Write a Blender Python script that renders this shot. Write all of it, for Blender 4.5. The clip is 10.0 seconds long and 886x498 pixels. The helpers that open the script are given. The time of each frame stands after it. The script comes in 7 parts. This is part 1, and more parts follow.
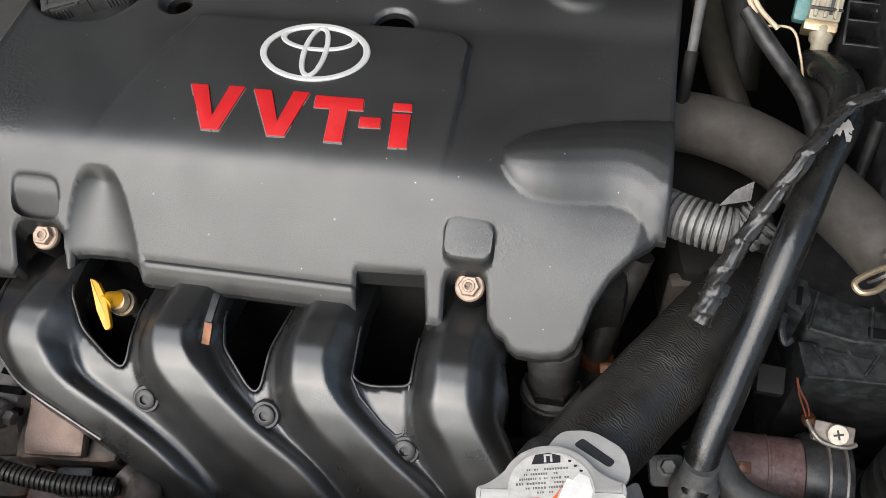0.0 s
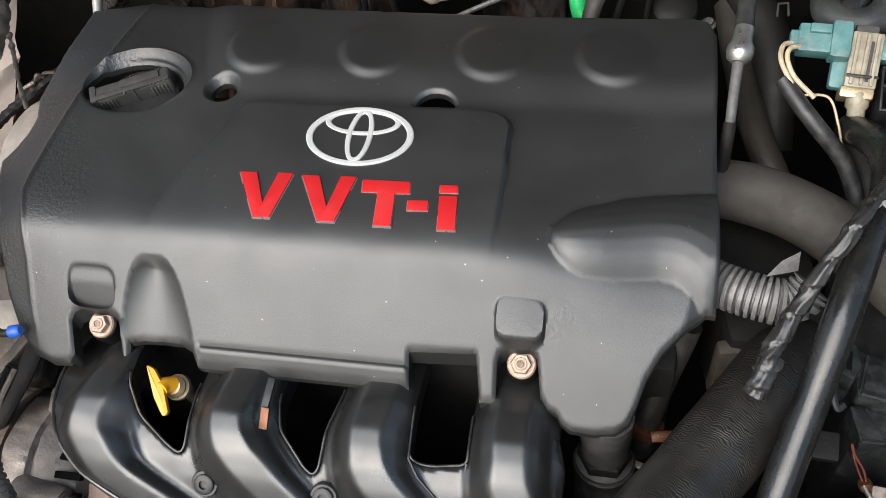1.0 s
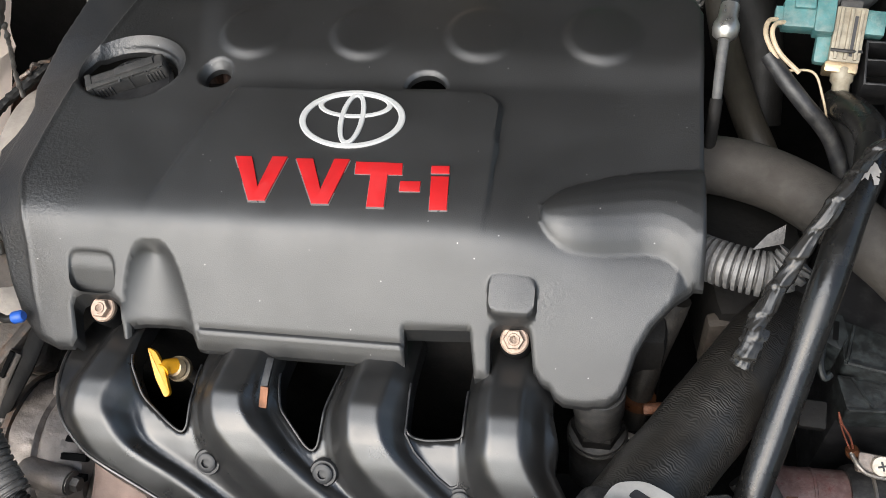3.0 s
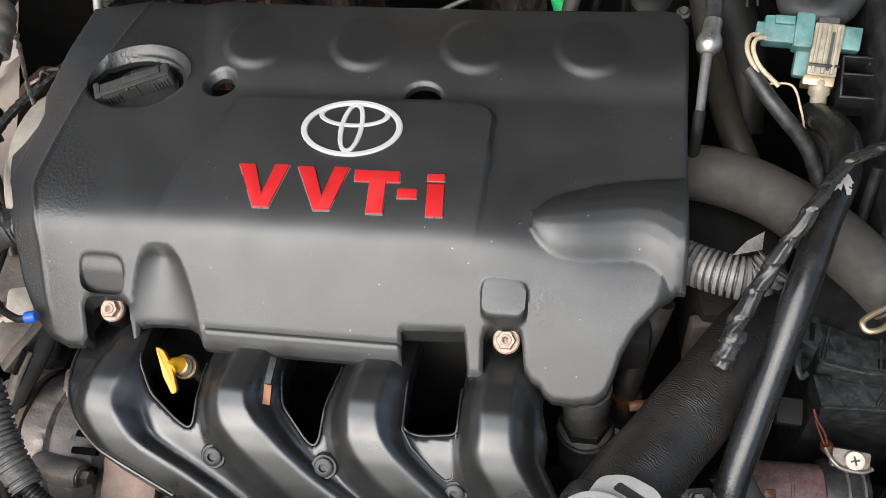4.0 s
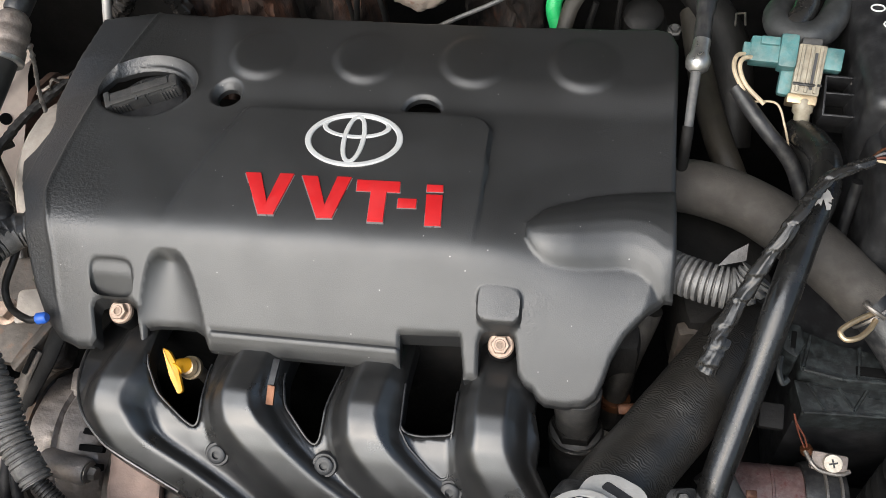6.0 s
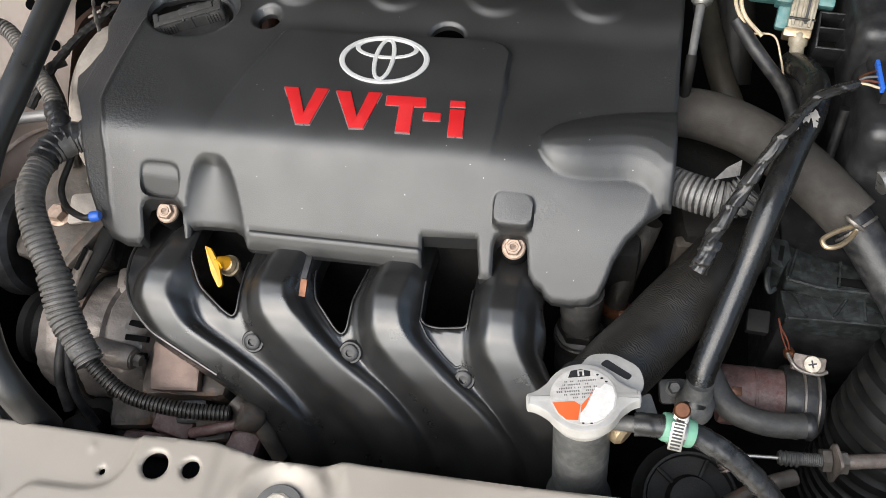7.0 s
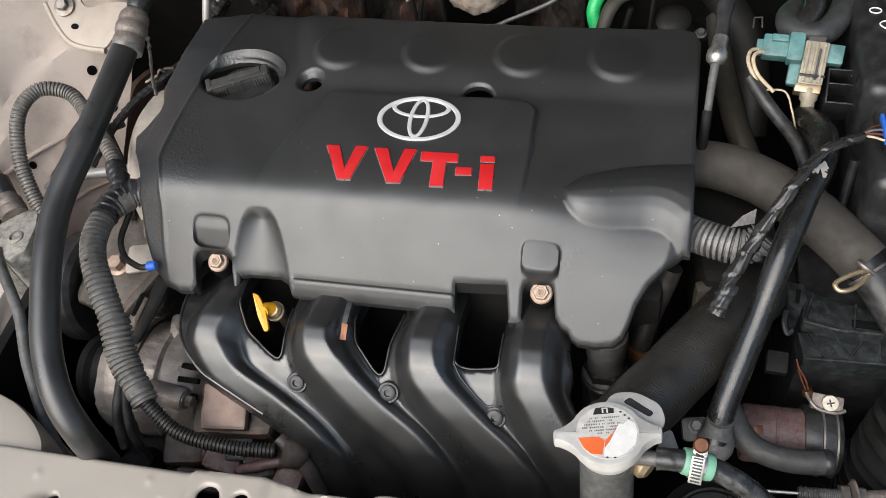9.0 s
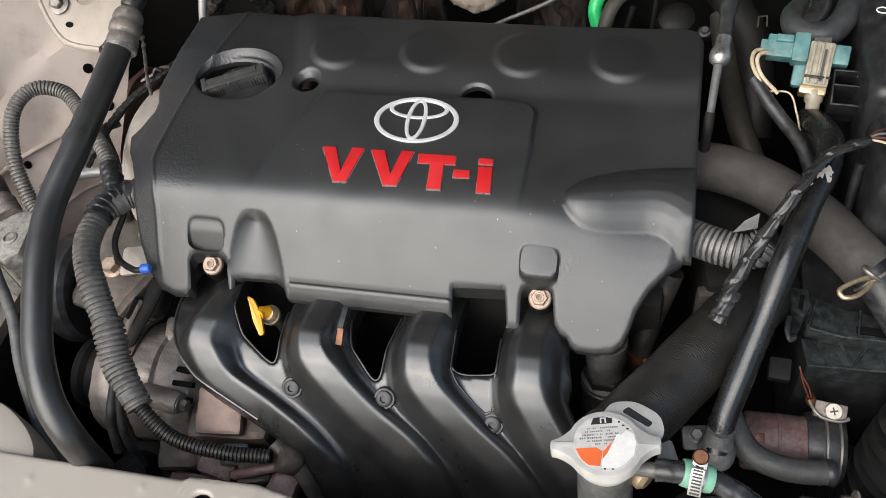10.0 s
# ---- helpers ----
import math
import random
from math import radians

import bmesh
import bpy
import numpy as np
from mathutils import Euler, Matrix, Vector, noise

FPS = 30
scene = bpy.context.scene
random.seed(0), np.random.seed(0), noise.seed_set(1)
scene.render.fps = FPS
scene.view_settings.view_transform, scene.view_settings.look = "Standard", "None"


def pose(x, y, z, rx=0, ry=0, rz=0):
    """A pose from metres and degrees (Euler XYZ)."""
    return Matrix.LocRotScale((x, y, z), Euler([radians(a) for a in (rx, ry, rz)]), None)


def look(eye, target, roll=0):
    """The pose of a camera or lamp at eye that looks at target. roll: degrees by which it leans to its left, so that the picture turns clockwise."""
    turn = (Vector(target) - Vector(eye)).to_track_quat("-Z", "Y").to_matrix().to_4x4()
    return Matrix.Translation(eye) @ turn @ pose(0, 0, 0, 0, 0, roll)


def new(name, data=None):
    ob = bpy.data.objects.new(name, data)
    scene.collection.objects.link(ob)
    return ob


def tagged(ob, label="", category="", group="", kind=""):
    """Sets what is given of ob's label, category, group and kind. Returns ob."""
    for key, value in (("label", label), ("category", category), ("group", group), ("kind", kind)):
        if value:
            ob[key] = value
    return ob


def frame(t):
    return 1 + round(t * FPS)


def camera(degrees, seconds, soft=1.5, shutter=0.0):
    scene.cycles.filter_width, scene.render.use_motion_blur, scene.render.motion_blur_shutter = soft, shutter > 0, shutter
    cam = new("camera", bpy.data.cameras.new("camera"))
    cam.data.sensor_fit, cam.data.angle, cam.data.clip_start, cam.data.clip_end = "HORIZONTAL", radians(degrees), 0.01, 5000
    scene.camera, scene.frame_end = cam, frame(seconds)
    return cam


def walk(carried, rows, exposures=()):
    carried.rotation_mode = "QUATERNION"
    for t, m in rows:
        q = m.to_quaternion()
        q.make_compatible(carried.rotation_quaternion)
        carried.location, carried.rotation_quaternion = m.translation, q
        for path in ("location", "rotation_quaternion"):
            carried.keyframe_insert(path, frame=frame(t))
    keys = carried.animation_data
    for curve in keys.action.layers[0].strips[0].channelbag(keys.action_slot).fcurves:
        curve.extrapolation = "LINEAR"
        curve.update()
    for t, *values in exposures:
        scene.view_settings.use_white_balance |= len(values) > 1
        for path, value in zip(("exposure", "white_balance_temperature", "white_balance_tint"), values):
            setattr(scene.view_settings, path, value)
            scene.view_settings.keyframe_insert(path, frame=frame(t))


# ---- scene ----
cam = camera(53.61, 10.0, soft=0.9)
PATH = [
    (0, (0.2078, 0.0438, 1.2635), (0.0451, 0.5930, 0.4438), -7.18),
    (0.5, (0.2097, 0.0475, 1.2759), (0.0660, 0.6024, 0.4565), -6.78),
    (1, (0.1866, 0.0591, 1.2893), (0.0024, 0.6345, 0.4924), -10.19),
    (1.5, (0.1204, 0.0770, 1.3275), (-0.0929, 0.6374, 0.5272), -11.82),
    (2, (0.1261, 0.0791, 1.3165), (-0.0722, 0.6296, 0.5056), -10.51),
    (2.5, (0.1682, 0.0563, 1.3004), (-0.0264, 0.6243, 0.5006), -10.33),
    (3, (0.1938, 0.0527, 1.2960), (0.0096, 0.6113, 0.4873), -11.61),
    (4.5, (0.1978, 0.0385, 1.3375), (0.0216, 0.5914, 0.5231), -10.88),
    (5, (0.1934, 0.0358, 1.3425), (0.0100, 0.5928, 0.5324), -10.83),
    (6.5, (0.2010, 0.0268, 1.3476), (0.0354, 0.5798, 0.5310), -9.66),
    (7, (0.2044, -0.0455, 1.3639), (0.0279, 0.4911, 0.5387), -9.19),
    (7.5, (0.2201, -0.1000, 1.3783), (0.0324, 0.4304, 0.5517), -10.07),
    (8, (0.2162, -0.1076, 1.3892), (0.0053, 0.4298, 0.5727), -11.76),
    (8.5, (0.2127, -0.0918, 1.3929), (-0.0083, 0.4559, 0.5860), -12.25),
    (9, (0.2142, -0.0697, 1.3998), (-0.0051, 0.5026, 0.6096), -11.81),
    (9.5, (0.2163, -0.0514, 1.4038), (0.0014, 0.5365, 0.6239), -11.27),
    (10, (0.2174, -0.0541, 1.3959), (-0.0073, 0.5095, 0.6009), -12.30),
]
walk(cam, [(t, look(eye, target, roll)) for t, eye, target, roll in PATH], ((0, 0.12), (0.5, 0.16), (1.0, 0.25), (1.5, 0.24), (2.5, 0.33), (3.0, 0.28), (4.5, 0.24), (6.5, 0.15), (7.0, 0.15), (8.5, 0.06), (10, 0.04)))

# ---- world, sun, exposure ----
world = bpy.data.worlds.new("sky")
scene.world = world
world.use_nodes = True
wn = world.node_tree.nodes
sky = wn.new("ShaderNodeTexSky")
sky.sky_type = "NISHITA"
sky.sun_disc = False
sky.sun_elevation = radians(45)
sky.sun_rotation = radians(206)
sky.altitude = 200
sky.air_density = 1.6
sky.dust_density = 4.0
wn["Background"].inputs["Strength"].default_value = 0.165
world.node_tree.links.new(sky.outputs["Color"], wn["Background"].inputs["Color"])

sun_data = bpy.data.lights.new("sun", "SUN")
sun_data.energy = 4.05
sun_data.angle = radians(68)
sun_data.color = (0.955, 0.98, 1.0)
sun = new("sun", sun_data)
sun.matrix_world = look((-0.32, -0.63, 0.71), (0, 0, 0))

# ---- materials ----
MATS = {}


def mat(name, col, rough=0.5, metal=0.0, var=0.2, scale=25.0, bump=0.15, bscale=700.0, spec=0.5,
        dust=0.0, dust_col=(0.35, 0.33, 0.30), rust=0.0, rust_col=(0.16, 0.06, 0.025), rvar=0.12, specks=0.0, pebble=0.0, stretch=None):
    if name in MATS:
        return MATS[name]
    m = bpy.data.materials.new(name)
    MATS[name] = m
    m.use_nodes = True
    nt = m.node_tree
    N, L = nt.nodes, nt.links
    bs = N["Principled BSDF"]
    tc = N.new("ShaderNodeTexCoord")
    place = tc.outputs["Object"]
    if stretch:
        mp = N.new("ShaderNodeMapping")
        mp.inputs["Scale"].default_value = stretch
        L.new(place, mp.inputs["Vector"])
        place = mp.outputs["Vector"]

    def noise_tex(s, detail=4.0, rough_n=0.55):
        n = N.new("ShaderNodeTexNoise")
        n.inputs["Scale"].default_value = s
        n.inputs["Detail"].default_value = detail
        n.inputs["Roughness"].default_value = rough_n
        L.new(place, n.inputs["Vector"])
        return n

    def ramp(src, lo, hi, a, b):
        r = N.new("ShaderNodeMapRange")
        r.inputs["From Min"].default_value, r.inputs["From Max"].default_value = lo, hi
        r.inputs["To Min"].default_value, r.inputs["To Max"].default_value = a, b
        L.new(src, r.inputs["Value"])
        return r.outputs["Result"]

    def mix(fac, a, b):
        x = N.new("ShaderNodeMix")
        x.data_type = "RGBA"
        L.new(fac, x.inputs["Factor"])
        for s, v in (("A", a), ("B", b)):
            sock = [i for i in x.inputs if i.name == s and i.type == "RGBA"][0]
            if isinstance(v, tuple):
                sock.default_value = (*v, 1)
            else:
                L.new(v, sock)
        return [o for o in x.outputs if o.type == "RGBA"][0]

    big = noise_tex(scale)
    fine = noise_tex(bscale, 3.0)
    c = mix(ramp(big.outputs["Fac"], 0.3, 0.7, 0, 1), tuple(v * (1 - var) for v in col), tuple(min(1, v * (1 + var)) for v in col))
    if dust:
        d = noise_tex(scale * 3.1, 6.0, 0.65)
        c = mix(ramp(d.outputs["Fac"], 0.45, 0.75, 0, dust), c, dust_col)
    if rust:
        d = noise_tex(scale * 1.7 + 7, 7.0, 0.7)
        c = mix(ramp(d.outputs["Fac"], 0.62 - 0.25 * rust, 0.72 - 0.15 * rust, 0, 1), c, rust_col)
    if specks:
        v = N.new("ShaderNodeTexVoronoi")
        v.inputs["Scale"].default_value = 78.0
        L.new(tc.outputs["Object"], v.inputs["Vector"])
        c = mix(ramp(v.outputs["Distance"], specks, specks * 0.5, 0, 0.7), c, (0.45, 0.44, 0.42))
    L.new(c, bs.inputs["Base Color"])
    r0 = ramp(noise_tex(scale * 2.3, 5.0).outputs["Fac"], 0.3, 0.7, max(0.03, rough - rvar), min(1, rough + rvar))
    L.new(r0, bs.inputs["Roughness"])
    bs.inputs["Metallic"].default_value = metal
    bs.inputs["Specular IOR Level"].default_value = spec
    if bump:
        b = N.new("ShaderNodeBump")
        b.inputs["Strength"].default_value = bump
        b.inputs["Distance"].default_value = 0.0008
        height = fine.outputs["Fac"]
        if pebble:
            # patches of coarse, weathered grain
            p1 = noise_tex(420.0, 1.5)
            side = N.new("ShaderNodeSeparateXYZ")
            L.new(tc.outputs["Object"], side.inputs["Vector"])
            worn_end = ramp(side.outputs["X"], -0.04, -0.19, 0.0, 0.24)
            lift = N.new("ShaderNodeMath")
            L.new(noise_tex(9.0, 3.0).outputs["Fac"], lift.inputs[0])
            L.new(worn_end, lift.inputs[1])
            p2 = ramp(lift.outputs["Value"], 0.66, 0.80, 0, pebble)
            mul = N.new("ShaderNodeMath")
            mul.operation = "MULTIPLY_ADD"
            L.new(p1.outputs["Fac"], mul.inputs[0])
            L.new(p2, mul.inputs[1])
            L.new(fine.outputs["Fac"], mul.inputs[2])
            height = mul.outputs["Value"]
        L.new(height, b.inputs["Height"])
        L.new(b.outputs["Normal"], bs.inputs["Normal"])
    return m


DUSTBLK = mat("dusty_black", (0.035, 0.034, 0.033), 0.6, var=0.3, scale=40, bump=0.25, dust=0.5, dust_col=(0.12, 0.11, 0.10))
COVER = mat("cover_plastic", (0.0140, 0.0138, 0.0136), 0.46, var=0.2, scale=14, bump=0.2, bscale=1900, spec=1.0, dust=0.22, dust_col=(0.030, 0.030, 0.031), specks=0.040, rvar=0.035, pebble=5.5)
MANI = mat("manifold_plastic", (0.0125, 0.0122, 0.0120), 0.345, var=0.25, scale=16, bump=0.08, bscale=1200, spec=1.0, dust=0.28, dust_col=(0.050, 0.046, 0.042), rvar=0.10)
BLACK = mat("black_plastic", (0.014, 0.014, 0.015), 0.40, var=0.3, scale=30, bump=0.15, dust=0.22, dust_col=(0.13, 0.13, 0.13))
GLOSSRUB = mat("glossy_rubber", (0.022, 0.0208, 0.0198), 0.36, var=0.25, scale=14, bump=0.15, spec=0.7, dust=0.25, dust_col=(0.06, 0.056, 0.051))
COOLRUB = mat("shiny_coolant_rubber", (0.010, 0.0098, 0.0095), 0.27, var=0.3, scale=22, bump=0.15, bscale=500, spec=0.6, dust=0.20, dust_col=(0.055, 0.052, 0.048))
# grime, taken near-black so the colour carries the shade of the bay gaps
DARK = mat("shade_dark_grimy_metal", (0.006, 0.0055, 0.005), 0.75, var=0.5, scale=18, bump=0.5, bscale=250, spec=0.3, dust=0.12, dust_col=(0.05, 0.04, 0.032))
RUBBER = mat("black_rubber", (0.014, 0.014, 0.015), 0.42, var=0.25, scale=35, bump=0.2, bscale=900, dust=0.12)
HOSE = mat("matt_rubber", (0.017, 0.015, 0.013), 0.5, var=0.3, scale=40, bump=0.3, bscale=700, dust=0.25, dust_col=(0.12, 0.105, 0.09))
FOAM = mat("grey_brown_foam_sleeve", (0.040, 0.035, 0.030), 0.8, var=0.25, scale=28, bump=0.4, bscale=900, dust=0.25, dust_col=(0.10, 0.092, 0.08))
LOOM = mat("grey_conduit", (0.125, 0.116, 0.106), 0.42, var=0.35, scale=50, bump=0.3, bscale=800, dust=0.6, dust_col=(0.27, 0.24, 0.205))
LOOML = mat("light_conduit", (0.125, 0.122, 0.12), 0.42, var=0.3, scale=60, bump=0.2, dust=0.35, dust_col=(0.40, 0.38, 0.35))
TAPE = mat("shiny_tape", (0.018, 0.017, 0.016), 0.24, var=0.3, scale=80, bump=0.12, bscale=230, rvar=0.05, dust=0.10, dust_col=(0.10, 0.095, 0.09))
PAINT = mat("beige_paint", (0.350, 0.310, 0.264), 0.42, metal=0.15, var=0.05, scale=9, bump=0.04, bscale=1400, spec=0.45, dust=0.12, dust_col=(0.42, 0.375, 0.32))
# same car beige as PAINT, dusty, lightened to put the wing's light into colour
PAINTLIT = mat("beige_paint_lit_dusty", (0.84, 0.705, 0.61), 0.38, var=0.08, scale=8, bump=0.06, bscale=600, dust=0.45, dust_col=(0.42, 0.29, 0.23))
ALU = mat("cast_aluminium", (0.27, 0.235, 0.21), 0.52, metal=0.4, var=0.3, scale=30, bump=0.5, bscale=420, dust=0.5, dust_col=(0.14, 0.11, 0.09))
ALUPINK = mat("stained_aluminium", (0.24, 0.17, 0.14), 0.55, metal=0.4, var=0.25, scale=30, bump=0.3, bscale=500, dust=0.35, dust_col=(0.16, 0.11, 0.09))
STEEL = mat("zinc_steel", (0.22, 0.20, 0.18), 0.42, metal=0.7, var=0.3, scale=80, bump=0.3, dust=0.55, dust_col=(0.20, 0.16, 0.12))
BRIGHT = mat("bright_steel", (0.38, 0.37, 0.35), 0.36, metal=0.85, var=0.15, scale=90, bump=0.15, dust=0.25, dust_col=(0.16, 0.13, 0.10))
SILVER = mat("silver_emblem", (0.50, 0.50, 0.49), 0.45, metal=0.15, var=0.08, scale=70, bump=0.1, bscale=500)
EDGE = mat("silver_edge", (0.30, 0.30, 0.30), 0.35, metal=0.6, var=0.1, scale=80, bump=0.05)
RED = mat("red_enamel", (0.47, 0.014, 0.016), 0.42, var=0.06, scale=60, bump=0.08, bscale=500)
CAPALU = mat("cap_aluminium", (0.56, 0.54, 0.51), 0.42, metal=0.35, var=0.12, scale=60, bump=0.15, bscale=800, dust=0.2, dust_col=(0.35, 0.31, 0.26))
NECK = mat("oxidised_tank", (0.10, 0.10, 0.098), 0.55, metal=0.3, var=0.35, scale=50, bump=0.3, dust=0.5, dust_col=(0.24, 0.22, 0.20))
PAPER = mat("label_white", (0.72, 0.70, 0.66), 0.45, var=0.05, scale=60, bump=0.05, dust=0.15, dust_col=(0.48, 0.43, 0.36))
ORANGE = mat("label_orange", (0.78, 0.30, 0.02), 0.42, var=0.06, scale=60, bump=0.05)
ORANGERED = mat("label_orange_red", (0.72, 0.14, 0.04), 0.42, var=0.06, scale=60, bump=0.05)
# print black; also painted on slots and recesses as their shade
INK = mat("ink_and_slot_black", (0.02, 0.02, 0.022), 0.5, var=0.1, scale=60, bump=0.0)
INKGREY = mat("label_ink_faded", (0.16, 0.15, 0.14), 0.5, var=0.2, scale=60, bump=0.0)
SCUFF = mat("label_scuff", (0.24, 0.22, 0.20), 0.6, var=0.2, scale=200, bump=0.1)
YELLOW = mat("yellow_plastic", (0.70, 0.32, 0.012), 0.38, var=0.1, scale=60, bump=0.06, dust=0.2, dust_col=(0.35, 0.2, 0.05))
COPPER = mat("copper_strip", (0.115, 0.045, 0.020), 0.36, metal=0.5, var=0.3, scale=120, bump=0.2)
BRASS = mat("yellowed_zinc", (0.42, 0.32, 0.20), 0.42, metal=0.7, var=0.25, scale=90, bump=0.2, dust=0.25, dust_col=(0.2, 0.13, 0.08))
BOLT = mat("tan_bolt", (0.36, 0.265, 0.205), 0.5, metal=0.4, var=0.3, scale=160, bump=0.3, dust=0.4, dust_col=(0.30, 0.20, 0.13))
GREEN = mat("green_hose", (0.02, 0.42, 0.12), 0.32, var=0.12, scale=40, bump=0.06)
GREENTAPE = mat("pale_green_hose", (0.16, 0.36, 0.25), 0.45, var=0.2, scale=60, bump=0.15, dust=0.3, dust_col=(0.25, 0.32, 0.24))
TEAL = mat("teal_plastic", (0.060, 0.165, 0.165), 0.45, var=0.35, scale=70, bump=0.2, dust=0.8, dust_col=(0.17, 0.22, 0.20))
CREAM = mat("cream_plastic", (0.27, 0.24, 0.18), 0.5, var=0.25, scale=70, bump=0.2, dust=0.75, dust_col=(0.16, 0.12, 0.08))
WIRE = mat("cream_wire", (0.50, 0.40, 0.27), 0.5, var=0.25, scale=80, bump=0.1, dust=0.5, dust_col=(0.22, 0.17, 0.12))
BLUE = mat("blue_plastic", (0.03, 0.13, 0.55), 0.35, var=0.1, scale=60, bump=0.05)
ORWIRE = mat("orange_wire", (0.12, 0.035, 0.02), 0.45, var=0.1, scale=80, bump=0.0)
RUST = mat("rusty_heat_shield", (0.034, 0.020, 0.015), 0.8, var=0.8, scale=30, bump=1.0, bscale=240, dust=0.28, dust_col=(0.16, 0.11, 0.08), rust=0.5, rust_col=(0.092, 0.038, 0.020), stretch=(1, 1, 0.22))
CHALK = mat("pale_oxide", (0.34, 0.28, 0.23), 0.85, var=0.35, scale=40, bump=0.9, bscale=150, rust=0.35, rust_col=(0.22, 0.09, 0.05))
PINK = mat("reddish_primer", (0.115, 0.065, 0.060), 0.55, var=0.35, scale=70, bump=0.5, bscale=350, dust=0.7, dust_col=(0.20, 0.155, 0.145), rust=0.25, rust_col=(0.10, 0.025, 0.025))
SILPIPE = mat("silver_pipe", (0.43, 0.41, 0.39), 0.46, metal=0.35, var=0.08, scale=40, bump=0.08, dust=0.2)
TAN = mat("tan_plate", (0.50, 0.36, 0.20), 0.6, var=0.12, scale=60, bump=0.1, dust=0.2, dust_col=(0.25, 0.17, 0.1))
CYAN = mat("cyan_cap", (0.06, 0.45, 0.55), 0.4, var=0.1, scale=60, bump=0.05)
CONCRETE = mat("grassy_ground", (0.055, 0.060, 0.035), 0.9, var=0.5, scale=3, bump=0.4, bscale=90)
INSUL = mat("bonnet_lining", (0.02, 0.02, 0.02), 0.9, var=0.3, scale=12, bump=0.5, bscale=200)
WASHER = mat("grey_rubber_washer", (0.115, 0.112, 0.108), 0.6, var=0.15, scale=120, bump=0.2)
CHALKMARK = mat("white_paint_mark", (0.75, 0.75, 0.72), 0.7, var=0.1, scale=120, bump=0.1)
FLAKE = mat("bare_grey_patch", (0.34, 0.32, 0.30), 0.6, var=0.2, scale=150, bump=0.4)

BRKT = mat("bracket_paint", (0.36, 0.305, 0.255), 0.45, var=0.1, scale=20, bump=0.08, bscale=600, dust=0.35, dust_col=(0.24, 0.18, 0.13))
BROWNPAINT = mat("dusty_brown_primer", (0.24, 0.145, 0.11), 0.6, var=0.3, scale=22, bump=0.2, dust=0.4, dust_col=(0.30, 0.20, 0.155))
# almost no gloss: the shade inside holes and pockets, as a flat colour
SHADEBLACK = mat("hole_shade_black", (0.004, 0.004, 0.004), 0.9, var=0.1, scale=60, bump=0.0, spec=0.1)
CAPPAPER = mat("scratched_cap_label", (0.52, 0.50, 0.47), 0.5, var=0.12, scale=120, bump=0.1, dust=0.55, dust_col=(0.34, 0.30, 0.27))
TANK = mat("stained_filler_tank", (0.10, 0.10, 0.096), 0.42, metal=0.2, var=0.3, scale=45, bump=0.2, dust=0.5, dust_col=(0.26, 0.25, 0.23))
DUCT = mat("black_duct_rubber", (0.011, 0.0108, 0.0105), 0.42, var=0.2, scale=30, bump=0.12, dust=0.05, dust_col=(0.08, 0.075, 0.07))
PALEHEAD = mat("pale_corroded_head", (0.50, 0.45, 0.38), 0.6, metal=0.2, var=0.25, scale=150, bump=0.4, dust=0.5, dust_col=(0.32, 0.24, 0.16))
SPLASH = mat("white_splash", (0.70, 0.68, 0.65), 0.5, var=0.08, scale=120, bump=0.1, dust=0.2, dust_col=(0.45, 0.40, 0.36))
BOXDUST = mat("dusty_box_plastic", (0.009, 0.010, 0.010), 0.48, var=0.4, scale=45, bump=0.35, bscale=300, dust=0.7, dust_col=(0.050, 0.060, 0.060))
PALECAST = mat("pale_casting", (0.42, 0.37, 0.32), 0.6, metal=0.1, var=0.2, scale=40, bump=0.3, bscale=400, dust=0.4, dust_col=(0.22, 0.17, 0.13))
GRIME = mat("grimy_casting", (0.10, 0.085, 0.072), 0.6, metal=0.3, var=0.6, scale=26, bump=0.9, bscale=160, dust=0.7, dust_col=(0.045, 0.036, 0.030), rust=0.35, rust_col=(0.15, 0.085, 0.05))
DUSTSTEEL = mat("dusty_steel", (0.20, 0.17, 0.15), 0.55, metal=0.4, var=0.4, scale=110, bump=0.4, dust=0.6, dust_col=(0.13, 0.09, 0.07))
# rubber and housings far back, darkened so the colour holds their shadow
SHADEHOSE = mat("shade_dark_hose", (0.008, 0.0075, 0.007), 0.6, var=0.3, scale=30, bump=0.2, spec=0.35, dust=0.12, dust_col=(0.05, 0.045, 0.04))
FOIL = mat("torn_foil", (0.34, 0.29, 0.25), 0.45, metal=0.5, var=0.5, scale=160, bump=0.8, bscale=400, dust=0.6, dust_col=(0.12, 0.09, 0.07))
RUSTDARK = mat("darker_rusty_shield", (0.018, 0.014, 0.012), 0.8, var=0.8, scale=34, bump=1.0, bscale=260, dust=0.4, dust_col=(0.12, 0.09, 0.075), rust=0.3, rust_col=(0.075, 0.032, 0.018), stretch=(1, 1, 0.2))
TAPEDUST = mat("dusty_wound_tape", (0.028, 0.027, 0.027), 0.34, var=0.3, scale=70, bump=0.2, bscale=500, dust=0.45, dust_col=(0.12, 0.11, 0.10))
SPECK = mat("speckled_casting", (0.36, 0.34, 0.30), 0.6, metal=0.1, var=0.25, scale=70, bump=0.4, bscale=420, dust=0.85, dust_col=(0.085, 0.080, 0.072))
GREYPLASTIC = mat("dusty_grey_plastic", (0.040, 0.039, 0.037), 0.5, var=0.35, scale=40, bump=0.25, dust=0.45, dust_col=(0.10, 0.095, 0.088))
SCUFFED = mat("scuffed_black_tape", (0.018, 0.0175, 0.017), 0.26, var=0.2, scale=22, bump=0.15, bscale=300, rvar=0.06, dust=0.55, dust_col=(0.12, 0.12, 0.118))
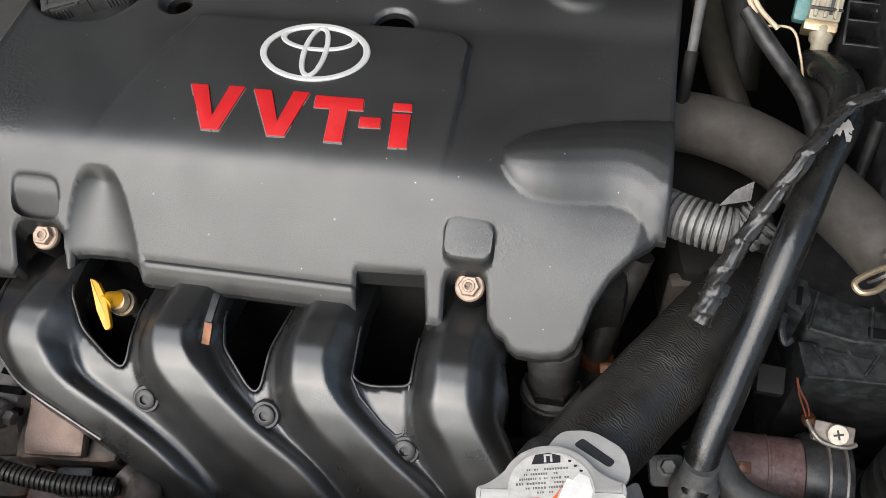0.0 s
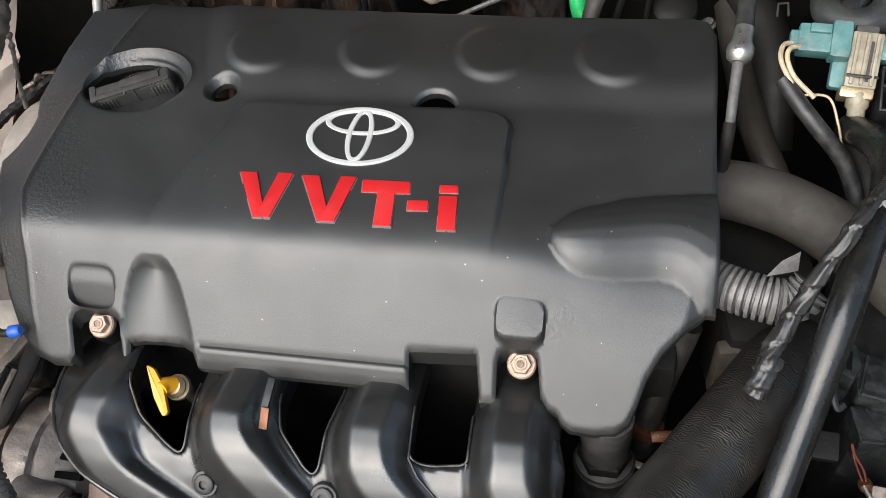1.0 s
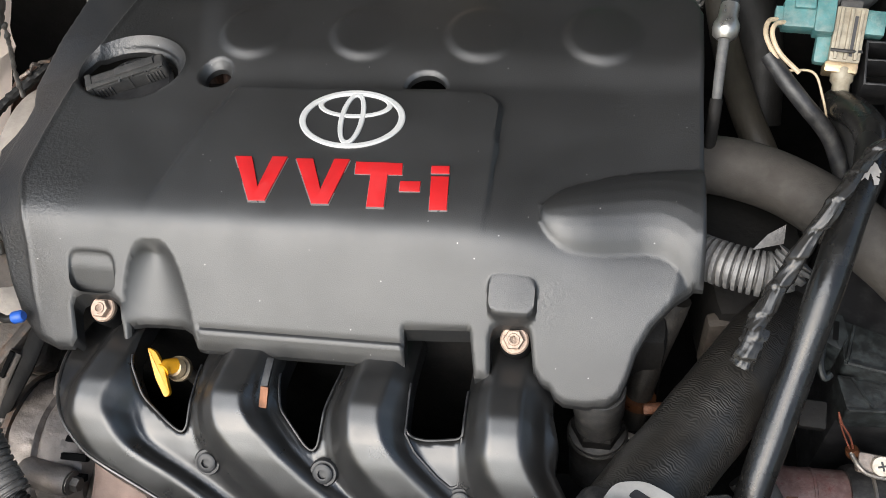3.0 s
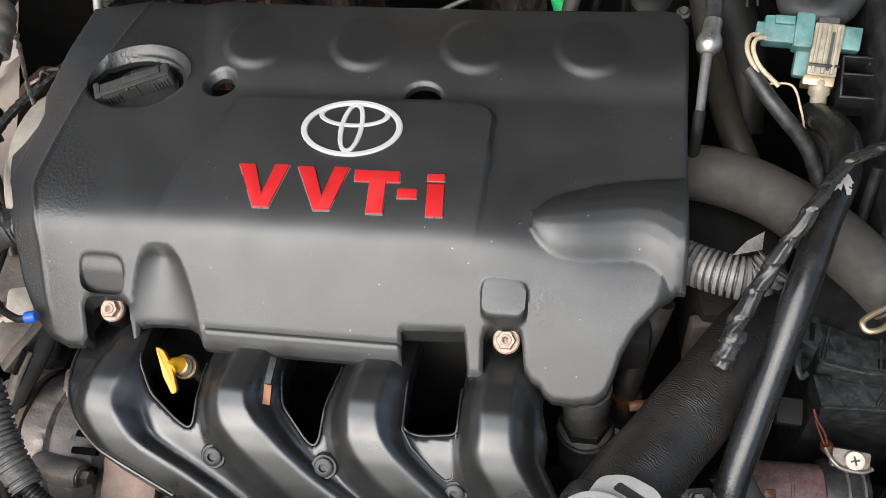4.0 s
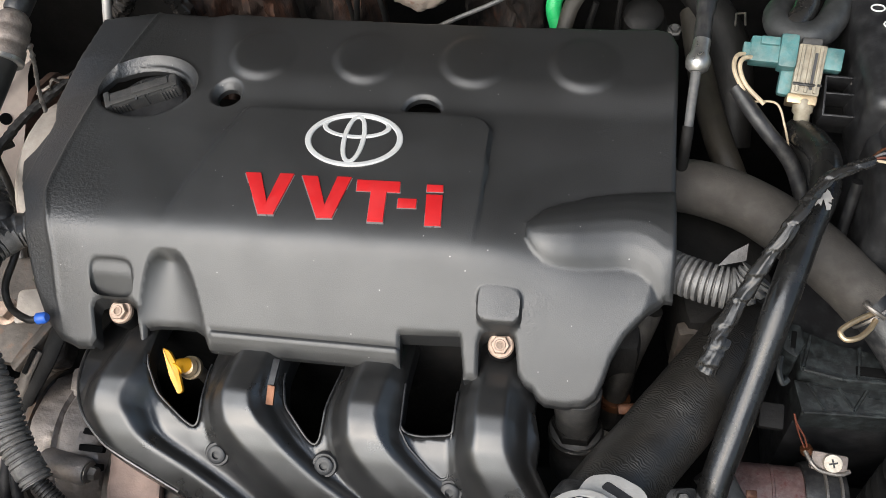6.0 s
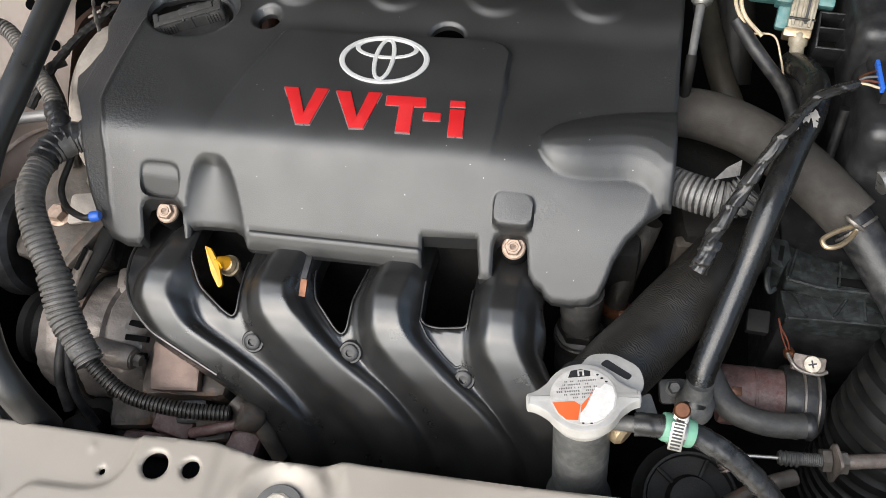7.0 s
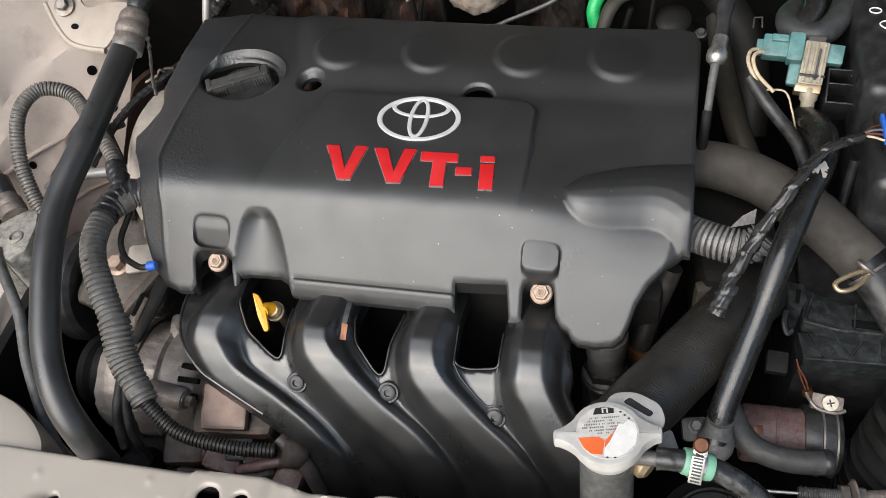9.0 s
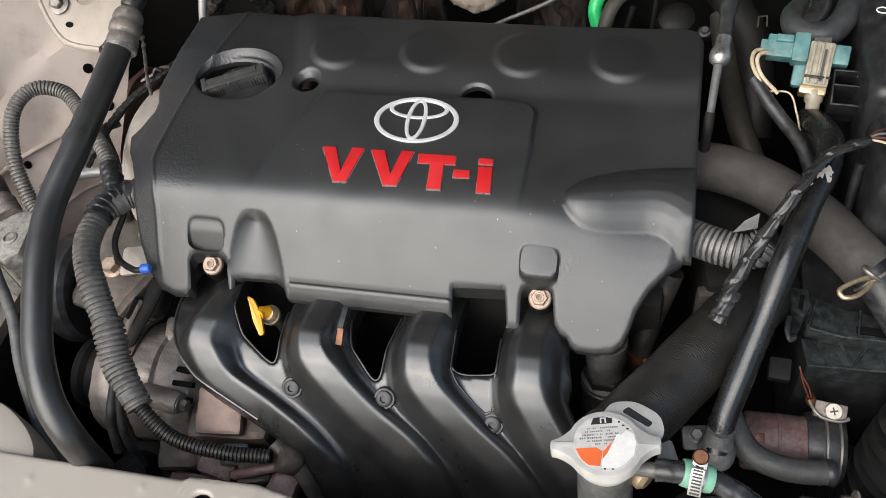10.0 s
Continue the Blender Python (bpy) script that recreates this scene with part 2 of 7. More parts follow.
GREYHOSE = mat("dusty_grey_hose", (0.030, 0.031, 0.031), 0.5, var=0.3, scale=40, bump=0.2, dust=0.5, dust_col=(0.085, 0.088, 0.088))
OLIVE = mat("faded_olive_hose", (0.028, 0.024, 0.018), 0.6, var=0.3, scale=35, bump=0.25, dust=0.4, dust_col=(0.055, 0.048, 0.036))
BRAID = mat("wavy_ribbed_rubber", (0.016, 0.0145, 0.0125), 0.46, var=0.3, scale=30, bump=0.0, dust=0.18, dust_col=(0.085, 0.07, 0.055))


def add_waves(m, axis, pitch):
    """Fine wavy ridges across a hose, wearing away in patches."""
    N, L = m.node_tree.nodes, m.node_tree.links
    tc = N.new("ShaderNodeTexCoord")
    turn = N.new("ShaderNodeMapping")
    turn.inputs["Rotation"].default_value = axis
    w = N.new("ShaderNodeTexWave")
    w.bands_direction = "X"
    w.inputs["Scale"].default_value = 0.314 / pitch
    w.inputs["Distortion"].default_value = 13.0
    w.inputs["Detail"].default_value = 1.0
    w.inputs["Detail Scale"].default_value = 0.8
    n = N.new("ShaderNodeTexNoise")
    n.inputs["Scale"].default_value = 38.0
    b = N.new("ShaderNodeBump")
    b.inputs["Distance"].default_value = 0.0018
    mr = N.new("ShaderNodeMapRange")
    mr.inputs["From Min"].default_value, mr.inputs["From Max"].default_value = 0.38, 0.62
    mr.inputs["To Min"].default_value, mr.inputs["To Max"].default_value = 0.06, 0.34
    L.new(tc.outputs["Object"], turn.inputs["Vector"])
    L.new(turn.outputs["Vector"], w.inputs["Vector"])
    L.new(tc.outputs["Object"], n.inputs["Vector"])
    L.new(n.outputs["Fac"], mr.inputs["Value"])
    L.new(mr.outputs["Result"], b.inputs["Strength"])
    L.new(w.outputs["Fac"], b.inputs["Height"])
    L.new(b.outputs["Normal"], N["Principled BSDF"].inputs["Normal"])


add_waves(BRAID, (0.0, 0.0, -radians(56)), 0.0017)

# ---- building helpers ----
BASE = {}


def thing(name, loc, label, category, group="", kind=""):
    e = new(name)
    e.location = loc
    e.empty_display_size = 0.02
    BASE[e.name] = Vector(loc)
    return tagged(e, label, category, group, kind)


def to_mesh(name, bm, material, smooth=40):
    me = bpy.data.meshes.new(name)
    bm.normal_update()
    bm.to_mesh(me)
    bm.free()
    me.materials.append(material)
    if smooth:
        me.polygons.foreach_set("use_smooth", [True] * len(me.polygons))
        me.set_sharp_from_angle(angle=radians(smooth))
    return me


def part(name, bm, material, parent, label="", smooth=40):
    base = BASE[parent.name]
    bm.transform(Matrix.Translation(-base))
    ob = new(name, to_mesh(name, bm, material, smooth))
    ob.parent = parent
    BASE[ob.name] = base
    if label:
        tagged(ob, label)
    return ob


def solo(name, bm, material, label, category, group="", kind="", smooth=40):
    zs = [v.co.z for v in bm.verts]
    xs = [v.co.x for v in bm.verts]
    ys = [v.co.y for v in bm.verts]
    base = Vector(((min(xs) + max(xs)) / 2, (min(ys) + max(ys)) / 2, min(zs)))
    bm.transform(Matrix.Translation(-base))
    ob = new(name, to_mesh(name, bm, material, smooth))
    ob.location = base
    BASE[ob.name] = base
    return tagged(ob, label, category, group, kind)


def spline(pts, per=8):
    p = [Vector(q) for q in pts]
    p = [2 * p[0] - p[1]] + p + [2 * p[-1] - p[-2]]
    out = []
    for i in range(1, len(p) - 2):
        a, b, c, d = p[i - 1:i + 3]
        for k in range(per):
            t = k / per
            out.append(0.5 * ((2 * b) + (c - a) * t + (2 * a - 5 * b + 4 * c - d) * t * t + (3 * b - a - 3 * c + d) * t ** 3))
    out.append(p[-2])
    return out


def resample(line, step):
    out, left = [line[0]], step
    for a, b in zip(line, line[1:]):
        d = (b - a).length
        while d >= left:
            a = a + (b - a) * (left / d)
            out.append(a)
            d = (b - a).length
            left = step
            if d == 0:
                break
        left -= d
    if (out[-1] - line[-1]).length > step * 0.3:
        out.append(line[-1])
    return out


def sweep(line, radius, seg=14, flat=1.0):
    """A closed tube along the points of line; radius is a number or a function of the length so far."""
    bm = bmesh.new()
    t0 = (line[1] - line[0]).normalized()
    up = Vector((0, 0, 1)) if abs(t0.z) < 0.9 else Vector((1, 0, 0))
    nrm = (up - t0 * up.dot(t0)).normalized()
    rings, s = [], 0.0
    for i, p in enumerate(line):
        t = (line[min(i + 1, len(line) - 1)] - line[max(i - 1, 0)]).normalized()
        nrm = (nrm - t * nrm.dot(t)).normalized()
        side = t.cross(nrm)
        if i:
            s += (p - line[i - 1]).length
        r = radius(s) if callable(radius) else radius
        rings.append([bm.verts.new(p + (nrm * math.sin(a) * flat + side * math.cos(a)) * r)
                      for a in (2 * math.pi * k / seg for k in range(seg))])
    for a, b in zip(rings, rings[1:]):
        for k in range(seg):
            bm.faces.new((a[k], a[(k + 1) % seg], b[(k + 1) % seg], b[k]))
    bm.faces.new(rings[0][::-1])
    bm.faces.new(rings[-1])
    bmesh.ops.recalc_face_normals(bm, faces=bm.faces)
    return bm


def tube(pts, r, seg=14, per=8, flat=1.0):
    return sweep(spline(pts, per), r, seg, flat)


def worn(r, amp, wave, seed=0.0):
    """A radius that swells and shrinks a little along a soft hose."""
    return lambda s: r + amp * noise.noise(Vector((s / wave, seed, 0.3)))


def taped(pts, radius, pitch=0.011, lap=0.0006, crease=0.0007, seg=20, step=0.0011, flat=1.0, seed=0.0):
    """A cable wound with tape: slanting laps and creases."""
    line = resample(spline(pts, 16), step)
    bm = sweep(line, radius, seg, flat)
    bm.verts.ensure_lookup_table()
    s = 0.0
    for i, p in enumerate(line):
        if i:
            s += (p - line[i - 1]).length
        for k in range(seg):
            v = bm.verts[i * seg + k]
            out = (v.co - p).normalized()
            wind = (s / pitch + k / seg) % 1.0
            a = 2 * math.pi * k / seg + 0.9 * noise.noise(Vector((s * 45, seed, 1)))
            fold = 1.2 * abs(math.sin(3.5 * a + 60 * s)) + 0.7 * noise.noise(Vector((s * 90, 1.5 * math.cos(a) + seed, 1.5 * math.sin(a))))
            v.co += out * (lap * (wind - 0.5) + crease * (0.7 - fold))
    return bm


def corrugated(pts, r, amp, pitch, seg=14, lumps=0.0):
    line = resample(spline(pts, 24), pitch / 6)

    def rad(s):
        k = (s / pitch) % 1.0
        return r + amp * (1 if 0.10 < k < 0.72 else (-1 if k > 0.80 or k < 0.02 else 0)) + lumps * noise.noise(Vector((s * 25, 0, 0)))
    return sweep(line, rad, seg)


def lathe(profile, m, seg=32):
    """profile: rows of radius and height along the pose's z."""
    bm = bmesh.new()
    rings = []
    for r, z in profile:
        rings.append([bm.verts.new(m @ Vector((r * math.cos(a), r * math.sin(a), z))) for a in (2 * math.pi * k / seg for k in range(seg))])
    for a, b in zip(rings, rings[1:]):
        for k in range(seg):
            bm.faces.new((a[k], a[(k + 1) % seg], b[(k + 1) % seg], b[k]))
    bm.faces.new(rings[0][::-1])
    bm.faces.new(rings[-1])
    bmesh.ops.recalc_face_normals(bm, faces=bm.faces)
    return bm


def along(a, b):
    """A pose at a whose z points to b."""
    a, b = Vector(a), Vector(b)
    return Matrix.Translation(a) @ (b - a).to_track_quat("Z", "Y").to_matrix().to_4x4()


def rbox(size, m, bevel=0.002, seg=2):
    bm = bmesh.new()
    bmesh.ops.create_cube(bm, size=1.0)
    bm.transform(Matrix.Diagonal((*size, 1)))
    if bevel:
        bmesh.ops.bevel(bm, geom=bm.edges[:], offset=bevel, segments=seg, affect="EDGES", profile=0.6)
    bm.transform(m)
    return bm


def prism(pts, z0, z1, m=Matrix(), bevel=0.0):
    bm = bmesh.new()
    lo = [bm.verts.new((x, y, z0)) for x, y in pts]
    hi = [bm.verts.new((x, y, z1)) for x, y in pts]
    n = len(pts)
    bm.faces.new(lo[::-1])
    top = bm.faces.new(hi)
    for k in range(n):
        bm.faces.new((lo[k], lo[(k + 1) % n], hi[(k + 1) % n], hi[k]))
    bmesh.ops.recalc_face_normals(bm, faces=bm.faces)
    if bevel:
        bmesh.ops.bevel(bm, geom=list(top.edges), offset=bevel, segments=2, affect="EDGES", profile=0.6)
    bm.transform(m)
    return bm


def merge(*bms):
    out = bms[0]
    for b in bms[1:]:
        me = bpy.data.meshes.new("tmp")
        b.to_mesh(me)
        b.free()
        out.from_mesh(me)
        bpy.data.meshes.remove(me)
    return out


def hexhead(m, r=0.006, h=0.005, flange=0.009):
    a = lathe([(flange, 0), (flange, 0.0012), (flange * 0.8, 0.002), (r * 0.9, 0.002)], m, 24)
    b = lathe([(r, 0.0015), (r, 0.0015 + h * 0.8), (r * 0.86, 0.0015 + h)], m, 6)
    return merge(a, b)


def hexsocket(m, r=0.011):
    """A bolt with a flange, a raised hexagon and a round recess."""
    a = lathe([(r, -0.002), (r, 0.0012), (r * 0.90, 0.0022), (r * 0.3, 0.0022)], m, 26)
    b = lathe([(r * 0.74, 0.002), (r * 0.74, 0.0052), (r * 0.66, 0.0060), (r * 0.44, 0.0060)], m, 6)
    c = lathe([(r * 0.44, 0.0060), (r * 0.40, 0.0066), (r * 0.28, 0.0066), (r * 0.26, 0.0030), (0.0003, 0.0030)], m, 18)
    return merge(a, b, c)


def smooth01(a, b, x):
    t = np.clip((x - a) / (b - a), 0, 1)
    return t * t * (3 - 2 * t)


def inside(poly, x, y):
    """Which points lie within a polygon."""
    res = np.zeros(len(x), bool)
    px, py = np.array(poly).T
    j = len(px) - 1
    for i in range(len(px)):
        hit = ((py[i] > y) != (py[j] > y)) & (x < (px[j] - px[i]) * (y - py[i]) / (py[j] - py[i] + 1e-15) + px[i])
        res ^= hit
        j = i
    return res


def edge_distance(loops, x, y):
    best = np.full(len(x), 1e9)
    for poly in loops:
        p = np.array(poly)
        q = np.roll(p, -1, 0)
        for a, b in zip(p, q):
            d = b - a
            t = np.clip(((x - a[0]) * d[0] + (y - a[1]) * d[1]) / (d @ d + 1e-12), 0, 1)
            best = np.minimum(best, (x - a[0] - t * d[0]) ** 2 + (y - a[1] - t * d[1]) ** 2)
    return np.sqrt(best)


def dense(poly, step):
    out = []
    for a, b in zip(poly, poly[1:] + poly[:1]):
        n = max(1, int(math.hypot(b[0] - a[0], b[1] - a[1]) / step))
        out += [(a[0] + (b[0] - a[0]) * k / n, a[1] + (b[1] - a[1]) * k / n) for k in range(n)]
    return out


def rounded(poly, r, n=4):
    """Rounds the corners of a polygon."""
    out = []
    for i, b in enumerate(poly):
        a, b, c = Vector(poly[i - 1]), Vector(b), Vector(poly[(i + 1) % len(poly)])
        ra, rc = min(r, (a - b).length * 0.45), min(r, (c - b).length * 0.45)
        s, e = b + (a - b).normalized() * ra, b + (c - b).normalized() * rc
        for k in range(n + 1):
            t = k / n
            out.append(tuple(s * (1 - t) ** 2 + b * 2 * t * (1 - t) + e * t * t))
    return out


def ring(cx, cy, rx, ry=None, n=28):
    return [(cx + rx * math.cos(2 * math.pi * k / n), cy + (ry or rx) * math.sin(2 * math.pi * k / n)) for k in range(n)]


def cast(bm, amp=0.0011, freq=85.0, cuts=5):
    """Rough, uneven casting skin."""
    bmesh.ops.subdivide_edges(bm, edges=bm.edges[:], cuts=cuts, use_grid_fill=True)
    bm.normal_update()
    for v in bm.verts:
        v.co += v.normal * amp * (noise.noise(v.co * freq) + 0.5 * noise.noise(v.co * freq * 2.7))
    return bm


def sheet(outline, holes, height, step, fillet=0.0, guides=()):
    """A moulded shell: a fine net over the outline, lifted by height(x, y), with rolled edges and a rim turned down."""
    from mathutils import geometry
    loops = [dense(outline, step)] + [dense(h, step) for h in holes]
    pts, edges = [], []
    for lp in loops:
        n0 = len(pts)
        pts += lp
        edges += [(n0 + k, n0 + (k + 1) % len(lp)) for k in range(len(lp))]
    for lp in guides:
        lp = dense(lp, step)
        n0 = len(pts)
        pts += lp
        edges += [(n0 + k, n0 + (k + 1) % len(lp)) for k in range(len(lp))]
    px, py = np.array(loops[0]).T
    gx, gy = np.meshgrid(np.arange(px.min(), px.max(), step), np.arange(py.min(), py.max(), step))
    gx, gy = gx.ravel(), gy.ravel()
    ok = inside(loops[0], gx, gy)
    for lp in loops[1:]:
        ok &= ~inside(lp, gx, gy)
    gx, gy = gx[ok], gy[ok]
    d = edge_distance(loops + [dense(g, step * 4) for g in guides], gx, gy)
    ok = d > step * 0.55
    pts += list(zip(gx[ok].tolist(), gy[ok].tolist()))
    vs, es, fs, *_ = geometry.delaunay_2d_cdt([Vector((x * 1000, y * 1000)) for x, y in pts], edges, [], 0, 1e-4)
    xy = np.array([(v.x / 1000, v.y / 1000) for v in vs])
    cen = np.array([xy[list(f)].mean(0) for f in fs])
    good = inside(loops[0], cen[:, 0], cen[:, 1])
    for lp in loops[1:]:
        good &= ~inside(lp, cen[:, 0], cen[:, 1])
    z = height(xy[:, 0], xy[:, 1])
    if fillet:
        dd = edge_distance(loops, xy[:, 0], xy[:, 1])
        k = np.clip(1 - dd / fillet, 0, 1)
        z = z - fillet * (1 - np.sqrt(1 - k * k))
    tris = [tuple(f) for f, g in zip(fs, good) if g]
    count = {}
    for f in tris:
        for a, b in zip(f, f[1:] + f[:1]):
            count[(a, b)] = 1
    rim = [(a, b) for a, b in count if (b, a) not in count]
    return xy, z, tris, rim


def sheet_mesh(xy, z, tris, rim=(), skirt=0.0):
    bm = bmesh.new()
    used = sorted({i for f in tris for i in f})
    vmap = {i: bm.verts.new((xy[i, 0], xy[i, 1], z[i])) for i in used}
    for f in tris:
        bm.faces.new([vmap[i] for i in f])
    if skirt:
        top, low = {}, {}
        for a, b in rim:
            for i in (a, b):
                if i in vmap and i not in low:
                    top[i] = bm.verts.new((xy[i, 0], xy[i, 1], z[i]))
                    low[i] = bm.verts.new((xy[i, 0], xy[i, 1], z[i] - (skirt(*xy[i]) if callable(skirt) else skirt)))
        for a, b in rim:
            if a in low and b in low:
                bm.faces.new((top[b], top[a], low[a], low[b]))
    return bm


def text_mesh(body, size, m, depth=0.0001, align="CENTER"):
    cu = bpy.data.curves.new("lettering", "FONT")
    cu.body, cu.size, cu.extrude, cu.align_x, cu.align_y = body, size, depth, align, "CENTER"
    ob = bpy.data.objects.new("lettering", cu)
    scene.collection.objects.link(ob)
    me = bpy.data.meshes.new_from_object(ob.evaluated_get(bpy.context.evaluated_depsgraph_get()))
    bm = bmesh.new()
    bm.from_mesh(me)
    bpy.data.objects.remove(ob)
    bpy.data.curves.remove(cu)
    bpy.data.meshes.remove(me)
    bm.transform(m)
    return bm

# ---- setting ----
def box_between(a, b, bevel=0.0):
    a, b = Vector(a), Vector(b)
    return rbox(b - a, Matrix.Translation((a + b) / 2), bevel)


solo("ground", box_between((-30, -30, -0.1), (30, 30, 0.0)), CONCRETE, "dark grassy ground under the car", "ground", kind="structure")
# bay walls and undertray: shade of the deep gaps is in their colour
solo("floor", box_between((-0.62, 0.0, 0.28), (0.75, 0.95, 0.30)), DARK, "grimy undertray below the engine, darkened for shade", "undertray", kind="structure")
solo("wall_firewall", box_between((-0.62, 0.80, 0.30), (0.75, 0.84, 1.0)), DARK, "grimy bulkhead behind the engine, darkened for shade", "bulkhead", kind="structure")
solo("wall_right", box_between((0.66, 0.0, 0.30), (0.70, 0.80, 0.93)), DARK, "inner wing of the engine bay, darkened for shade", "wing", kind="structure")
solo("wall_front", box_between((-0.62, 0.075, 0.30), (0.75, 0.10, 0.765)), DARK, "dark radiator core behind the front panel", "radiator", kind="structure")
solo("wall_behind_wing", box_between((-0.62, 0.10, 0.30), (-0.58, 0.80, 0.955)), DARK, "near-black wall for the shade behind the inner wing", "cavity", kind="structure")
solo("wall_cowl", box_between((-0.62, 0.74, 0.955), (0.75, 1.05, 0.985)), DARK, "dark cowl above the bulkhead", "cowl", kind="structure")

# open bonnet above the bay, lined with dark felt
bonnet = thing("bonnet", (0.05, 1.0, 1.0), "open beige car bonnet lined with dark felt", "bonnet")
BON = Matrix.Translation((0.05, 1.0, 1.0)) @ pose(0, 0, 0, 139, 0, 0)
part("outer_skin", rbox((1.35, 0.95, 0.012), BON @ pose(0, 0.48, -0.012), 0.005), PAINT, bonnet)
part("lining", rbox((1.25, 0.86, 0.012), BON @ pose(0, 0.48, 0.004), 0.005), INSUL, bonnet, "dark felt lining")


# inner wing on the left, pressed sheet metal
def wing_x(y, z):
    x = -0.422 + 0.055 * smooth01(0.50, 0.66, y) + 0.50 * (0.80 - np.clip(z, 0.58, 0.96))
    x = x - 0.008 * smooth01(0.815, 0.822, z - 0.10 * (y - 0.45)) + 0.010 * smooth01(0.90, 0.93, z)
    x = x + 0.006 * np.exp(-((z - 0.765 - 0.12 * (y - 0.45)) / 0.006) ** 2)
    return x + 0.016 * np.exp(-((y - 0.615) / 0.05) ** 2 - ((z - 0.955) / 0.035) ** 2)


def build_wing():
    ys = np.arange(0.10, 0.741, 0.008)
    zs = np.arange(0.70, 0.981, 0.006)
    bm = bmesh.new()
    # the panel stops short of the bulkhead, along a slanting edge
    edge = np.interp(zs, [0.700, 0.708, 0.722, 0.742, 0.763, 0.7935, 0.818, 0.8245, 0.86], [0.510, 0.516, 0.538, 0.564, 0.589, 0.62, 0.66, 0.703, 0.741]).tolist()
    grid = [[bm.verts.new((float(wing_x(min(y, e), z)), min(y, e), z)) for z, e in zip(zs, edge)] for y in ys]
    for i in range(len(ys) - 1):
        for j in range(len(zs) - 1):
            if ys[i] < max(edge[j], edge[j + 1]):
                bm.faces.new((grid[i][j], grid[i + 1][j], grid[i + 1][j + 1], grid[i][j + 1]))
    back = [[bm.verts.new((-0.52, y, z)) for z in (zs[0], zs[-1])] for y in (ys[0], ys[-1])]
    bm.faces.new([g[-1] for g in grid] + [back[1][1], back[0][1]])
    return bm


solo("wall_left", build_wing(), PAINTLIT, "dusty beige inner wing panel, paint lightened as if brightly lit", "wing", kind="structure", smooth=30)

# brown lower rail behind the wing's slanting edge
solo("inner_rail", prism(rounded([(0.46, 0.58), (0.66, 0.58), (0.66, 0.722), (0.612, 0.737), (0.46, 0.700)], 0.012), -0.004, 0.004, Matrix.Translation((-0.392, 0, 0)) @ pose(0, 0, 0, 90, 0, 90), 0.002), BROWNPAINT, "dusty brown primed rail under the wing", "rail", kind="structure")

# rusty heat shield and manifold behind the engine
def build_shield(x0, x1, depth):
    bm = bmesh.new()
    xs = np.arange(x0, x1, 0.003)
    zs = np.arange(0.62, 0.95, 0.005)
    g = []
    for x in xs:
        col = []
        for z in zs:
            n = noise.noise(Vector((x * 60, z * 22, 0))) * 0.014 + noise.noise(Vector((x * 170, z * 80, 3))) * 0.008 + noise.noise(Vector((x * 420, z * 260, 5))) * 0.003
            y = depth + n + 0.012 * math.cos(x * 78) + 0.05 * (z - 0.82)
            col.append(bm.verts.new((x, y, z + 0.004 * noise.noise(Vector((x * 90, 0, 1))))))
        g.append(col)
    for i in range(len(xs) - 1):
        for j in range(len(zs) - 1):
            bm.faces.new((g[i][j], g[i + 1][j], g[i + 1][j + 1], g[i][j + 1]))
    r = bmesh.ops.extrude_face_region(bm, geom=bm.faces[:])
    bmesh.ops.translate(bm, vec=(0, 0.012, 0), verts=[v for v in r["geom"] if isinstance(v, bmesh.types.BMVert)])
    bmesh.ops.recalc_face_normals(bm, faces=bm.faces)
    return bm


# ---- front panel ----
PLATE = rounded([(-0.45, 0.160), (-0.0995, 0.160), (-0.1000, 0.128), (-0.1035, 0.112), (-0.1110, 0.1025), (-0.1240, 0.0975), (-0.1670, 0.0950), (-0.1760, 0.0840), (-0.1860, 0.0690), (-0.20, 0.050), (-0.45, 0.050)], 0.006)


def panel_z(x, y):
    top = 0.800 + 0 * x
    front = 0.066 + 0.013 * smooth01(-0.25, 0.05, x) + 0.02 * (x - 0.05) * (x > 0.05)
    # rounded front edge, then a steep slope
    w = 0.0075
    u = np.clip(front + 0.0035 + w - y, 0, 1)
    z = top - 1.5 * np.where(u < 2 * w, u * u / (4 * w), u - w)
    edge = np.where(inside(PLATE, x, y), 1.0, -1.0) * edge_distance([PLATE], x, y)
    z = z - 0.0034 * smooth01(-0.0022, 0.0022, edge) * smooth01(0.060, 0.078, y)
    d = np.hypot(x + 0.211, (y - 0.081) * 1.05)
    z = z + 0.0062 * smooth01(0.0260, 0.0120, d)
    d = np.hypot(x - 0.012, y - 0.107)
    z = z - 0.0032 * smooth01(0.050, 0.036, d) * smooth01(-0.040, -0.020, x) + 0.0032 * np.exp(-((d - 0.030) / 0.0060) ** 2)
    z = z - 0.0030 * smooth01(0.0235, 0.0175, d)
    seam = x - 0.036 - 0.20 * (y - 0.08)
    z = z + 0.0022 * smooth01(-0.002, 0.006, seam) - 0.0014 * np.exp(-((seam + 0.007) / 0.005) ** 2)
    z = z - 0.002 * smooth01(-0.045, -0.035, x) * smooth01(0.036, 0.030, x)
    for bx, by in ((-0.226, 0.119), (-0.133, 0.127)):
        z = z + 0.001 * np.exp(-((x - bx) ** 2 + (y - by) ** 2) / 0.003 ** 2)
    z = z - 0.0009 * smooth01(0.005, 0.0035, np.hypot(x - 0.167, y - 0.114))
    return z


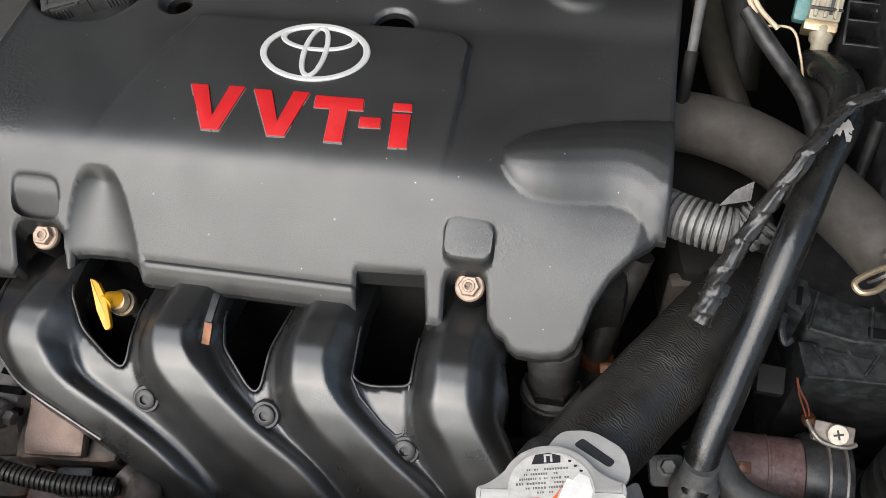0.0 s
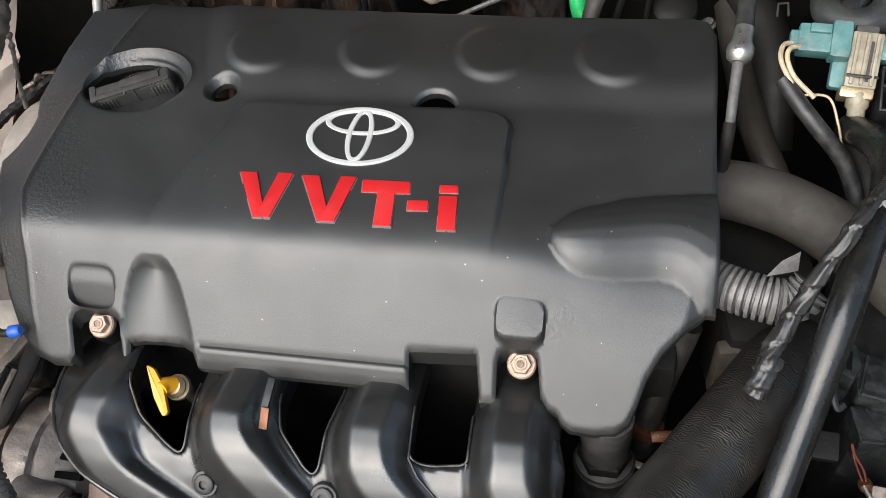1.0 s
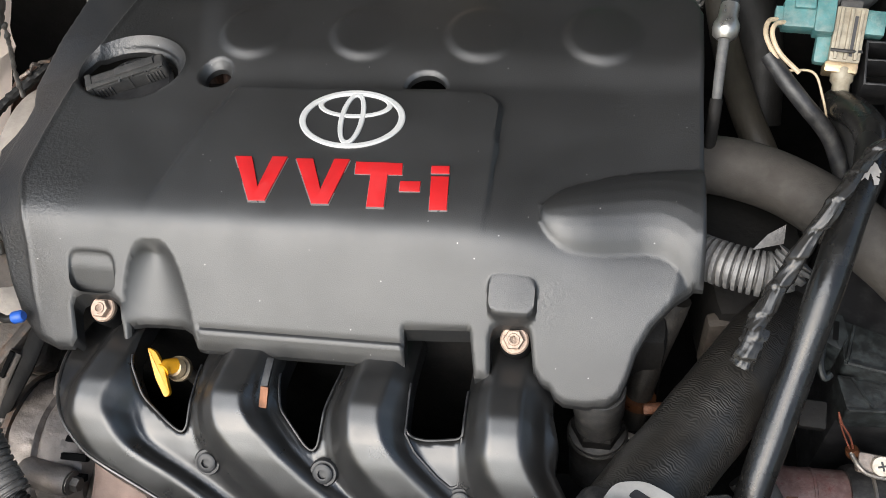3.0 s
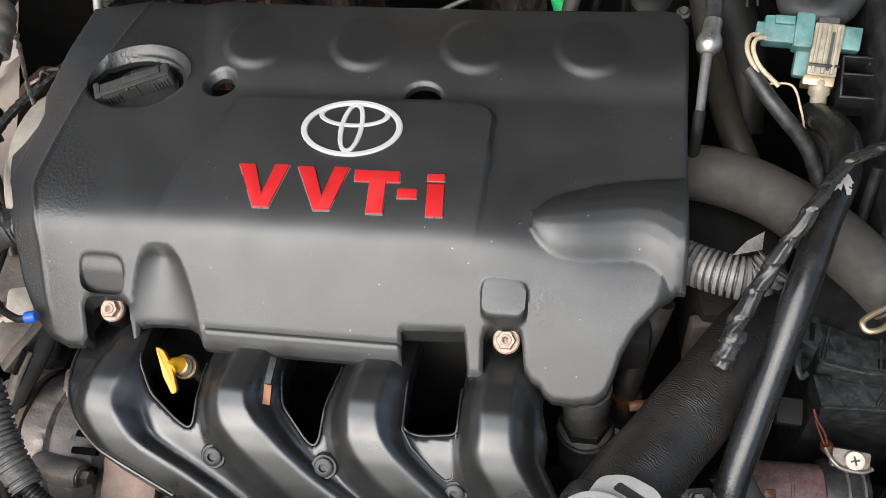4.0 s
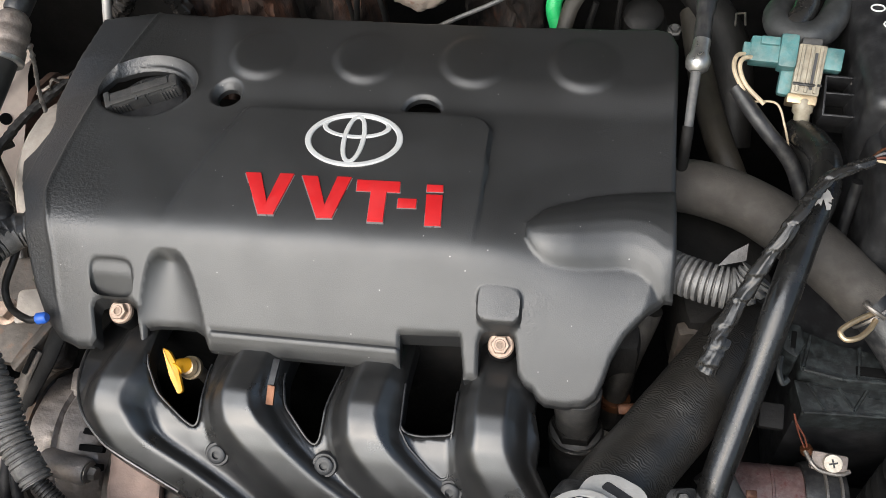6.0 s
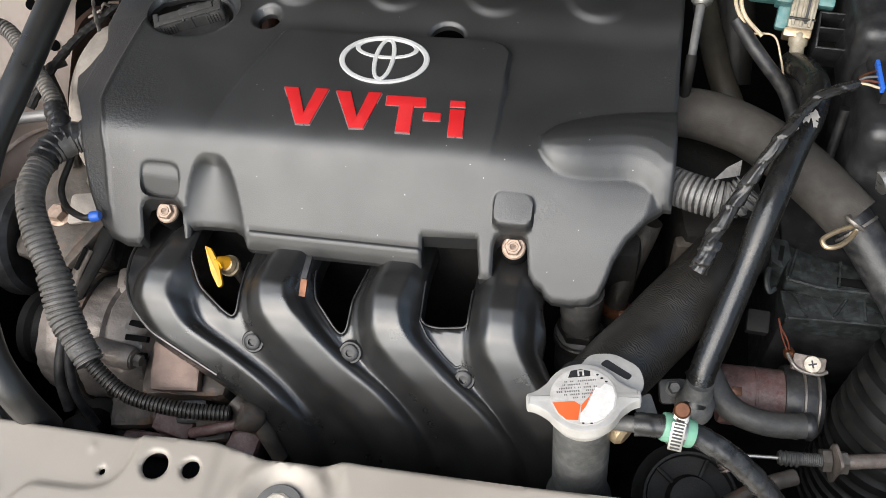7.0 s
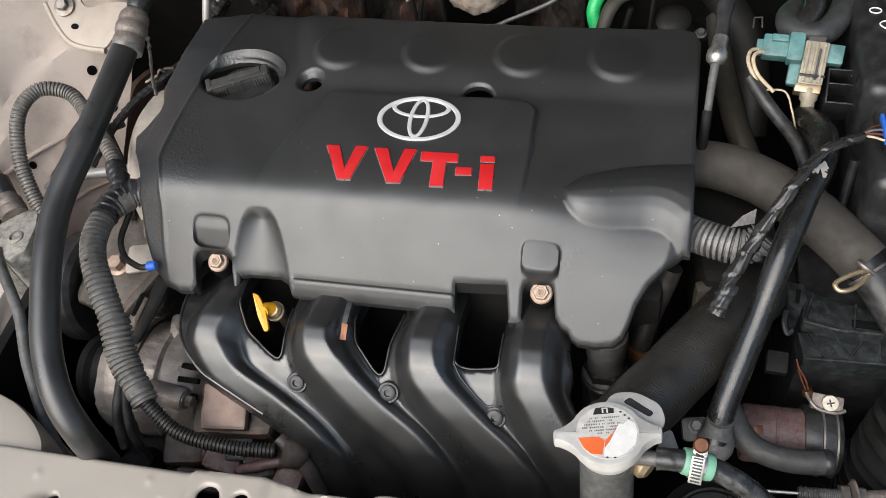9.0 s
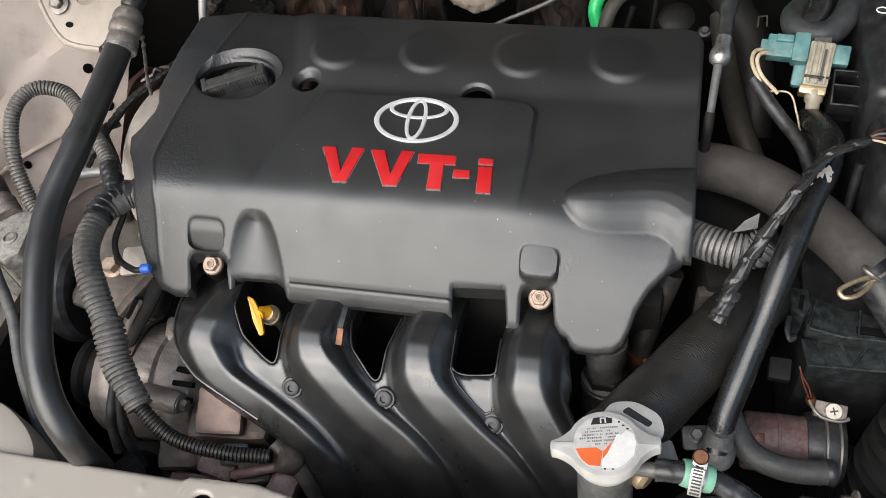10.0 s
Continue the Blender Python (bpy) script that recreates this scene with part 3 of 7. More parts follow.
def build_panel():
    rear = [(0.56, 0.156), (0.41, 0.151), (0.278, 0.147), (0.161, 0.143), (0.062, 0.1415), (0.047, 0.142), (0.034, 0.138), (-0.006, 0.1365),
            (-0.03, 0.1405), (-0.043, 0.1425), (-0.098, 0.140), (-0.106, 0.138), (-0.242, 0.137), (-0.262, 0.137), (-0.40, 0.135)]
    outline = rear + [(-0.40, 0.030), (-0.20, 0.030), (0.05, 0.046), (0.56, 0.058)]
    slot = rounded([(0.272, 0.108), (0.282, 0.108), (0.282, 0.124), (0.272, 0.124)], 0.005)
    holes = [ring(-0.082, 0.120, 0.0095), ring(-0.056, 0.121, 0.0065), ring(-0.204, 0.101, 0.0042), ring(-0.120, 0.111, 0.0024, n=14), slot,
             ring(0.385, 0.121, 0.009), rounded([(0.388, 0.127), (0.410, 0.128), (0.410, 0.136), (0.388, 0.135)], 0.003),
             ring(-0.066, 0.052, 0.0035, 0.0022), ring(-0.19, 0.043, 0.0035, 0.0022)]
    xy, z, tris, rim = sheet(outline, holes, panel_z, 0.0022, fillet=0.0015, guides=[ring(0.012, 0.107, r, n=48) for r in (0.019, 0.022, 0.0275, 0.031, 0.0345)])
    bm = sheet_mesh(xy, z, tris, rim, 0.002)
    bmesh.ops.remove_doubles(bm, verts=bm.verts, dist=1e-6)
    return bm


front_panel = thing("front_panel", (0.05, 0.10, 0.765), "beige painted pressed steel panel over the radiator", "front panel", kind="structure")
part("pressing", build_panel(), PAINT, front_panel, smooth=60)
part("front_flange", box_between((-0.40, 0.022, 0.68), (0.56, 0.030, 0.760)), PAINT, front_panel)
bolt = thing("panel_bolt", (0.011, 0.105, 0.793), "rusty square-drive screw in a grey rubber washer", "screw")
part("washer", lathe([(0.0165, 0.0), (0.0172, 0.0012), (0.0166, 0.0020), (0.006, 0.0023)], pose(0.011, 0.105, 0.793), 36), WASHER, bolt, "grey rubber washer")
part("screw_head", lathe([(0.0088, 0.0020), (0.0090, 0.0034), (0.0082, 0.0041), (0.003, 0.0041)], pose(0.010, 0.106, 0.793), 30), PALEHEAD, bolt, "pale corroded screw head")
part("chipped_rim", lathe([(0.0098, 0.0020), (0.0102, 0.0026), (0.0090, 0.0034)], pose(0.0102, 0.1062, 0.793), 9), PALEHEAD, bolt)
part("drive_recess", rbox((0.0042, 0.0042, 0.0012), pose(0.010, 0.106, 0.7973, 0, 0, 20), 0.0003), INK, bolt)

# ---- engine cover ----
OILC = (-0.165, 0.4895)
HOLE1 = (-0.093, 0.488)


def profile(y, rows):
    ys, zs = zip(*rows)
    t = np.linspace(min(ys), max(ys), 600)
    v = np.interp(t, ys, zs)
    k = np.exp(-np.linspace(-2, 2, 25) ** 2)
    pad = np.r_[v[0] - (v[1:13][::-1] - v[0]), v, v[-1] - (v[-13:-1][::-1] - v[-1])]
    return np.interp(y, t, np.convolve(pad, k / k.sum(), "valid"))


MAIN = [(0.27, 0.773), (0.302, 0.8050), (0.311, 0.8145), (0.33, 0.8347), (0.345, 0.8506), (0.352, 0.8580), (0.357, 0.8628), (0.361, 0.8656), (0.366, 0.8678), (0.373, 0.8695), (0.382, 0.8709),
        (0.40, 0.8727), (0.45, 0.8767), (0.49, 0.8787), (0.53, 0.8792), (0.62, 0.8787)]
SIDE = [(0.27, 0.778), (0.302, 0.806), (0.318, 0.821), (0.33, 0.8315), (0.345, 0.8425), (0.358, 0.8495), (0.37, 0.854), (0.39, 0.859), (0.42, 0.864), (0.47, 0.870), (0.50, 0.8728), (0.53, 0.8740), (0.62, 0.8735)]


def left_crease(y):
    return np.interp(y, [0.29, 0.32, 0.345, 0.365, 0.385, 0.40, 0.43, 0.472, 0.53, 0.58], [-0.184, -0.190, -0.192, -0.1965, -0.2045, -0.206, -0.206, -0.202, -0.192, -0.181])


NOSE_X = [0.1515, 0.1519, 0.1532, 0.1552, 0.158, 0.163, 0.170, 0.178, 0.187, 0.203, 0.218, 0.229, 0.238, 0.245, 0.2525]
NOSE_UP = [0.3800, 0.3840, 0.3870, 0.3900, 0.3932, 0.3978, 0.4025, 0.4065, 0.4100, 0.4150, 0.4182, 0.4198, 0.4208, 0.4215, 0.4220]
NOSE_LOW = [0.3785, 0.3755, 0.3722, 0.3690, 0.3660, 0.3620, 0.3594, 0.3586, 0.3590, 0.3614, 0.3634, 0.3612, 0.3545, 0.3460, 0.3420]


def flowing(x, xs, ys):
    """Smooth curve through rows of a table."""
    xs, ys = np.array(xs), np.array(ys)
    g = np.gradient(ys, xs)
    x = np.clip(x, xs[0], xs[-1])
    i = np.clip(np.searchsorted(xs, x) - 1, 0, len(xs) - 2)
    h = xs[i + 1] - xs[i]
    t = (x - xs[i]) / h
    return ys[i] * (1 + 2 * t) * (1 - t) ** 2 + ys[i + 1] * t * t * (3 - 2 * t) + h * (g[i] * t * (1 - t) ** 2 - g[i + 1] * t * t * (1 - t))


def duct_bulge(x, y):
    up, low = flowing(x, NOSE_X, NOSE_UP), flowing(x, NOSE_X, NOSE_LOW)
    s = np.clip((y - low) / np.maximum(up - low, 1e-4), 0, 1)
    tall = np.clip((up - low) / 0.050, 0, 1) ** 0.9
    k = np.linspace(0, 1, 201)
    form = np.interp(k, [0, 0.05, 0.12, 0.22, 0.35, 0.50, 0.65, 0.80, 0.90, 0.95, 1.0], [0, 0.0024, 0.0056, 0.0088, 0.0110, 0.0116, 0.0106, 0.0084, 0.0058, 0.0036, 0.0])
    return np.where(x > 0.1515, tall * np.interp(s, k, form), 0)


def round_mask(x, y, cx, cy, a, b, lo=0.93, hi=1.04):
    return smooth01(hi, lo, ((np.abs(x - cx) / a) ** 4.5 + (np.abs(y - cy) / b) ** 4.5) ** (1 / 4.5))


def round_loop(cx, cy, a, b, k, n=48):
    out = []
    for j in range(n):
        c, s = math.cos(2 * math.pi * j / n), math.sin(2 * math.pi * j / n)
        r = k / (abs(c / a) ** 4.5 + abs(s / b) ** 4.5) ** (1 / 4.5)
        out.append((cx + r * c, cy + r * s))
    return out


PADS = ((0.138, 0.3347, 0.0150, 0.0105), (-0.1458, 0.3342, 0.0165, 0.0098))


def cover_z(x, y):
    k = smooth01(0.110, 0.235, x)
    z = profile(y, MAIN) * (1 - k) + profile(y, SIDE) * k
    # raised name panel, soft on its left, crisp behind and on its right
    rb = -0.067 - 0.37 * (0.470 - y)
    ra = rb - 0.011 - 0.06 * (0.470 - y)
    soft = smooth01(ra, rb, x)
    corner = np.hypot(np.maximum(0, x - 0.102), np.maximum(0, y - 0.455))
    crisp = smooth01(0.0196, 0.0164, corner) * smooth01(0.1206 + 0.16 * (0.44 - y.clip(0.36, 0.44)), 0.1174 + 0.14 * (0.44 - y.clip(0.36, 0.44)), x)
    raised = np.maximum(soft * crisp * smooth01(0.4756, 0.4724, y), smooth01(0.445, 0.355, y))
    z = z - 0.0052 * (1 - raised) * (1 - k)
    # raised rear deck with four scooped hollows
    z = z + 0.0045 * smooth01(0.478, 0.512, y) * smooth01(-0.112, -0.085, x + 0.3 * (y - 0.5))
    for cx in (-0.072, 0.014, 0.099, 0.183):
        d = np.hypot((x - cx) / 0.0300, (y - 0.5290) / 0.0305)
        z = z + 0.0028 * smooth01(1.0, 0.72, d) * smooth01(1.15, -0.75, ((x - cx) * 0.82 + (y - 0.5290) * 0.57) / 0.030)
    # duct bulge on the right
    z = z + duct_bulge(x, y)
    # left shoulder
    c = left_crease(y) - x
    fall = np.interp(y, [0.30, 0.36, 0.42, 0.487, 0.53, 0.58], [0.42, 0.38, 0.38, 0.38, 0.20, 0.10])
    z = z - fall * np.logaddexp(0, c / 0.0012) * 0.0012
    z = z + 0.0015 * np.exp(-(c / 0.0017) ** 2) * smooth01(0.30, 0.33, y)
    z = z - 0.006 * smooth01(-0.236, -0.242, x) * smooth01(0.468, 0.455, y) * smooth01(0.39, 0.40, y)
    # right front corner turned down
    z = z - 0.55 * np.clip(x - 0.236 + 0.25 * np.clip(0.352 - y, 0, 1), 0, 1) * smooth01(0.375, 0.350, y)
    # raised pad and sunk pad
    pad = round_mask(x, y, *PADS[0])
    z = z + pad * np.clip(0.0088 - 0.42 * (y - 0.3245), 0, 1)
    z = z - round_mask(x, y, *PADS[1]) * np.clip(z - 0.8240 - 1.75 * (y - 0.328), 0.0024, 0.0090)
    # scooped hollow over the dipstick
    cx = -0.1025 + 0.06 * (0.357 - y)
    w = 0.0268 * np.clip((0.3505 - y) / 0.0398, 0, 1) ** 0.31
    d = np.clip(1 - ((x - cx) / np.maximum(w, 1e-4)) ** 2, 0, 1)
    z = z - np.where(w > 0.001, (0.0075 + 0.12 * np.clip(y - 0.309, 0, 1)) * d ** 0.8, 0)
    # rolled lower lip
    lip = smooth01(0.311, 0.3085, y) * smooth01(-0.071, -0.069, x) * smooth01(0.073, 0.071, x)
    z = z + lip * (0.0022 - 0.55 * np.clip(0.309 - y, 0, 1)) - 0.0016 * np.exp(-((y - 0.3108) / 0.0009) ** 2) * smooth01(-0.072, -0.069, x) * smooth01(0.074, 0.071, x)
    # filler opening with its collar, and two screw wells
    e = np.hypot((x + 0.162) / 0.0425, (y - 0.4935) / 0.0325)
    z = z + 0.0010 * np.exp(-((e - 1.0) / 0.035) ** 2) * smooth01(0.465, 0.51, y + 0.4 * (x + 0.162))
    z = z - 0.0055 * np.clip((1.0 - e) / 0.16, 0, 1)
    d = np.hypot(x - HOLE1[0], y - HOLE1[1])
    z = z - 0.004 * smooth01(0.0135, 0.0108, d)
    return z + 0.0002 * np.sin(x * 90) * np.sin(y * 70)


def build_cover():
    left = [(-0.236, 0.577), (-0.243, 0.53), (-0.250, 0.487), (-0.239, 0.464), (-0.244, 0.459), (-0.262, 0.446), (-0.260, 0.430), (-0.251, 0.412),
            (-0.233, 0.391), (-0.223, 0.374), (-0.218, 0.352), (-0.213, 0.330), (-0.204, 0.312), (-0.192, 0.301), (-0.177, 0.2965), (-0.165, 0.2972)]
    notch_l = [(-0.161, 0.302), (-0.162, 0.3175), (-0.1595, 0.3217), (-0.155, 0.3233), (-0.135, 0.3237), (-0.1300, 0.3222), (-0.1275, 0.320), (-0.125, 0.300)]
    scoop = [(-0.1215, 0.301), (-0.1205, 0.311), (-0.112, 0.3135), (-0.098, 0.3145), (-0.084, 0.3135), (-0.0765, 0.310), (-0.0715, 0.3015)]
    mid = [(0.0705, 0.3015), (0.0700, 0.318), (0.112, 0.3195), (0.1155, 0.2985), (0.1255, 0.2985), (0.1252, 0.317), (0.1268, 0.3212), (0.1305, 0.3233), (0.1455, 0.3237),
           (0.1488, 0.3222), (0.1502, 0.3180), (0.1525, 0.3045)]
    lobe = [(0.1550, 0.3015), (0.1572, 0.2985), (0.1635, 0.2962), (0.1662, 0.2925), (0.172, 0.2895), (0.186, 0.2888), (0.199, 0.2903), (0.2062, 0.295), (0.2105, 0.304),
            (0.2145, 0.3155), (0.2225, 0.328), (0.2355, 0.341), (0.246, 0.3495), (0.2515, 0.3500)]
    right = [(0.2505, 0.40), (0.2500, 0.46), (0.2500, 0.554), (0.245, 0.567), (0.235, 0.5705), (0.14, 0.569), (0.03, 0.571), (-0.075, 0.574), (-0.176, 0.580), (-0.18, 0.5805)]
    outline = left + notch_l + scoop + mid + lobe + right
    holes = [ring(*OILC, 0.0375, 0.0272, n=60), ring(*HOLE1, 0.0095, 0.0088, n=30),
             [(0.0645 + 0.0140 * math.cos(a), 0.4795 + 0.0118 * math.sin(a)) for a in np.linspace(0, math.pi, 22)]]
    guides = [ring(-0.162, 0.4935, 0.0425 * k, 0.0325 * k, n=60) for k in (1.06, 1.0)]
    guides += [ring(*HOLE1, r, n=30) for r in (0.0137, 0.0120)]
    for pad in PADS:
        guides += [round_loop(*pad, k) for k in (1.04, 0.985, 0.93)]
    arch = [0.3505 - 0.0385 * k ** 2.6 for k in np.linspace(0, 1, 18)]
    for g in (1.0, 0.90):
        half = [0.0268 * g * ((0.3505 - y) / 0.0398) ** 0.31 for y in arch]
        mids = [-0.1025 + 0.06 * (0.357 - y) for y in arch]
        lift = 0.0012 * (1 - g) / 0.1
        guides.append([(m - h, y - lift) for m, h, y in zip(mids, half, arch)][::-1] + [(m + h, y - lift) for m, h, y in zip(mids, half, arch)][1:])
    nose = list(zip(NOSE_X[:-1], NOSE_UP[:-1])) + list(zip(NOSE_X[:-1], NOSE_LOW[:-1]))[::-1]
    guides += [nose, [(0.1525 + (x - 0.1525) * 0.985 + 0.0012, 0.388 + (y - 0.388) * 0.94) for x, y in nose]]
    return sheet(outline, holes, cover_z, 0.0015, fillet=0.0026, guides=guides)


def cover_rim(x, y):
    return 0.014 if (0.067 < x < 0.153 or -0.164 < x < -0.122) and y < 0.33 else 0.0045


cover = thing("engine_cover", (0.0, 0.43, 0.79), "black textured plastic engine cover with red letters and silver emblem", "engine cover")
cxy, cz, ctris, crim = build_cover()
shell = part("shell", sheet_mesh(cxy, cz, ctris, crim, cover_rim), COVER, cover, smooth=55)


def letter(name, pts, m=Matrix()):
    """A flat enamelled letter on a silver backing that follows the slope of the panel."""
    slope = 0.09
    tilt = Matrix(((1, 0, 0, 0), (0, 1, 0, 0), (0, slope, 1, 0.8704 - slope * 0.392), (0, 0, 0, 1)))
    grow = 0.0009
    cx = sum(p[0] for p in pts) / len(pts)
    cy = sum(p[1] for p in pts) / len(pts)
    back = [(cx + (x - cx) * 1.02 + (grow if x > cx else -grow) * 0.3, cy + (y - cy) * 1.015 - 0.0006) for x, y in pts]
    b = part(name, prism(back, -0.001, 0.0016, tilt), EDGE, cover, "silver-edged red enamel letter")
    part("face", prism(pts, 0.0016, 0.0026, tilt, 0.0003), RED, b, "red enamel face")


def build_vee(x):
    return [(x, 0.4098), (x + 0.0118, 0.4100), (x + 0.0218, 0.3868), (x + 0.0262, 0.4106), (x + 0.0368, 0.4108), (x + 0.0292, 0.3762), (x + 0.0180, 0.3758)]


letter("letter_v", build_vee(-0.0540))
letter("letter_v", build_vee(-0.0112))
letter("letter_t", [(0.0300, 0.4090), (0.0612, 0.4092), (0.0622, 0.4005), (0.0528, 0.4002), (0.0545, 0.3757), (0.0432, 0.3755), (0.0415, 0.4000), (0.0310, 0.3998)])
letter("hyphen", [(0.0618, 0.3955), (0.0752, 0.3958), (0.0756, 0.3885), (0.0624, 0.3882)])
letter("letter_i", [(0.0812, 0.4000), (0.0928, 0.4003), (0.0948, 0.3757), (0.0836, 0.3753)])
letter("letter_i_dot", [(0.0803, 0.4082), (0.0920, 0.4085), (0.0926, 0.4030), (0.0809, 0.4027)])


# emblem: a large oval ring with two smaller ovals inside
def oval_band(cx, cy, rx, ry, w0, w1, z0, z1, n=64):
    """An oval band; w0 and w1 are its widths at the sides and at top and bottom."""
    bm = bmesh.new()
    rows = []
    for k in range(n):
        a = 2 * math.pi * k / n
        c, s = math.cos(a), math.sin(a)
        ws = [(rx, ry), (rx - w0, ry - w1)]
        o, i = [(cx + p * c, cy + q * s) for p, q in ws]
        mo = ((o[0] * 0.82 + i[0] * 0.18), (o[1] * 0.82 + i[1] * 0.18))
        mi = ((o[0] * 0.18 + i[0] * 0.82), (o[1] * 0.18 + i[1] * 0.82))
        dz = lambda p: 0.8745 + 0.075 * (p[1] - 0.445)
        rows.append([bm.verts.new((*p, dz(p) + h)) for p, h in ((o, z0), (o, z1 - 0.0005), (mo, z1), (mi, z1), (i, z1 - 0.0005), (i, z0))])
    for a, b in zip(rows, rows[1:] + rows[:1]):
        for j in range(5):
            bm.faces.new((a[j], b[j], b[j + 1], a[j + 1]))
    bmesh.ops.recalc_face_normals(bm, faces=bm.faces)
    return bm


EX, EY = 0.0200, 0.4445
emblem = part("emblem", oval_band(EX, EY, 0.0368, 0.0245, 0.0046, 0.0035, 0.0, 0.0030), SILVER, cover, "scratched silver oval emblem", 12)
part("oval", oval_band(EX, EY + 0.0120, 0.0262, 0.0112, 0.0040, 0.0031, 0.0, 0.0027), SILVER, emblem, smooth=12)
part("oval", oval_band(EX, EY + 0.0004, 0.0090, 0.0222, 0.0037, 0.0036, 0.0, 0.0029), SILVER, emblem, smooth=12)

# oil filler cap in the opening
oil = thing("oil_filler_cap", (OILC[0], OILC[1], 0.80), "worn black plastic oil filler cap with a raised grip", "filler cap")
part("disc", lathe([(0.0300, -0.040), (0.0300, 0.012), (0.0306, 0.014), (0.0300, 0.018), (0.0270, 0.0195), (0.0262, 0.0180), (0.006, 0.0175)], pose(OILC[0] + 0.003, OILC[1] - 0.003, 0.8420, 4, 0, 0), 44), BLACK, oil)
GRIP = pose(OILC[0] - 0.001, OILC[1] + 0.001, 0.8635, 8, -3, 25)
part("grip", rbox((0.059, 0.014, 0.019), GRIP, 0.0028, 3), DUSTBLK, oil, "chipped and worn grip")
for sx in (-1, 1):
    for k in range(5):
        part("rib", rbox((0.0013, 0.0011, 0.013), GRIP @ pose(sx * (0.0140 + 0.0026 * k), -0.0072, -0.0005), 0.0003, 1), DUSTBLK, oil)
part("grip_top", rbox((0.057, 0.0045, 0.0022), GRIP @ pose(0.0, -0.0046, 0.0095), 0.0007), GREYPLASTIC, oil, "pale worn edge")
part("grip_end", rbox((0.005, 0.0155, 0.020), GRIP @ pose(-0.0285, 0, 0.0005), 0.0014), GREYPLASTIC, oil, "chipped end")
part("grip_step", rbox((0.0016, 0.0150, 0.0196), GRIP @ pose(0.001, 0, 0.0006), 0.0004), GREYPLASTIC, oil)
part("grip_band", rbox((0.030, 0.007, 0.0030), GRIP @ pose(0.007, 0.001, 0.0098), 0.001), DUSTBLK, oil)
rng = random.Random(21)
for k in range(9):
    sz = rng.uniform(0.0012, 0.0026)
    part("chip", rbox((sz * 1.6, sz, sz * 0.7), GRIP @ pose(rng.uniform(-0.027, 0.027), rng.choice((-0.0066, 0.0, 0.004)), 0.0094, rng.uniform(-30, 30), rng.uniform(-30, 30), rng.uniform(0, 90)), 0.0004, 1), BLACK, oil)

# cover bolts on their tabs
for bx, r in ((-0.142, 0.0090), (0.1400, 0.0090)):
    b = thing("cover_bolt", (bx, 0.318, 0.800), "tan stained hexagon socket bolt with flange", "bolt", "engine cover bolts")
    # boss coloured near-black, as the shade round the bolt in its pocket
    part("boss", lathe([(0.0098, -0.018), (0.0098, 0.006), (0.0092, 0.0075), (0.006, 0.0075)], pose(bx, 0.3215, 0.806, 20), 28), SHADEBLACK, b)
    part("bolt_head", hexsocket(pose(bx, 0.3190, 0.8150, 26), r), BOLT, b)

# ---- intake manifold ----
def base_z(y):
    return profile(y, [(0.08, 0.42), (0.13, 0.50), (0.155, 0.60), (0.17, 0.655), (0.184, 0.693), (0.20, 0.722), (0.222, 0.750), (0.237, 0.769), (0.248, 0.780),
                       (0.258, 0.7855), (0.270, 0.789), (0.29, 0.788), (0.31, 0.783), (0.345, 0.770)])


RY = np.linspace(0.08, 0.345, 500)
RV = np.r_[0, np.cumsum(np.hypot(np.diff(RY), np.diff(base_z(RY))))]


def run_v(y):
    return np.interp(y, RY, RV)


RUNS = [
    [(-0.125, 0.345), (-0.126, 0.300), (-0.129, 0.280), (-0.134, 0.262), (-0.132, 0.248), (-0.115, 0.230), (-0.076, 0.215), (-0.042, 0.199), (-0.022, 0.184), (-0.012, 0.165), (-0.008, 0.130)],
    [(-0.036, 0.345), (-0.036, 0.300), (-0.038, 0.282), (-0.039, 0.264), (-0.027, 0.245), (0.007, 0.223), (0.046, 0.204), (0.068, 0.186), (0.078, 0.165), (0.082, 0.130)],
    [(0.055, 0.345), (0.055, 0.300), (0.053, 0.282), (0.052, 0.262), (0.061, 0.240), (0.092, 0.220), (0.126, 0.201), (0.141, 0.186), (0.149, 0.165), (0.152, 0.130)],
    [(0.139, 0.345), (0.139, 0.300), (0.138, 0.283), (0.139, 0.262), (0.142, 0.243), (0.158, 0.223), (0.180, 0.203), (0.191, 0.186), (0.197, 0.165), (0.200, 0.130)],
]


def run_distance(x, y):
    v = run_v(y)
    out = []
    for run in RUNS:
        p = [q.to_2d() for q in spline([(a, float(run_v(b)), 0) for a, b in run], 6)]
        best = np.full(len(x), 1e9)
        for a, b in zip(p, p[1:]):
            d = b - a
            t = np.clip(((x - a.x) * d.x + (v - a.y) * d.y) / d.length_squared, 0, 1)
            best = np.minimum(best, np.hypot(x - a.x - t * d.x, v - a.y - t * d.y))
        out.append(best)
    return np.array(out)


def mani_z(x, y):
    d = run_distance(x, y).min(0)
    half = 0.0285
    # a rounded tube with a narrow moulded flange along each side
    hump = 0.0165 * smooth01(0.0250, 0.0085, d) ** 0.62 + 0.0028 * smooth01(half, half - 0.003, d)
    bead = 0.0010 * np.exp(-((d - half + 0.0006) / 0.0020) ** 2)
    flat = 0.0012 * np.exp(-((d - 0.0135) / 0.0030) ** 2) * smooth01(0.245, 0.262, y)
    return base_z(y) + hump + bead - flat


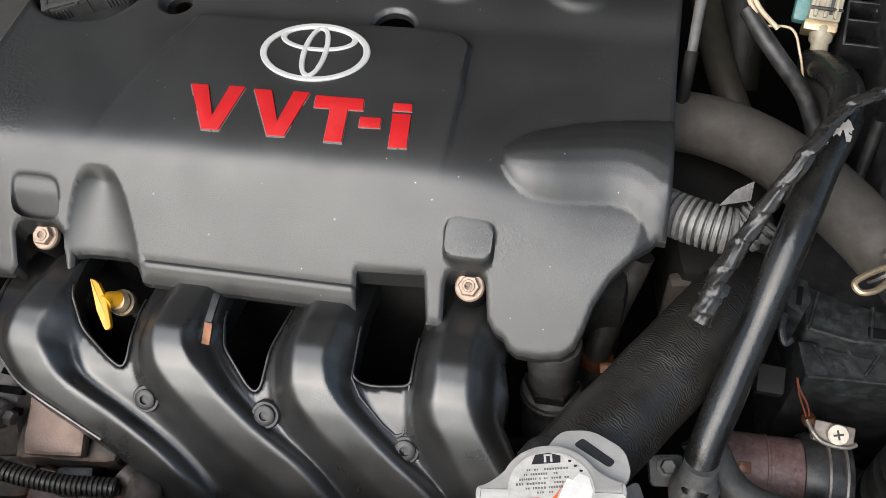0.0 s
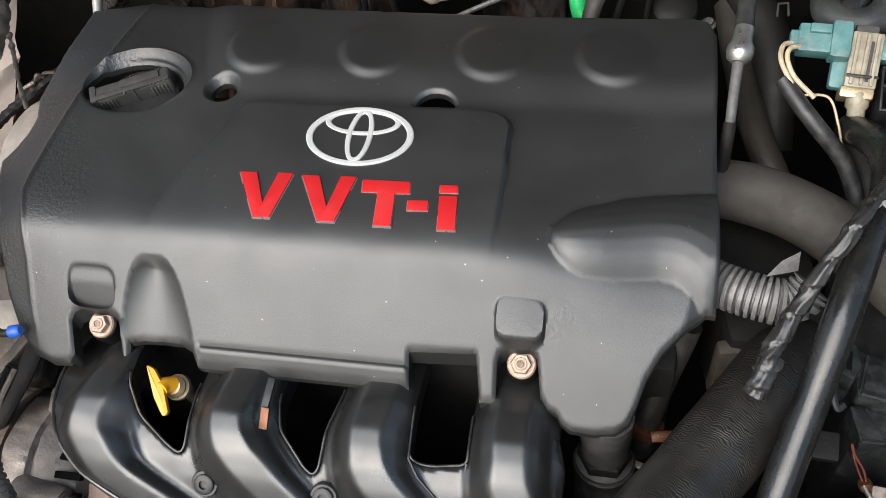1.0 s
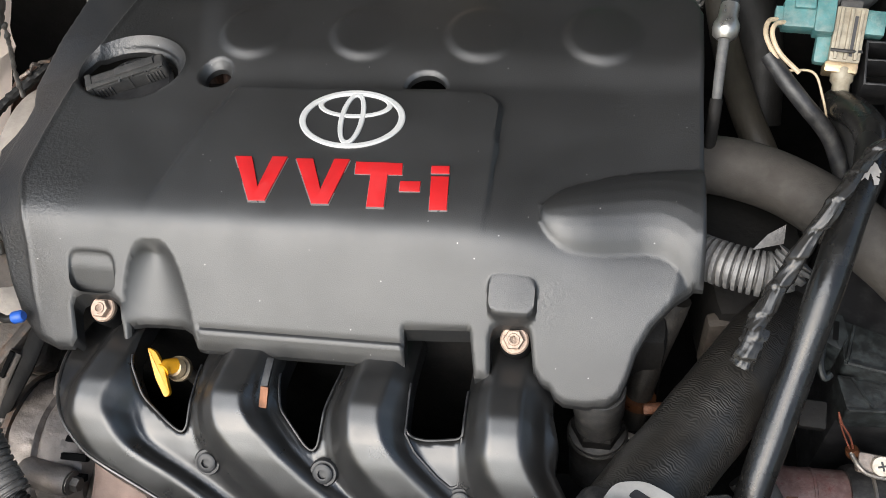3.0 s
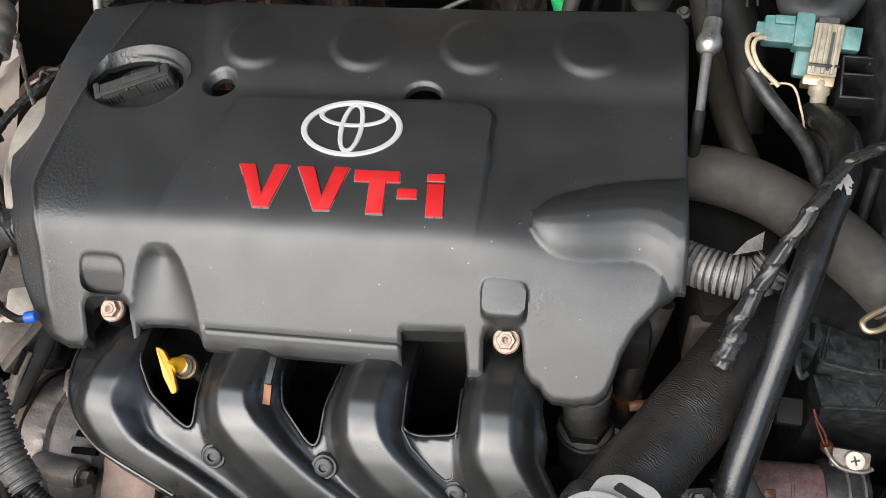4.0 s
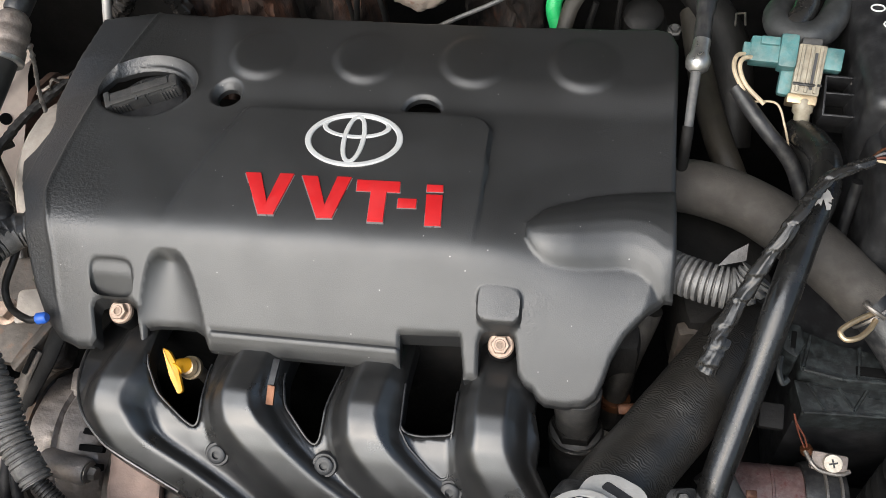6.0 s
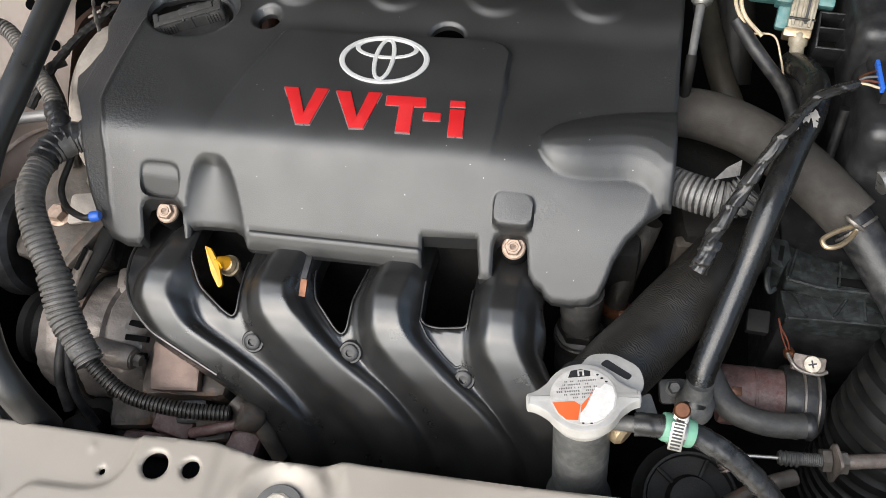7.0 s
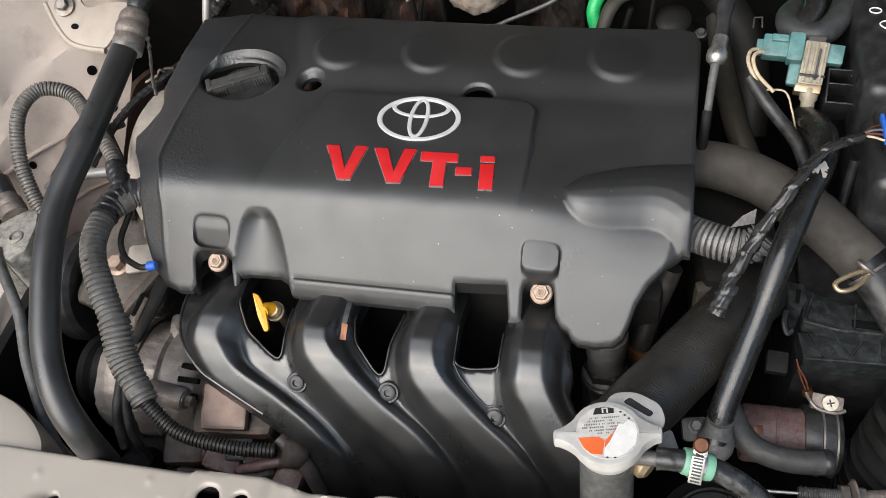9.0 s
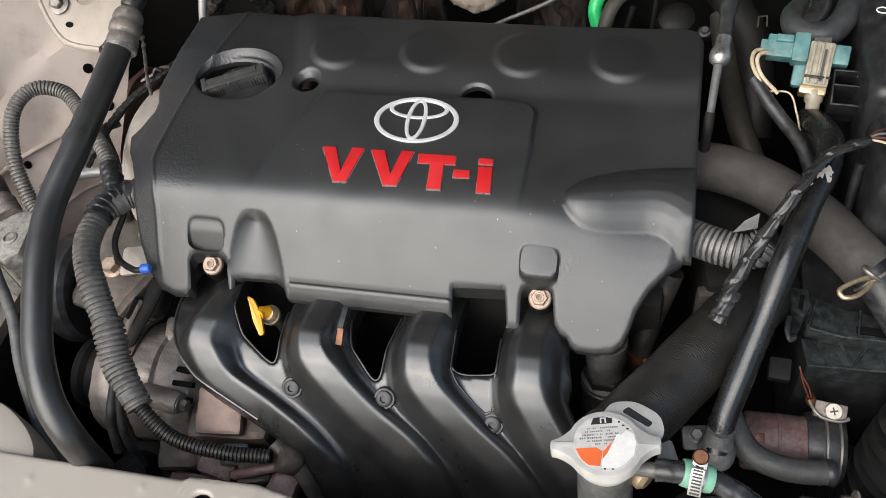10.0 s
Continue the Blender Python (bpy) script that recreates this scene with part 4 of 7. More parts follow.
WINDOWS = [
    [(-0.119, 0.3378), (-0.074, 0.3378), (-0.073, 0.292), (-0.071, 0.265), (-0.0705, 0.254), (-0.0735, 0.2495), (-0.083, 0.254), (-0.105, 0.269), (-0.114, 0.287)],
    [(-0.013, 0.3378), (0.026, 0.3378), (0.025, 0.299), (0.021, 0.274), (0.0200, 0.251), (0.0165, 0.2468), (0.0105, 0.250), (-0.009, 0.270), (-0.0135, 0.288)],
    [(0.075, 0.3378), (0.112, 0.3378), (0.112, 0.288), (0.1125, 0.265), (0.1120, 0.262), (0.090, 0.259), (0.0765, 0.2605), (0.0755, 0.288)],
]


def build_manifold():
    outline = [(-0.174, 0.340), (-0.1765, 0.308), (-0.1750, 0.292), (-0.1722, 0.277), (-0.1675, 0.262), (-0.161, 0.251), (-0.153, 0.242), (-0.139, 0.231), (-0.125, 0.2248), (-0.111, 0.2198), (-0.082, 0.2100), (-0.062, 0.2020), (-0.052, 0.193), (-0.047, 0.182),
               (-0.044, 0.165), (-0.042, 0.135), (0.235, 0.135), (0.228, 0.165), (0.219, 0.190), (0.200, 0.212), (0.182, 0.232), (0.170, 0.249), (0.171, 0.266), (0.166, 0.285), (0.166, 0.340)]
    holes = [rounded(w, 0.005) for w in WINDOWS]
    xy, z, tris, rim = sheet(outline, holes, mani_z, 0.0019, fillet=0.002)
    return xy, z, tris, rim


manifold = thing("intake_manifold", (0.02, 0.24, 0.60), "black plastic intake manifold with four curved runners", "intake manifold")
mxy, mz, mtris, mrim = build_manifold()
mcen = np.array([mxy[list(t)].mean(0) for t in mtris])
mdist = run_distance(mcen[:, 0], mcen[:, 1])
owner = mdist.argmin(0)


def net_normals(xy, z, tris):
    p = np.c_[xy, z]
    t = np.array(tris)
    fn = np.cross(p[t[:, 1]] - p[t[:, 0]], p[t[:, 2]] - p[t[:, 0]])
    vn = np.zeros_like(p)
    for k in range(3):
        np.add.at(vn, t[:, k], fn)
    return vn / (np.linalg.norm(vn, axis=1, keepdims=True) + 1e-12)


mnorm = net_normals(mxy, mz, mtris)
for k in range(4):
    bits = [t for t, o in zip(mtris, owner) if o == k]
    ob = part("runner", sheet_mesh(mxy, mz, bits, mrim, 0.016), MANI, manifold, smooth=70)
    used = sorted({i for t in bits for i in t})
    keep = [tuple(mnorm[i]) for i in used] + [(0.0, 0.0, 0.0)] * (len(ob.data.vertices) - len(used))
    ob.data.normals_split_custom_set_from_vertices(keep)


def lip_line(pts, inset):
    mid = [Vector(p) for p in pts]
    out = []
    for a, b, c in zip(mid, mid[1:], mid[2:]):
        t = (c - a).normalized()
        out.append((b.x + t.y * inset * -1, b.y + t.x * inset))
    return out


def on_manifold(x, y, up=0.0):
    return Vector((x, y, float(mani_z(np.array([x]), np.array([y]))[0]) + up))


def rim_bead(pts, r=0.0009):
    line = [on_manifold(x, y, 0.0002) for x, y in pts]
    return sweep(resample(line, 0.002), r, 6)


for w in WINDOWS:
    w2 = rounded(w, 0.005)
    keep_pts = [p for p in w2 if p[1] < 0.318]
    part("window_rim", rim_bead(keep_pts), BLACK, manifold)
part("window_rim", rim_bead([(0.0755, 0.288), (0.0765, 0.2605), (0.083, 0.2515), (0.098, 0.2405), (0.1065, 0.2365), (0.1110, 0.2380), (0.1120, 0.262)]), BLACK, manifold)
for bx, by, bz in ((-0.055, 0.237, 0.770), (0.025, 0.237, 0.773), (0.113, 0.232, 0.763)):
    n = pose(bx, by + 0.0012, bz - 0.0022, 42, 0, 0)
    part("screw", lathe([(0.0092, -0.006), (0.0092, 0.003), (0.0084, 0.0040), (0.0066, 0.0040), (0.0066, 0.0056), (0.0056, 0.0062), (0.0030, 0.0062), (0.0030, 0.0042), (0.0004, 0.004)], n, 30),
         BLACK, manifold, "dusty black screw in a collar")
LEFT_LIP = [(-0.1765, 0.308), (-0.1750, 0.292), (-0.1722, 0.277), (-0.1675, 0.262), (-0.161, 0.251), (-0.153, 0.242), (-0.139, 0.231), (-0.125, 0.2248), (-0.111, 0.2198), (-0.082, 0.2100), (-0.072, 0.2062)]
lip = [tuple(on_manifold(x, y, -0.0006)) for x, y in lip_line([(-0.178, 0.32)] + LEFT_LIP, 0.0012)]
part("flange_lip", sweep(resample(spline(lip, 6), 0.002), 0.0016, 8), MANI, manifold)
part("copper_strip", rbox((0.0056, 0.014, 0.002), pose(-0.0152, 0.2700, 0.8045, 40, 0, -6), 0.0006), COPPER, manifold, "tarnished copper strip")
part("lug", rbox((0.0050, 0.020, 0.0022), pose(-0.0158, 0.2850, 0.8085, 14, 0, -3), 0.0007), BLACK, manifold)

# ---- engine under the cover ----
block = thing("engine_block", (0.0, 0.45, 0.30), "grimy engine block under the cover, darkened for shade", "engine")
# block kept near-black, for the shade under the cover
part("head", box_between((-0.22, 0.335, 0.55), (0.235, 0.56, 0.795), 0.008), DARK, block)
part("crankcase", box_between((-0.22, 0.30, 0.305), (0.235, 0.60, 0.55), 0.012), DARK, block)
part("timing_cover", lathe([(0.074, 0), (0.078, 0.004), (0.078, 0.026), (0.070, 0.034), (0.02, 0.034)], along((-0.236, 0.462, 0.772), (-0.30, 0.462, 0.772)), 52), PALECAST, block, "pale cast timing cover edge")

hs = thing("heat_shield", (-0.08, 0.66, 0.62), "rusty crumpled heat shield behind the engine", "heat shield")
part("outer_panel", build_shield(-0.20, -0.095, 0.655), RUST, hs, smooth=60)
part("middle_panel", build_shield(-0.096, -0.052, 0.676), RUSTDARK, hs, smooth=60)
part("inner_panel", build_shield(-0.055, -0.012, 0.662), RUST, hs, smooth=60)
part("end_panel", build_shield(0.060, 0.135, 0.700), RUSTDARK, hs, smooth=60)
ox = thing("exhaust_cover", (0.02, 0.64, 0.80), "pale oxidised exhaust stub on the heat shield", "exhaust")
bm_ox = bmesh.new()
bmesh.ops.create_icosphere(bm_ox, subdivisions=4, radius=1.0)
for v in bm_ox.verts:
    n = 1 + 0.14 * noise.noise(v.co * 2.2)
    k = 1.0 - 0.28 * v.co.z
    flute = 1 + 0.06 * math.cos(7 * math.atan2(v.co.y, v.co.x))
    v.co = Vector((0.033 + v.co.x * 0.031 * n * k * flute, 0.655 + v.co.y * 0.022 * n * k * flute, 0.873 + max(v.co.z, -0.62) * 0.058 * n))
part("stub", cast(bm_ox, 0.0022, 110, 1), CHALK, ox)
clipb = thing("tan_bracket", (0.08, 0.62, 0.89), "tan metal bracket with thin steel rod", "bracket")
part("plate", rbox((0.024, 0.024, 0.0025), pose(0.0765, 0.622, 0.893, 55, 0, -4), 0.0006), TAN, clipb, "tan square plate")
part("plate_hole", lathe([(0.003, 0), (0.003, 0.0016)], pose(0.075, 0.6165, 0.8885, 55), 14), INK, clipb)
part("cable_tie", tube([(0.076, 0.6165, 0.890), (0.090, 0.618, 0.892), (0.108, 0.623, 0.893), (0.118, 0.624, 0.888), (0.138, 0.627, 0.884)], 0.0022, 8), CREAM, clipb, "pale cable tie")
part("rod", tube([(0.050, 0.640, 0.915), (0.072, 0.628, 0.905), (0.100, 0.626, 0.892), (0.116, 0.623, 0.886), (0.120, 0.619, 0.876), (0.108, 0.613, 0.868), (0.065, 0.606, 0.850), (0.050, 0.605, 0.842)], 0.0020, 8), NECK, clipb)

# cables and torn foil over the heat shield
for pts, r, m, lab in (([(-0.020, 0.632, 0.900), (-0.016, 0.630, 0.876), (-0.023, 0.628, 0.848), (-0.030, 0.63, 0.80)], 0.0028, SHADEHOSE, "thin black cable over the heat shield"),
                       ([(0.003, 0.632, 0.905), (-0.006, 0.630, 0.874), (-0.001, 0.628, 0.850), (0.002, 0.63, 0.80)], 0.0024, SHADEHOSE, "thin black cable over the heat shield"),
                       ([(-0.042, 0.634, 0.905), (-0.034, 0.631, 0.871), (-0.030, 0.629, 0.843), (-0.03, 0.63, 0.80)], 0.0022, SHADEHOSE, "thin black cable over the heat shield")):
    solo("rear_cable", tube(pts, r, 12), m, lab, "cable", "cables behind the engine")
solo("crumpled_sleeve", taped([(-0.262, 0.632, 0.825), (-0.246, 0.631, 0.845), (-0.233, 0.630, 0.858), (-0.212, 0.630, 0.864), (-0.197, 0.630, 0.850), (-0.19, 0.63, 0.82)], lambda s: 0.0085 + 0.003 * noise.noise(Vector((s * 90, 2, 7))), 0.012, 0.001, 0.0016, 24), TAPE, "crumpled black plastic sleeve behind the engine", "sleeve", smooth=60)
for pts in ([(-0.022, 0.626, 0.880), (-0.027, 0.624, 0.868), (-0.034, 0.624, 0.861)], [(-0.060, 0.640, 0.866), (-0.072, 0.640, 0.858), (-0.080, 0.642, 0.856)]):
    solo("foil_scrap", tube(pts, lambda s: 0.0045 + 0.003 * noise.noise(Vector((s * 300, 1, 2))), 7, 6, 0.5), FOIL, "torn scrap of pale foil on the heat shield", "foil", "scraps of foil")

# ---- radiator cap and neck ----
CAP = pose(0.2035, 0.186, 0.8425, -8, 0, 10.5)
neck = thing("radiator_neck", (0.2035, 0.170, 0.66), "stained grey radiator filler neck with locking flange", "filler neck")
part("tank_pipe", lathe([(0.026, -0.16), (0.024, -0.12), (0.0195, -0.105), (0.0188, -0.02), (0.0188, 0.008)], CAP, 36), TANK, neck)
FL = CAP @ pose(0.019, 0.0195, 0.004, 0, 0, -34) @ Matrix.Scale(0.95, 4)
part("locking_flange", prism(rounded([(-0.022, -0.016), (0.020, -0.016), (0.024, 0.004), (0.014, 0.016), (-0.006, 0.017), (-0.020, 0.008)], 0.006), -0.001, 0.002, FL, 0.0006), CAPALU, neck, "bright steel flange with a slot")
part("slot", prism(rounded([(-0.010, 0.004), (0.012, 0.002), (0.013, 0.007), (-0.008, 0.010)], 0.002), 0.0019, 0.0023, FL), INK, neck)
part("overflow_spout", tube([(0.222, 0.182, 0.835), (0.235, 0.181, 0.838), (0.250, 0.181, 0.839)], 0.0052, 14), NECK, neck)
part("fitting", lathe([(0.007, 0), (0.009, 0.003), (0.009, 0.010), (0.006, 0.013)], along((0.2225, 0.188, 0.8185), (0.2295, 0.183, 0.8185)), 20), BRASS, neck, "yellowed stub")

cap = thing("pressure_cap", (0.2035, 0.184, 0.838), "cast aluminium radiator cap with a torn white and orange label", "radiator cap")
cap_pts = []
for k in range(96):
    a = 2 * math.pi * k / 96
    c, s = math.cos(a), math.sin(a)
    x = 0.0358 * c
    wing = 0.0042 + 0.0150 * max(0.0, (0.0345 - abs(x)) / 0.0195) ** 1.6 if abs(x) < 0.0345 else 0.0042 * math.sqrt(max(0.0, 1 - ((abs(x) - 0.0345) / 0.0013) ** 2))
    y = max(math.sqrt(max(0.0, 0.0248 ** 2 - x * x)), wing if abs(x) > 0.012 else 0)
    cap_pts.append((x, math.copysign(y, s)))
part("cap_body", prism(cap_pts, 0.0035, 0.0125, CAP, 0.0022), CAPALU, cap)
part("cap_skirt", lathe([(0.0200, -0.008), (0.0205, -0.006), (0.0205, 0.0045)], CAP, 40), CAPALU, cap)
lab = part("label", lathe([(0.0205, 0.0124), (0.0205, 0.01285), (0.002, 0.0129)], CAP, 48), CAPPAPER, cap, "torn white paper label")
part("orange_field", prism([(-0.0195, -0.004), (-0.006, -0.0035), (-0.0025, -0.0065), (-0.0050, -0.0172), (-0.0120, -0.0163), (-0.0165, -0.0115)], 0.0128, 0.0131, CAP), ORANGERED, lab, "orange part of the label")
part("orange_smear", prism([(-0.0035, -0.0155), (-0.0020, -0.0065), (0.0035, -0.0005), (0.0062, 0.0050), (0.0048, 0.0015), (0.0012, -0.0065), (-0.0010, -0.0155)], 0.0128, 0.01318, CAP), ORANGERED, lab, "smeared orange ink")
part("black_field", prism([(-0.0085, 0.0138), (0.0055, 0.0145), (0.0058, 0.0182), (0.0, 0.0198), (-0.0065, 0.0188)], 0.0128, 0.0131, CAP), INK, lab)
part("pictogram", merge(rbox((0.0011, 0.0036, 0.0002), CAP @ pose(-0.0018, 0.0165, 0.0132), 0), rbox((0.0011, 0.0036, 0.0002), CAP @ pose(0.0012, 0.0167, 0.0132), 0), rbox((0.004, 0.0008, 0.0002), CAP @ pose(-0.0003, 0.0185, 0.0132), 0)), CAPPAPER, lab)
rng = random.Random(4)
for row, (x0, x1) in enumerate(((-0.0110, 0.0085), (-0.0135, 0.0040), (-0.0160, 0.0095), (-0.0165, 0.0100), (-0.0120, 0.0085), (-0.0090, 0.0010))):
    bars, x = [], x0
    while x < x1:
        w = rng.uniform(0.0005, 0.0010)
        if rng.random() < 0.80:
            bars.append(rbox((w, 0.0013 * rng.uniform(0.7, 1.0), 0.0001), CAP @ pose(x + w / 2, 0.0112 - 0.0024 * row + 0.04 * x, 0.01302), 0))
        x += w + 0.00045
    part("print", merge(*bars), INKGREY, lab, "faded lines of small print")
part("paint_splash", prism([(-0.004, -0.0185), (0.004, -0.0192), (0.0110, -0.0163), (0.0170, -0.0100), (0.0195, -0.001), (0.0185, 0.0060), (0.0140, 0.0085), (0.0105, 0.0050), (0.0080, 0.0060), (0.0055, 0.0010), (0.0030, -0.0040), (0.0005, -0.0080), (-0.0030, -0.0125)], 0.0129, 0.01325, CAP), SPLASH, lab, "white splash over the print")
for x, y in ((0.0125, 0.0125), (0.0150, 0.0098), (0.0100, 0.0152), (-0.002, -0.0193), (0.003, -0.0195)):
    part("ink_fleck", prism(ring(x, y, 0.0009, 0.0006, 7), 0.0128, 0.01312, CAP), INK, lab)

over = thing("overflow_hose", (0.30, 0.17, 0.77), "thin black overflow hose, pale green towards its end", "hose")
part("hose", taped([(0.236, 0.1805, 0.839), (0.252, 0.181, 0.840), (0.275, 0.180, 0.835), (0.299, 0.172, 0.825), (0.320, 0.161, 0.810), (0.333, 0.151, 0.797)], 0.0076, 0.013, 0.0005, 0.00035, 22), SCUFFED, over)
part("green_end", tube([(0.330, 0.1535, 0.800), (0.341, 0.145, 0.785), (0.350, 0.140, 0.765), (0.354, 0.137, 0.735)], 0.0084, 18, 10), GREENTAPE, over, "pale green taped hose end")
wc = thing("hose_clamp", (0.262, 0.181, 0.825), "bright steel worm-drive hose clamp over green tape", "hose clamp")
WCM = along((0.2565, 0.1812, 0.8398), (0.2685, 0.1808, 0.8368))
part("tape_ring", lathe([(0.0086, -0.004), (0.0092, -0.002), (0.0092, 0.014), (0.0086, 0.016)], WCM, 30), GREENTAPE, wc, "mint green tape")
part("band", lathe([(0.0092, 0.0015), (0.0102, 0.0015), (0.0102, 0.0095), (0.0092, 0.0095)], WCM, 36), BRIGHT, wc)
part("band_tail", rbox((0.0085, 0.019, 0.0010), pose(0.2615, 0.1735, 0.8455, 48, 0, -6), 0.0003), BRIGHT, wc)
part("perforations", merge(*[rbox((0.006, 0.0011, 0.0003), pose(0.2615, 0.1735, 0.8455, 48, 0, -6) @ pose(0, -0.0078 + 0.0023 * k, 0.0006), 0) for k in range(8)]), INK, wc)
part("screw_housing", rbox((0.010, 0.008, 0.007), pose(0.2635, 0.186, 0.846, 30, 0, -10), 0.002), BRIGHT, wc)
part("worm_screw", lathe([(0.0048, 0), (0.0052, 0.002), (0.0052, 0.006), (0.0042, 0.0072)], along((0.2635, 0.190, 0.847), (0.2632, 0.187, 0.856)), 20), COPPER, wc, "copper-coloured screw head")

# ---- hoses on the right ----
top = thing("radiator_hose", (0.27, 0.30, 0.70), "thick black braided-look upper radiator hose", "hose")
hl = resample(spline([(0.208, 0.212, 0.803), (0.224, 0.237, 0.800), (0.243, 0.264, 0.797), (0.269, 0.303, 0.793), (0.296, 0.347, 0.780), (0.318, 0.385, 0.755), (0.338, 0.43, 0.70)], 20), 0.0012)
part("hose", sweep(hl, lambda s: 0.0258 + 0.0006 * noise.noise(Vector((s * 40, 1, 1))), 72), BRAID, top)
part("hose_end", lathe([(0.0268, 0), (0.0275, 0.002), (0.0275, 0.010), (0.0268, 0.012)], along((0.2045, 0.207, 0.803), (0.216, 0.226, 0.801)), 36), RUBBER, top)
bk = thing("steel_tab", (0.238, 0.20, 0.80), "small bent steel tab beside the filler neck", "bracket")
part("tab", prism(rounded([(-0.008, -0.010), (0.008, -0.008), (0.006, 0.010), (-0.006, 0.008)], 0.003), 0, 0.0016, pose(0.243, 0.199, 0.822, 30, 15, 30)), STEEL, bk)

gh = thing("breather_hose", (0.33, 0.42, 0.78), "grey-brown foam-covered hose curving out from the engine", "hose")
part("sleeve", tube([(0.235, 0.470, 0.815), (0.272, 0.464, 0.819), (0.306, 0.448, 0.822), (0.337, 0.424, 0.822), (0.362, 0.402, 0.817), (0.386, 0.380, 0.808)], worn(0.0205, 0.0006, 0.03, 2), 28, 12), FOAM, gh)
part("hose", tube([(0.376, 0.390, 0.812), (0.393, 0.370, 0.803), (0.410, 0.349, 0.790), (0.430, 0.325, 0.772), (0.445, 0.300, 0.745)], 0.0155, 22, 10), RUBBER, gh, "smooth black hose end")
sc = thing("spring_clip", (0.372, 0.36, 0.80), "yellowed steel spring clip round the hose", "hose clip")
CL = along((0.389, 0.374, 0.805), (0.397, 0.365, 0.800))
part("band", lathe([(0.0158, -0.0012), (0.0172, -0.0010), (0.0172, 0.0010), (0.0158, 0.0012)], CL, 32), STEEL, sc, "dull steel ring")
part("loop", tube([(0.383, 0.364, 0.822), (0.374, 0.357, 0.827), (0.364, 0.350, 0.828), (0.358, 0.344, 0.828), (0.361, 0.339, 0.827), (0.369, 0.341, 0.827), (0.377, 0.349, 0.826), (0.382, 0.357, 0.824)], 0.0019, 8), BRASS, sc)
part("prong", tube([(0.380, 0.372, 0.822), (0.376, 0.366, 0.828), (0.381, 0.361, 0.828), (0.388, 0.360, 0.823)], 0.0018, 8), STEEL, sc)

cd = thing("corrugated_conduit", (0.27, 0.37, 0.81), "light grey split corrugated wiring conduit", "conduit")
part("conduit", corrugated([(0.243, 0.388, 0.826), (0.255, 0.380, 0.829), (0.269, 0.3735, 0.831), (0.284, 0.369, 0.832), (0.294, 0.368, 0.832)], 0.0124, 0.0019, 0.0042, 22), LOOML, cd)
part("torn_end", corrugated([(0.293, 0.368, 0.832), (0.300, 0.369, 0.836), (0.306, 0.374, 0.842)], 0.0118, 0.0012, 0.0042, 18), LOOML, cd)
# stands for a brownish sheet-metal bracket beside the conduit
part("flap", prism([(-0.012, -0.002), (0.006, -0.006), (0.012, 0.004), (0.0, 0.003)], 0, 0.0008, pose(0.290, 0.385, 0.846, 35, -20, 20)), TAPEDUST, cd, "small flap of a sheet-metal bracket")

tp = thing("taped_harness", (0.32, 0.37, 0.83), "wiring harness wound in shiny black tape", "wiring")
part("tape", taped([(0.366, 0.4235, 0.905), (0.352, 0.416, 0.905), (0.341, 0.411, 0.903), (0.331, 0.400, 0.900), (0.321, 0.384, 0.897), (0.312, 0.3715, 0.889), (0.302, 0.359, 0.876), (0.293, 0.346, 0.862), (0.284, 0.332, 0.852), (0.277, 0.320, 0.845)],
     lambda s: 0.0034 + 0.0022 * min(1, s / 0.15) + 0.0005 * noise.noise(Vector((s * 60, 0, 5))), 0.019, 0.0012, 0.0006, 30, 0.0010, 0.85), TAPE, tp, smooth=60)
part("tape_end", taped([(0.281, 0.322, 0.846), (0.276, 0.311, 0.841), (0.272, 0.304, 0.833)], lambda s: 0.0064 + 0.0014 * noise.noise(Vector((s * 200, 3, 0))), 0.011, 0.0012, 0.0008, 30, 0.0012, 0.8, 5.0), TAPE, tp, smooth=60)
pl = thing("wiring_plug", (0.385, 0.436, 0.89), "black wiring plug with a blue retainer", "plug")
part("housing", rbox((0.030, 0.027, 0.016), pose(0.3955, 0.431, 0.9005, 0, 0, 3), 0.0015), BLACK, pl)
part("retainer", rbox((0.0026, 0.0275, 0.0050), pose(0.3795, 0.430, 0.9065, 0, 0, 3), 0.0006), BLUE, pl, "blue plastic retainer")
for k, mm in enumerate((WIRE, ORWIRE, LOOML, COPPER)):
    part("wire", tube([(0.362, 0.4225, 0.905), (0.370, 0.4215 + 0.0030 * k, 0.9065), (0.379, 0.4195 + 0.0055 * k, 0.9055)], 0.0009, 8), mm, pl)

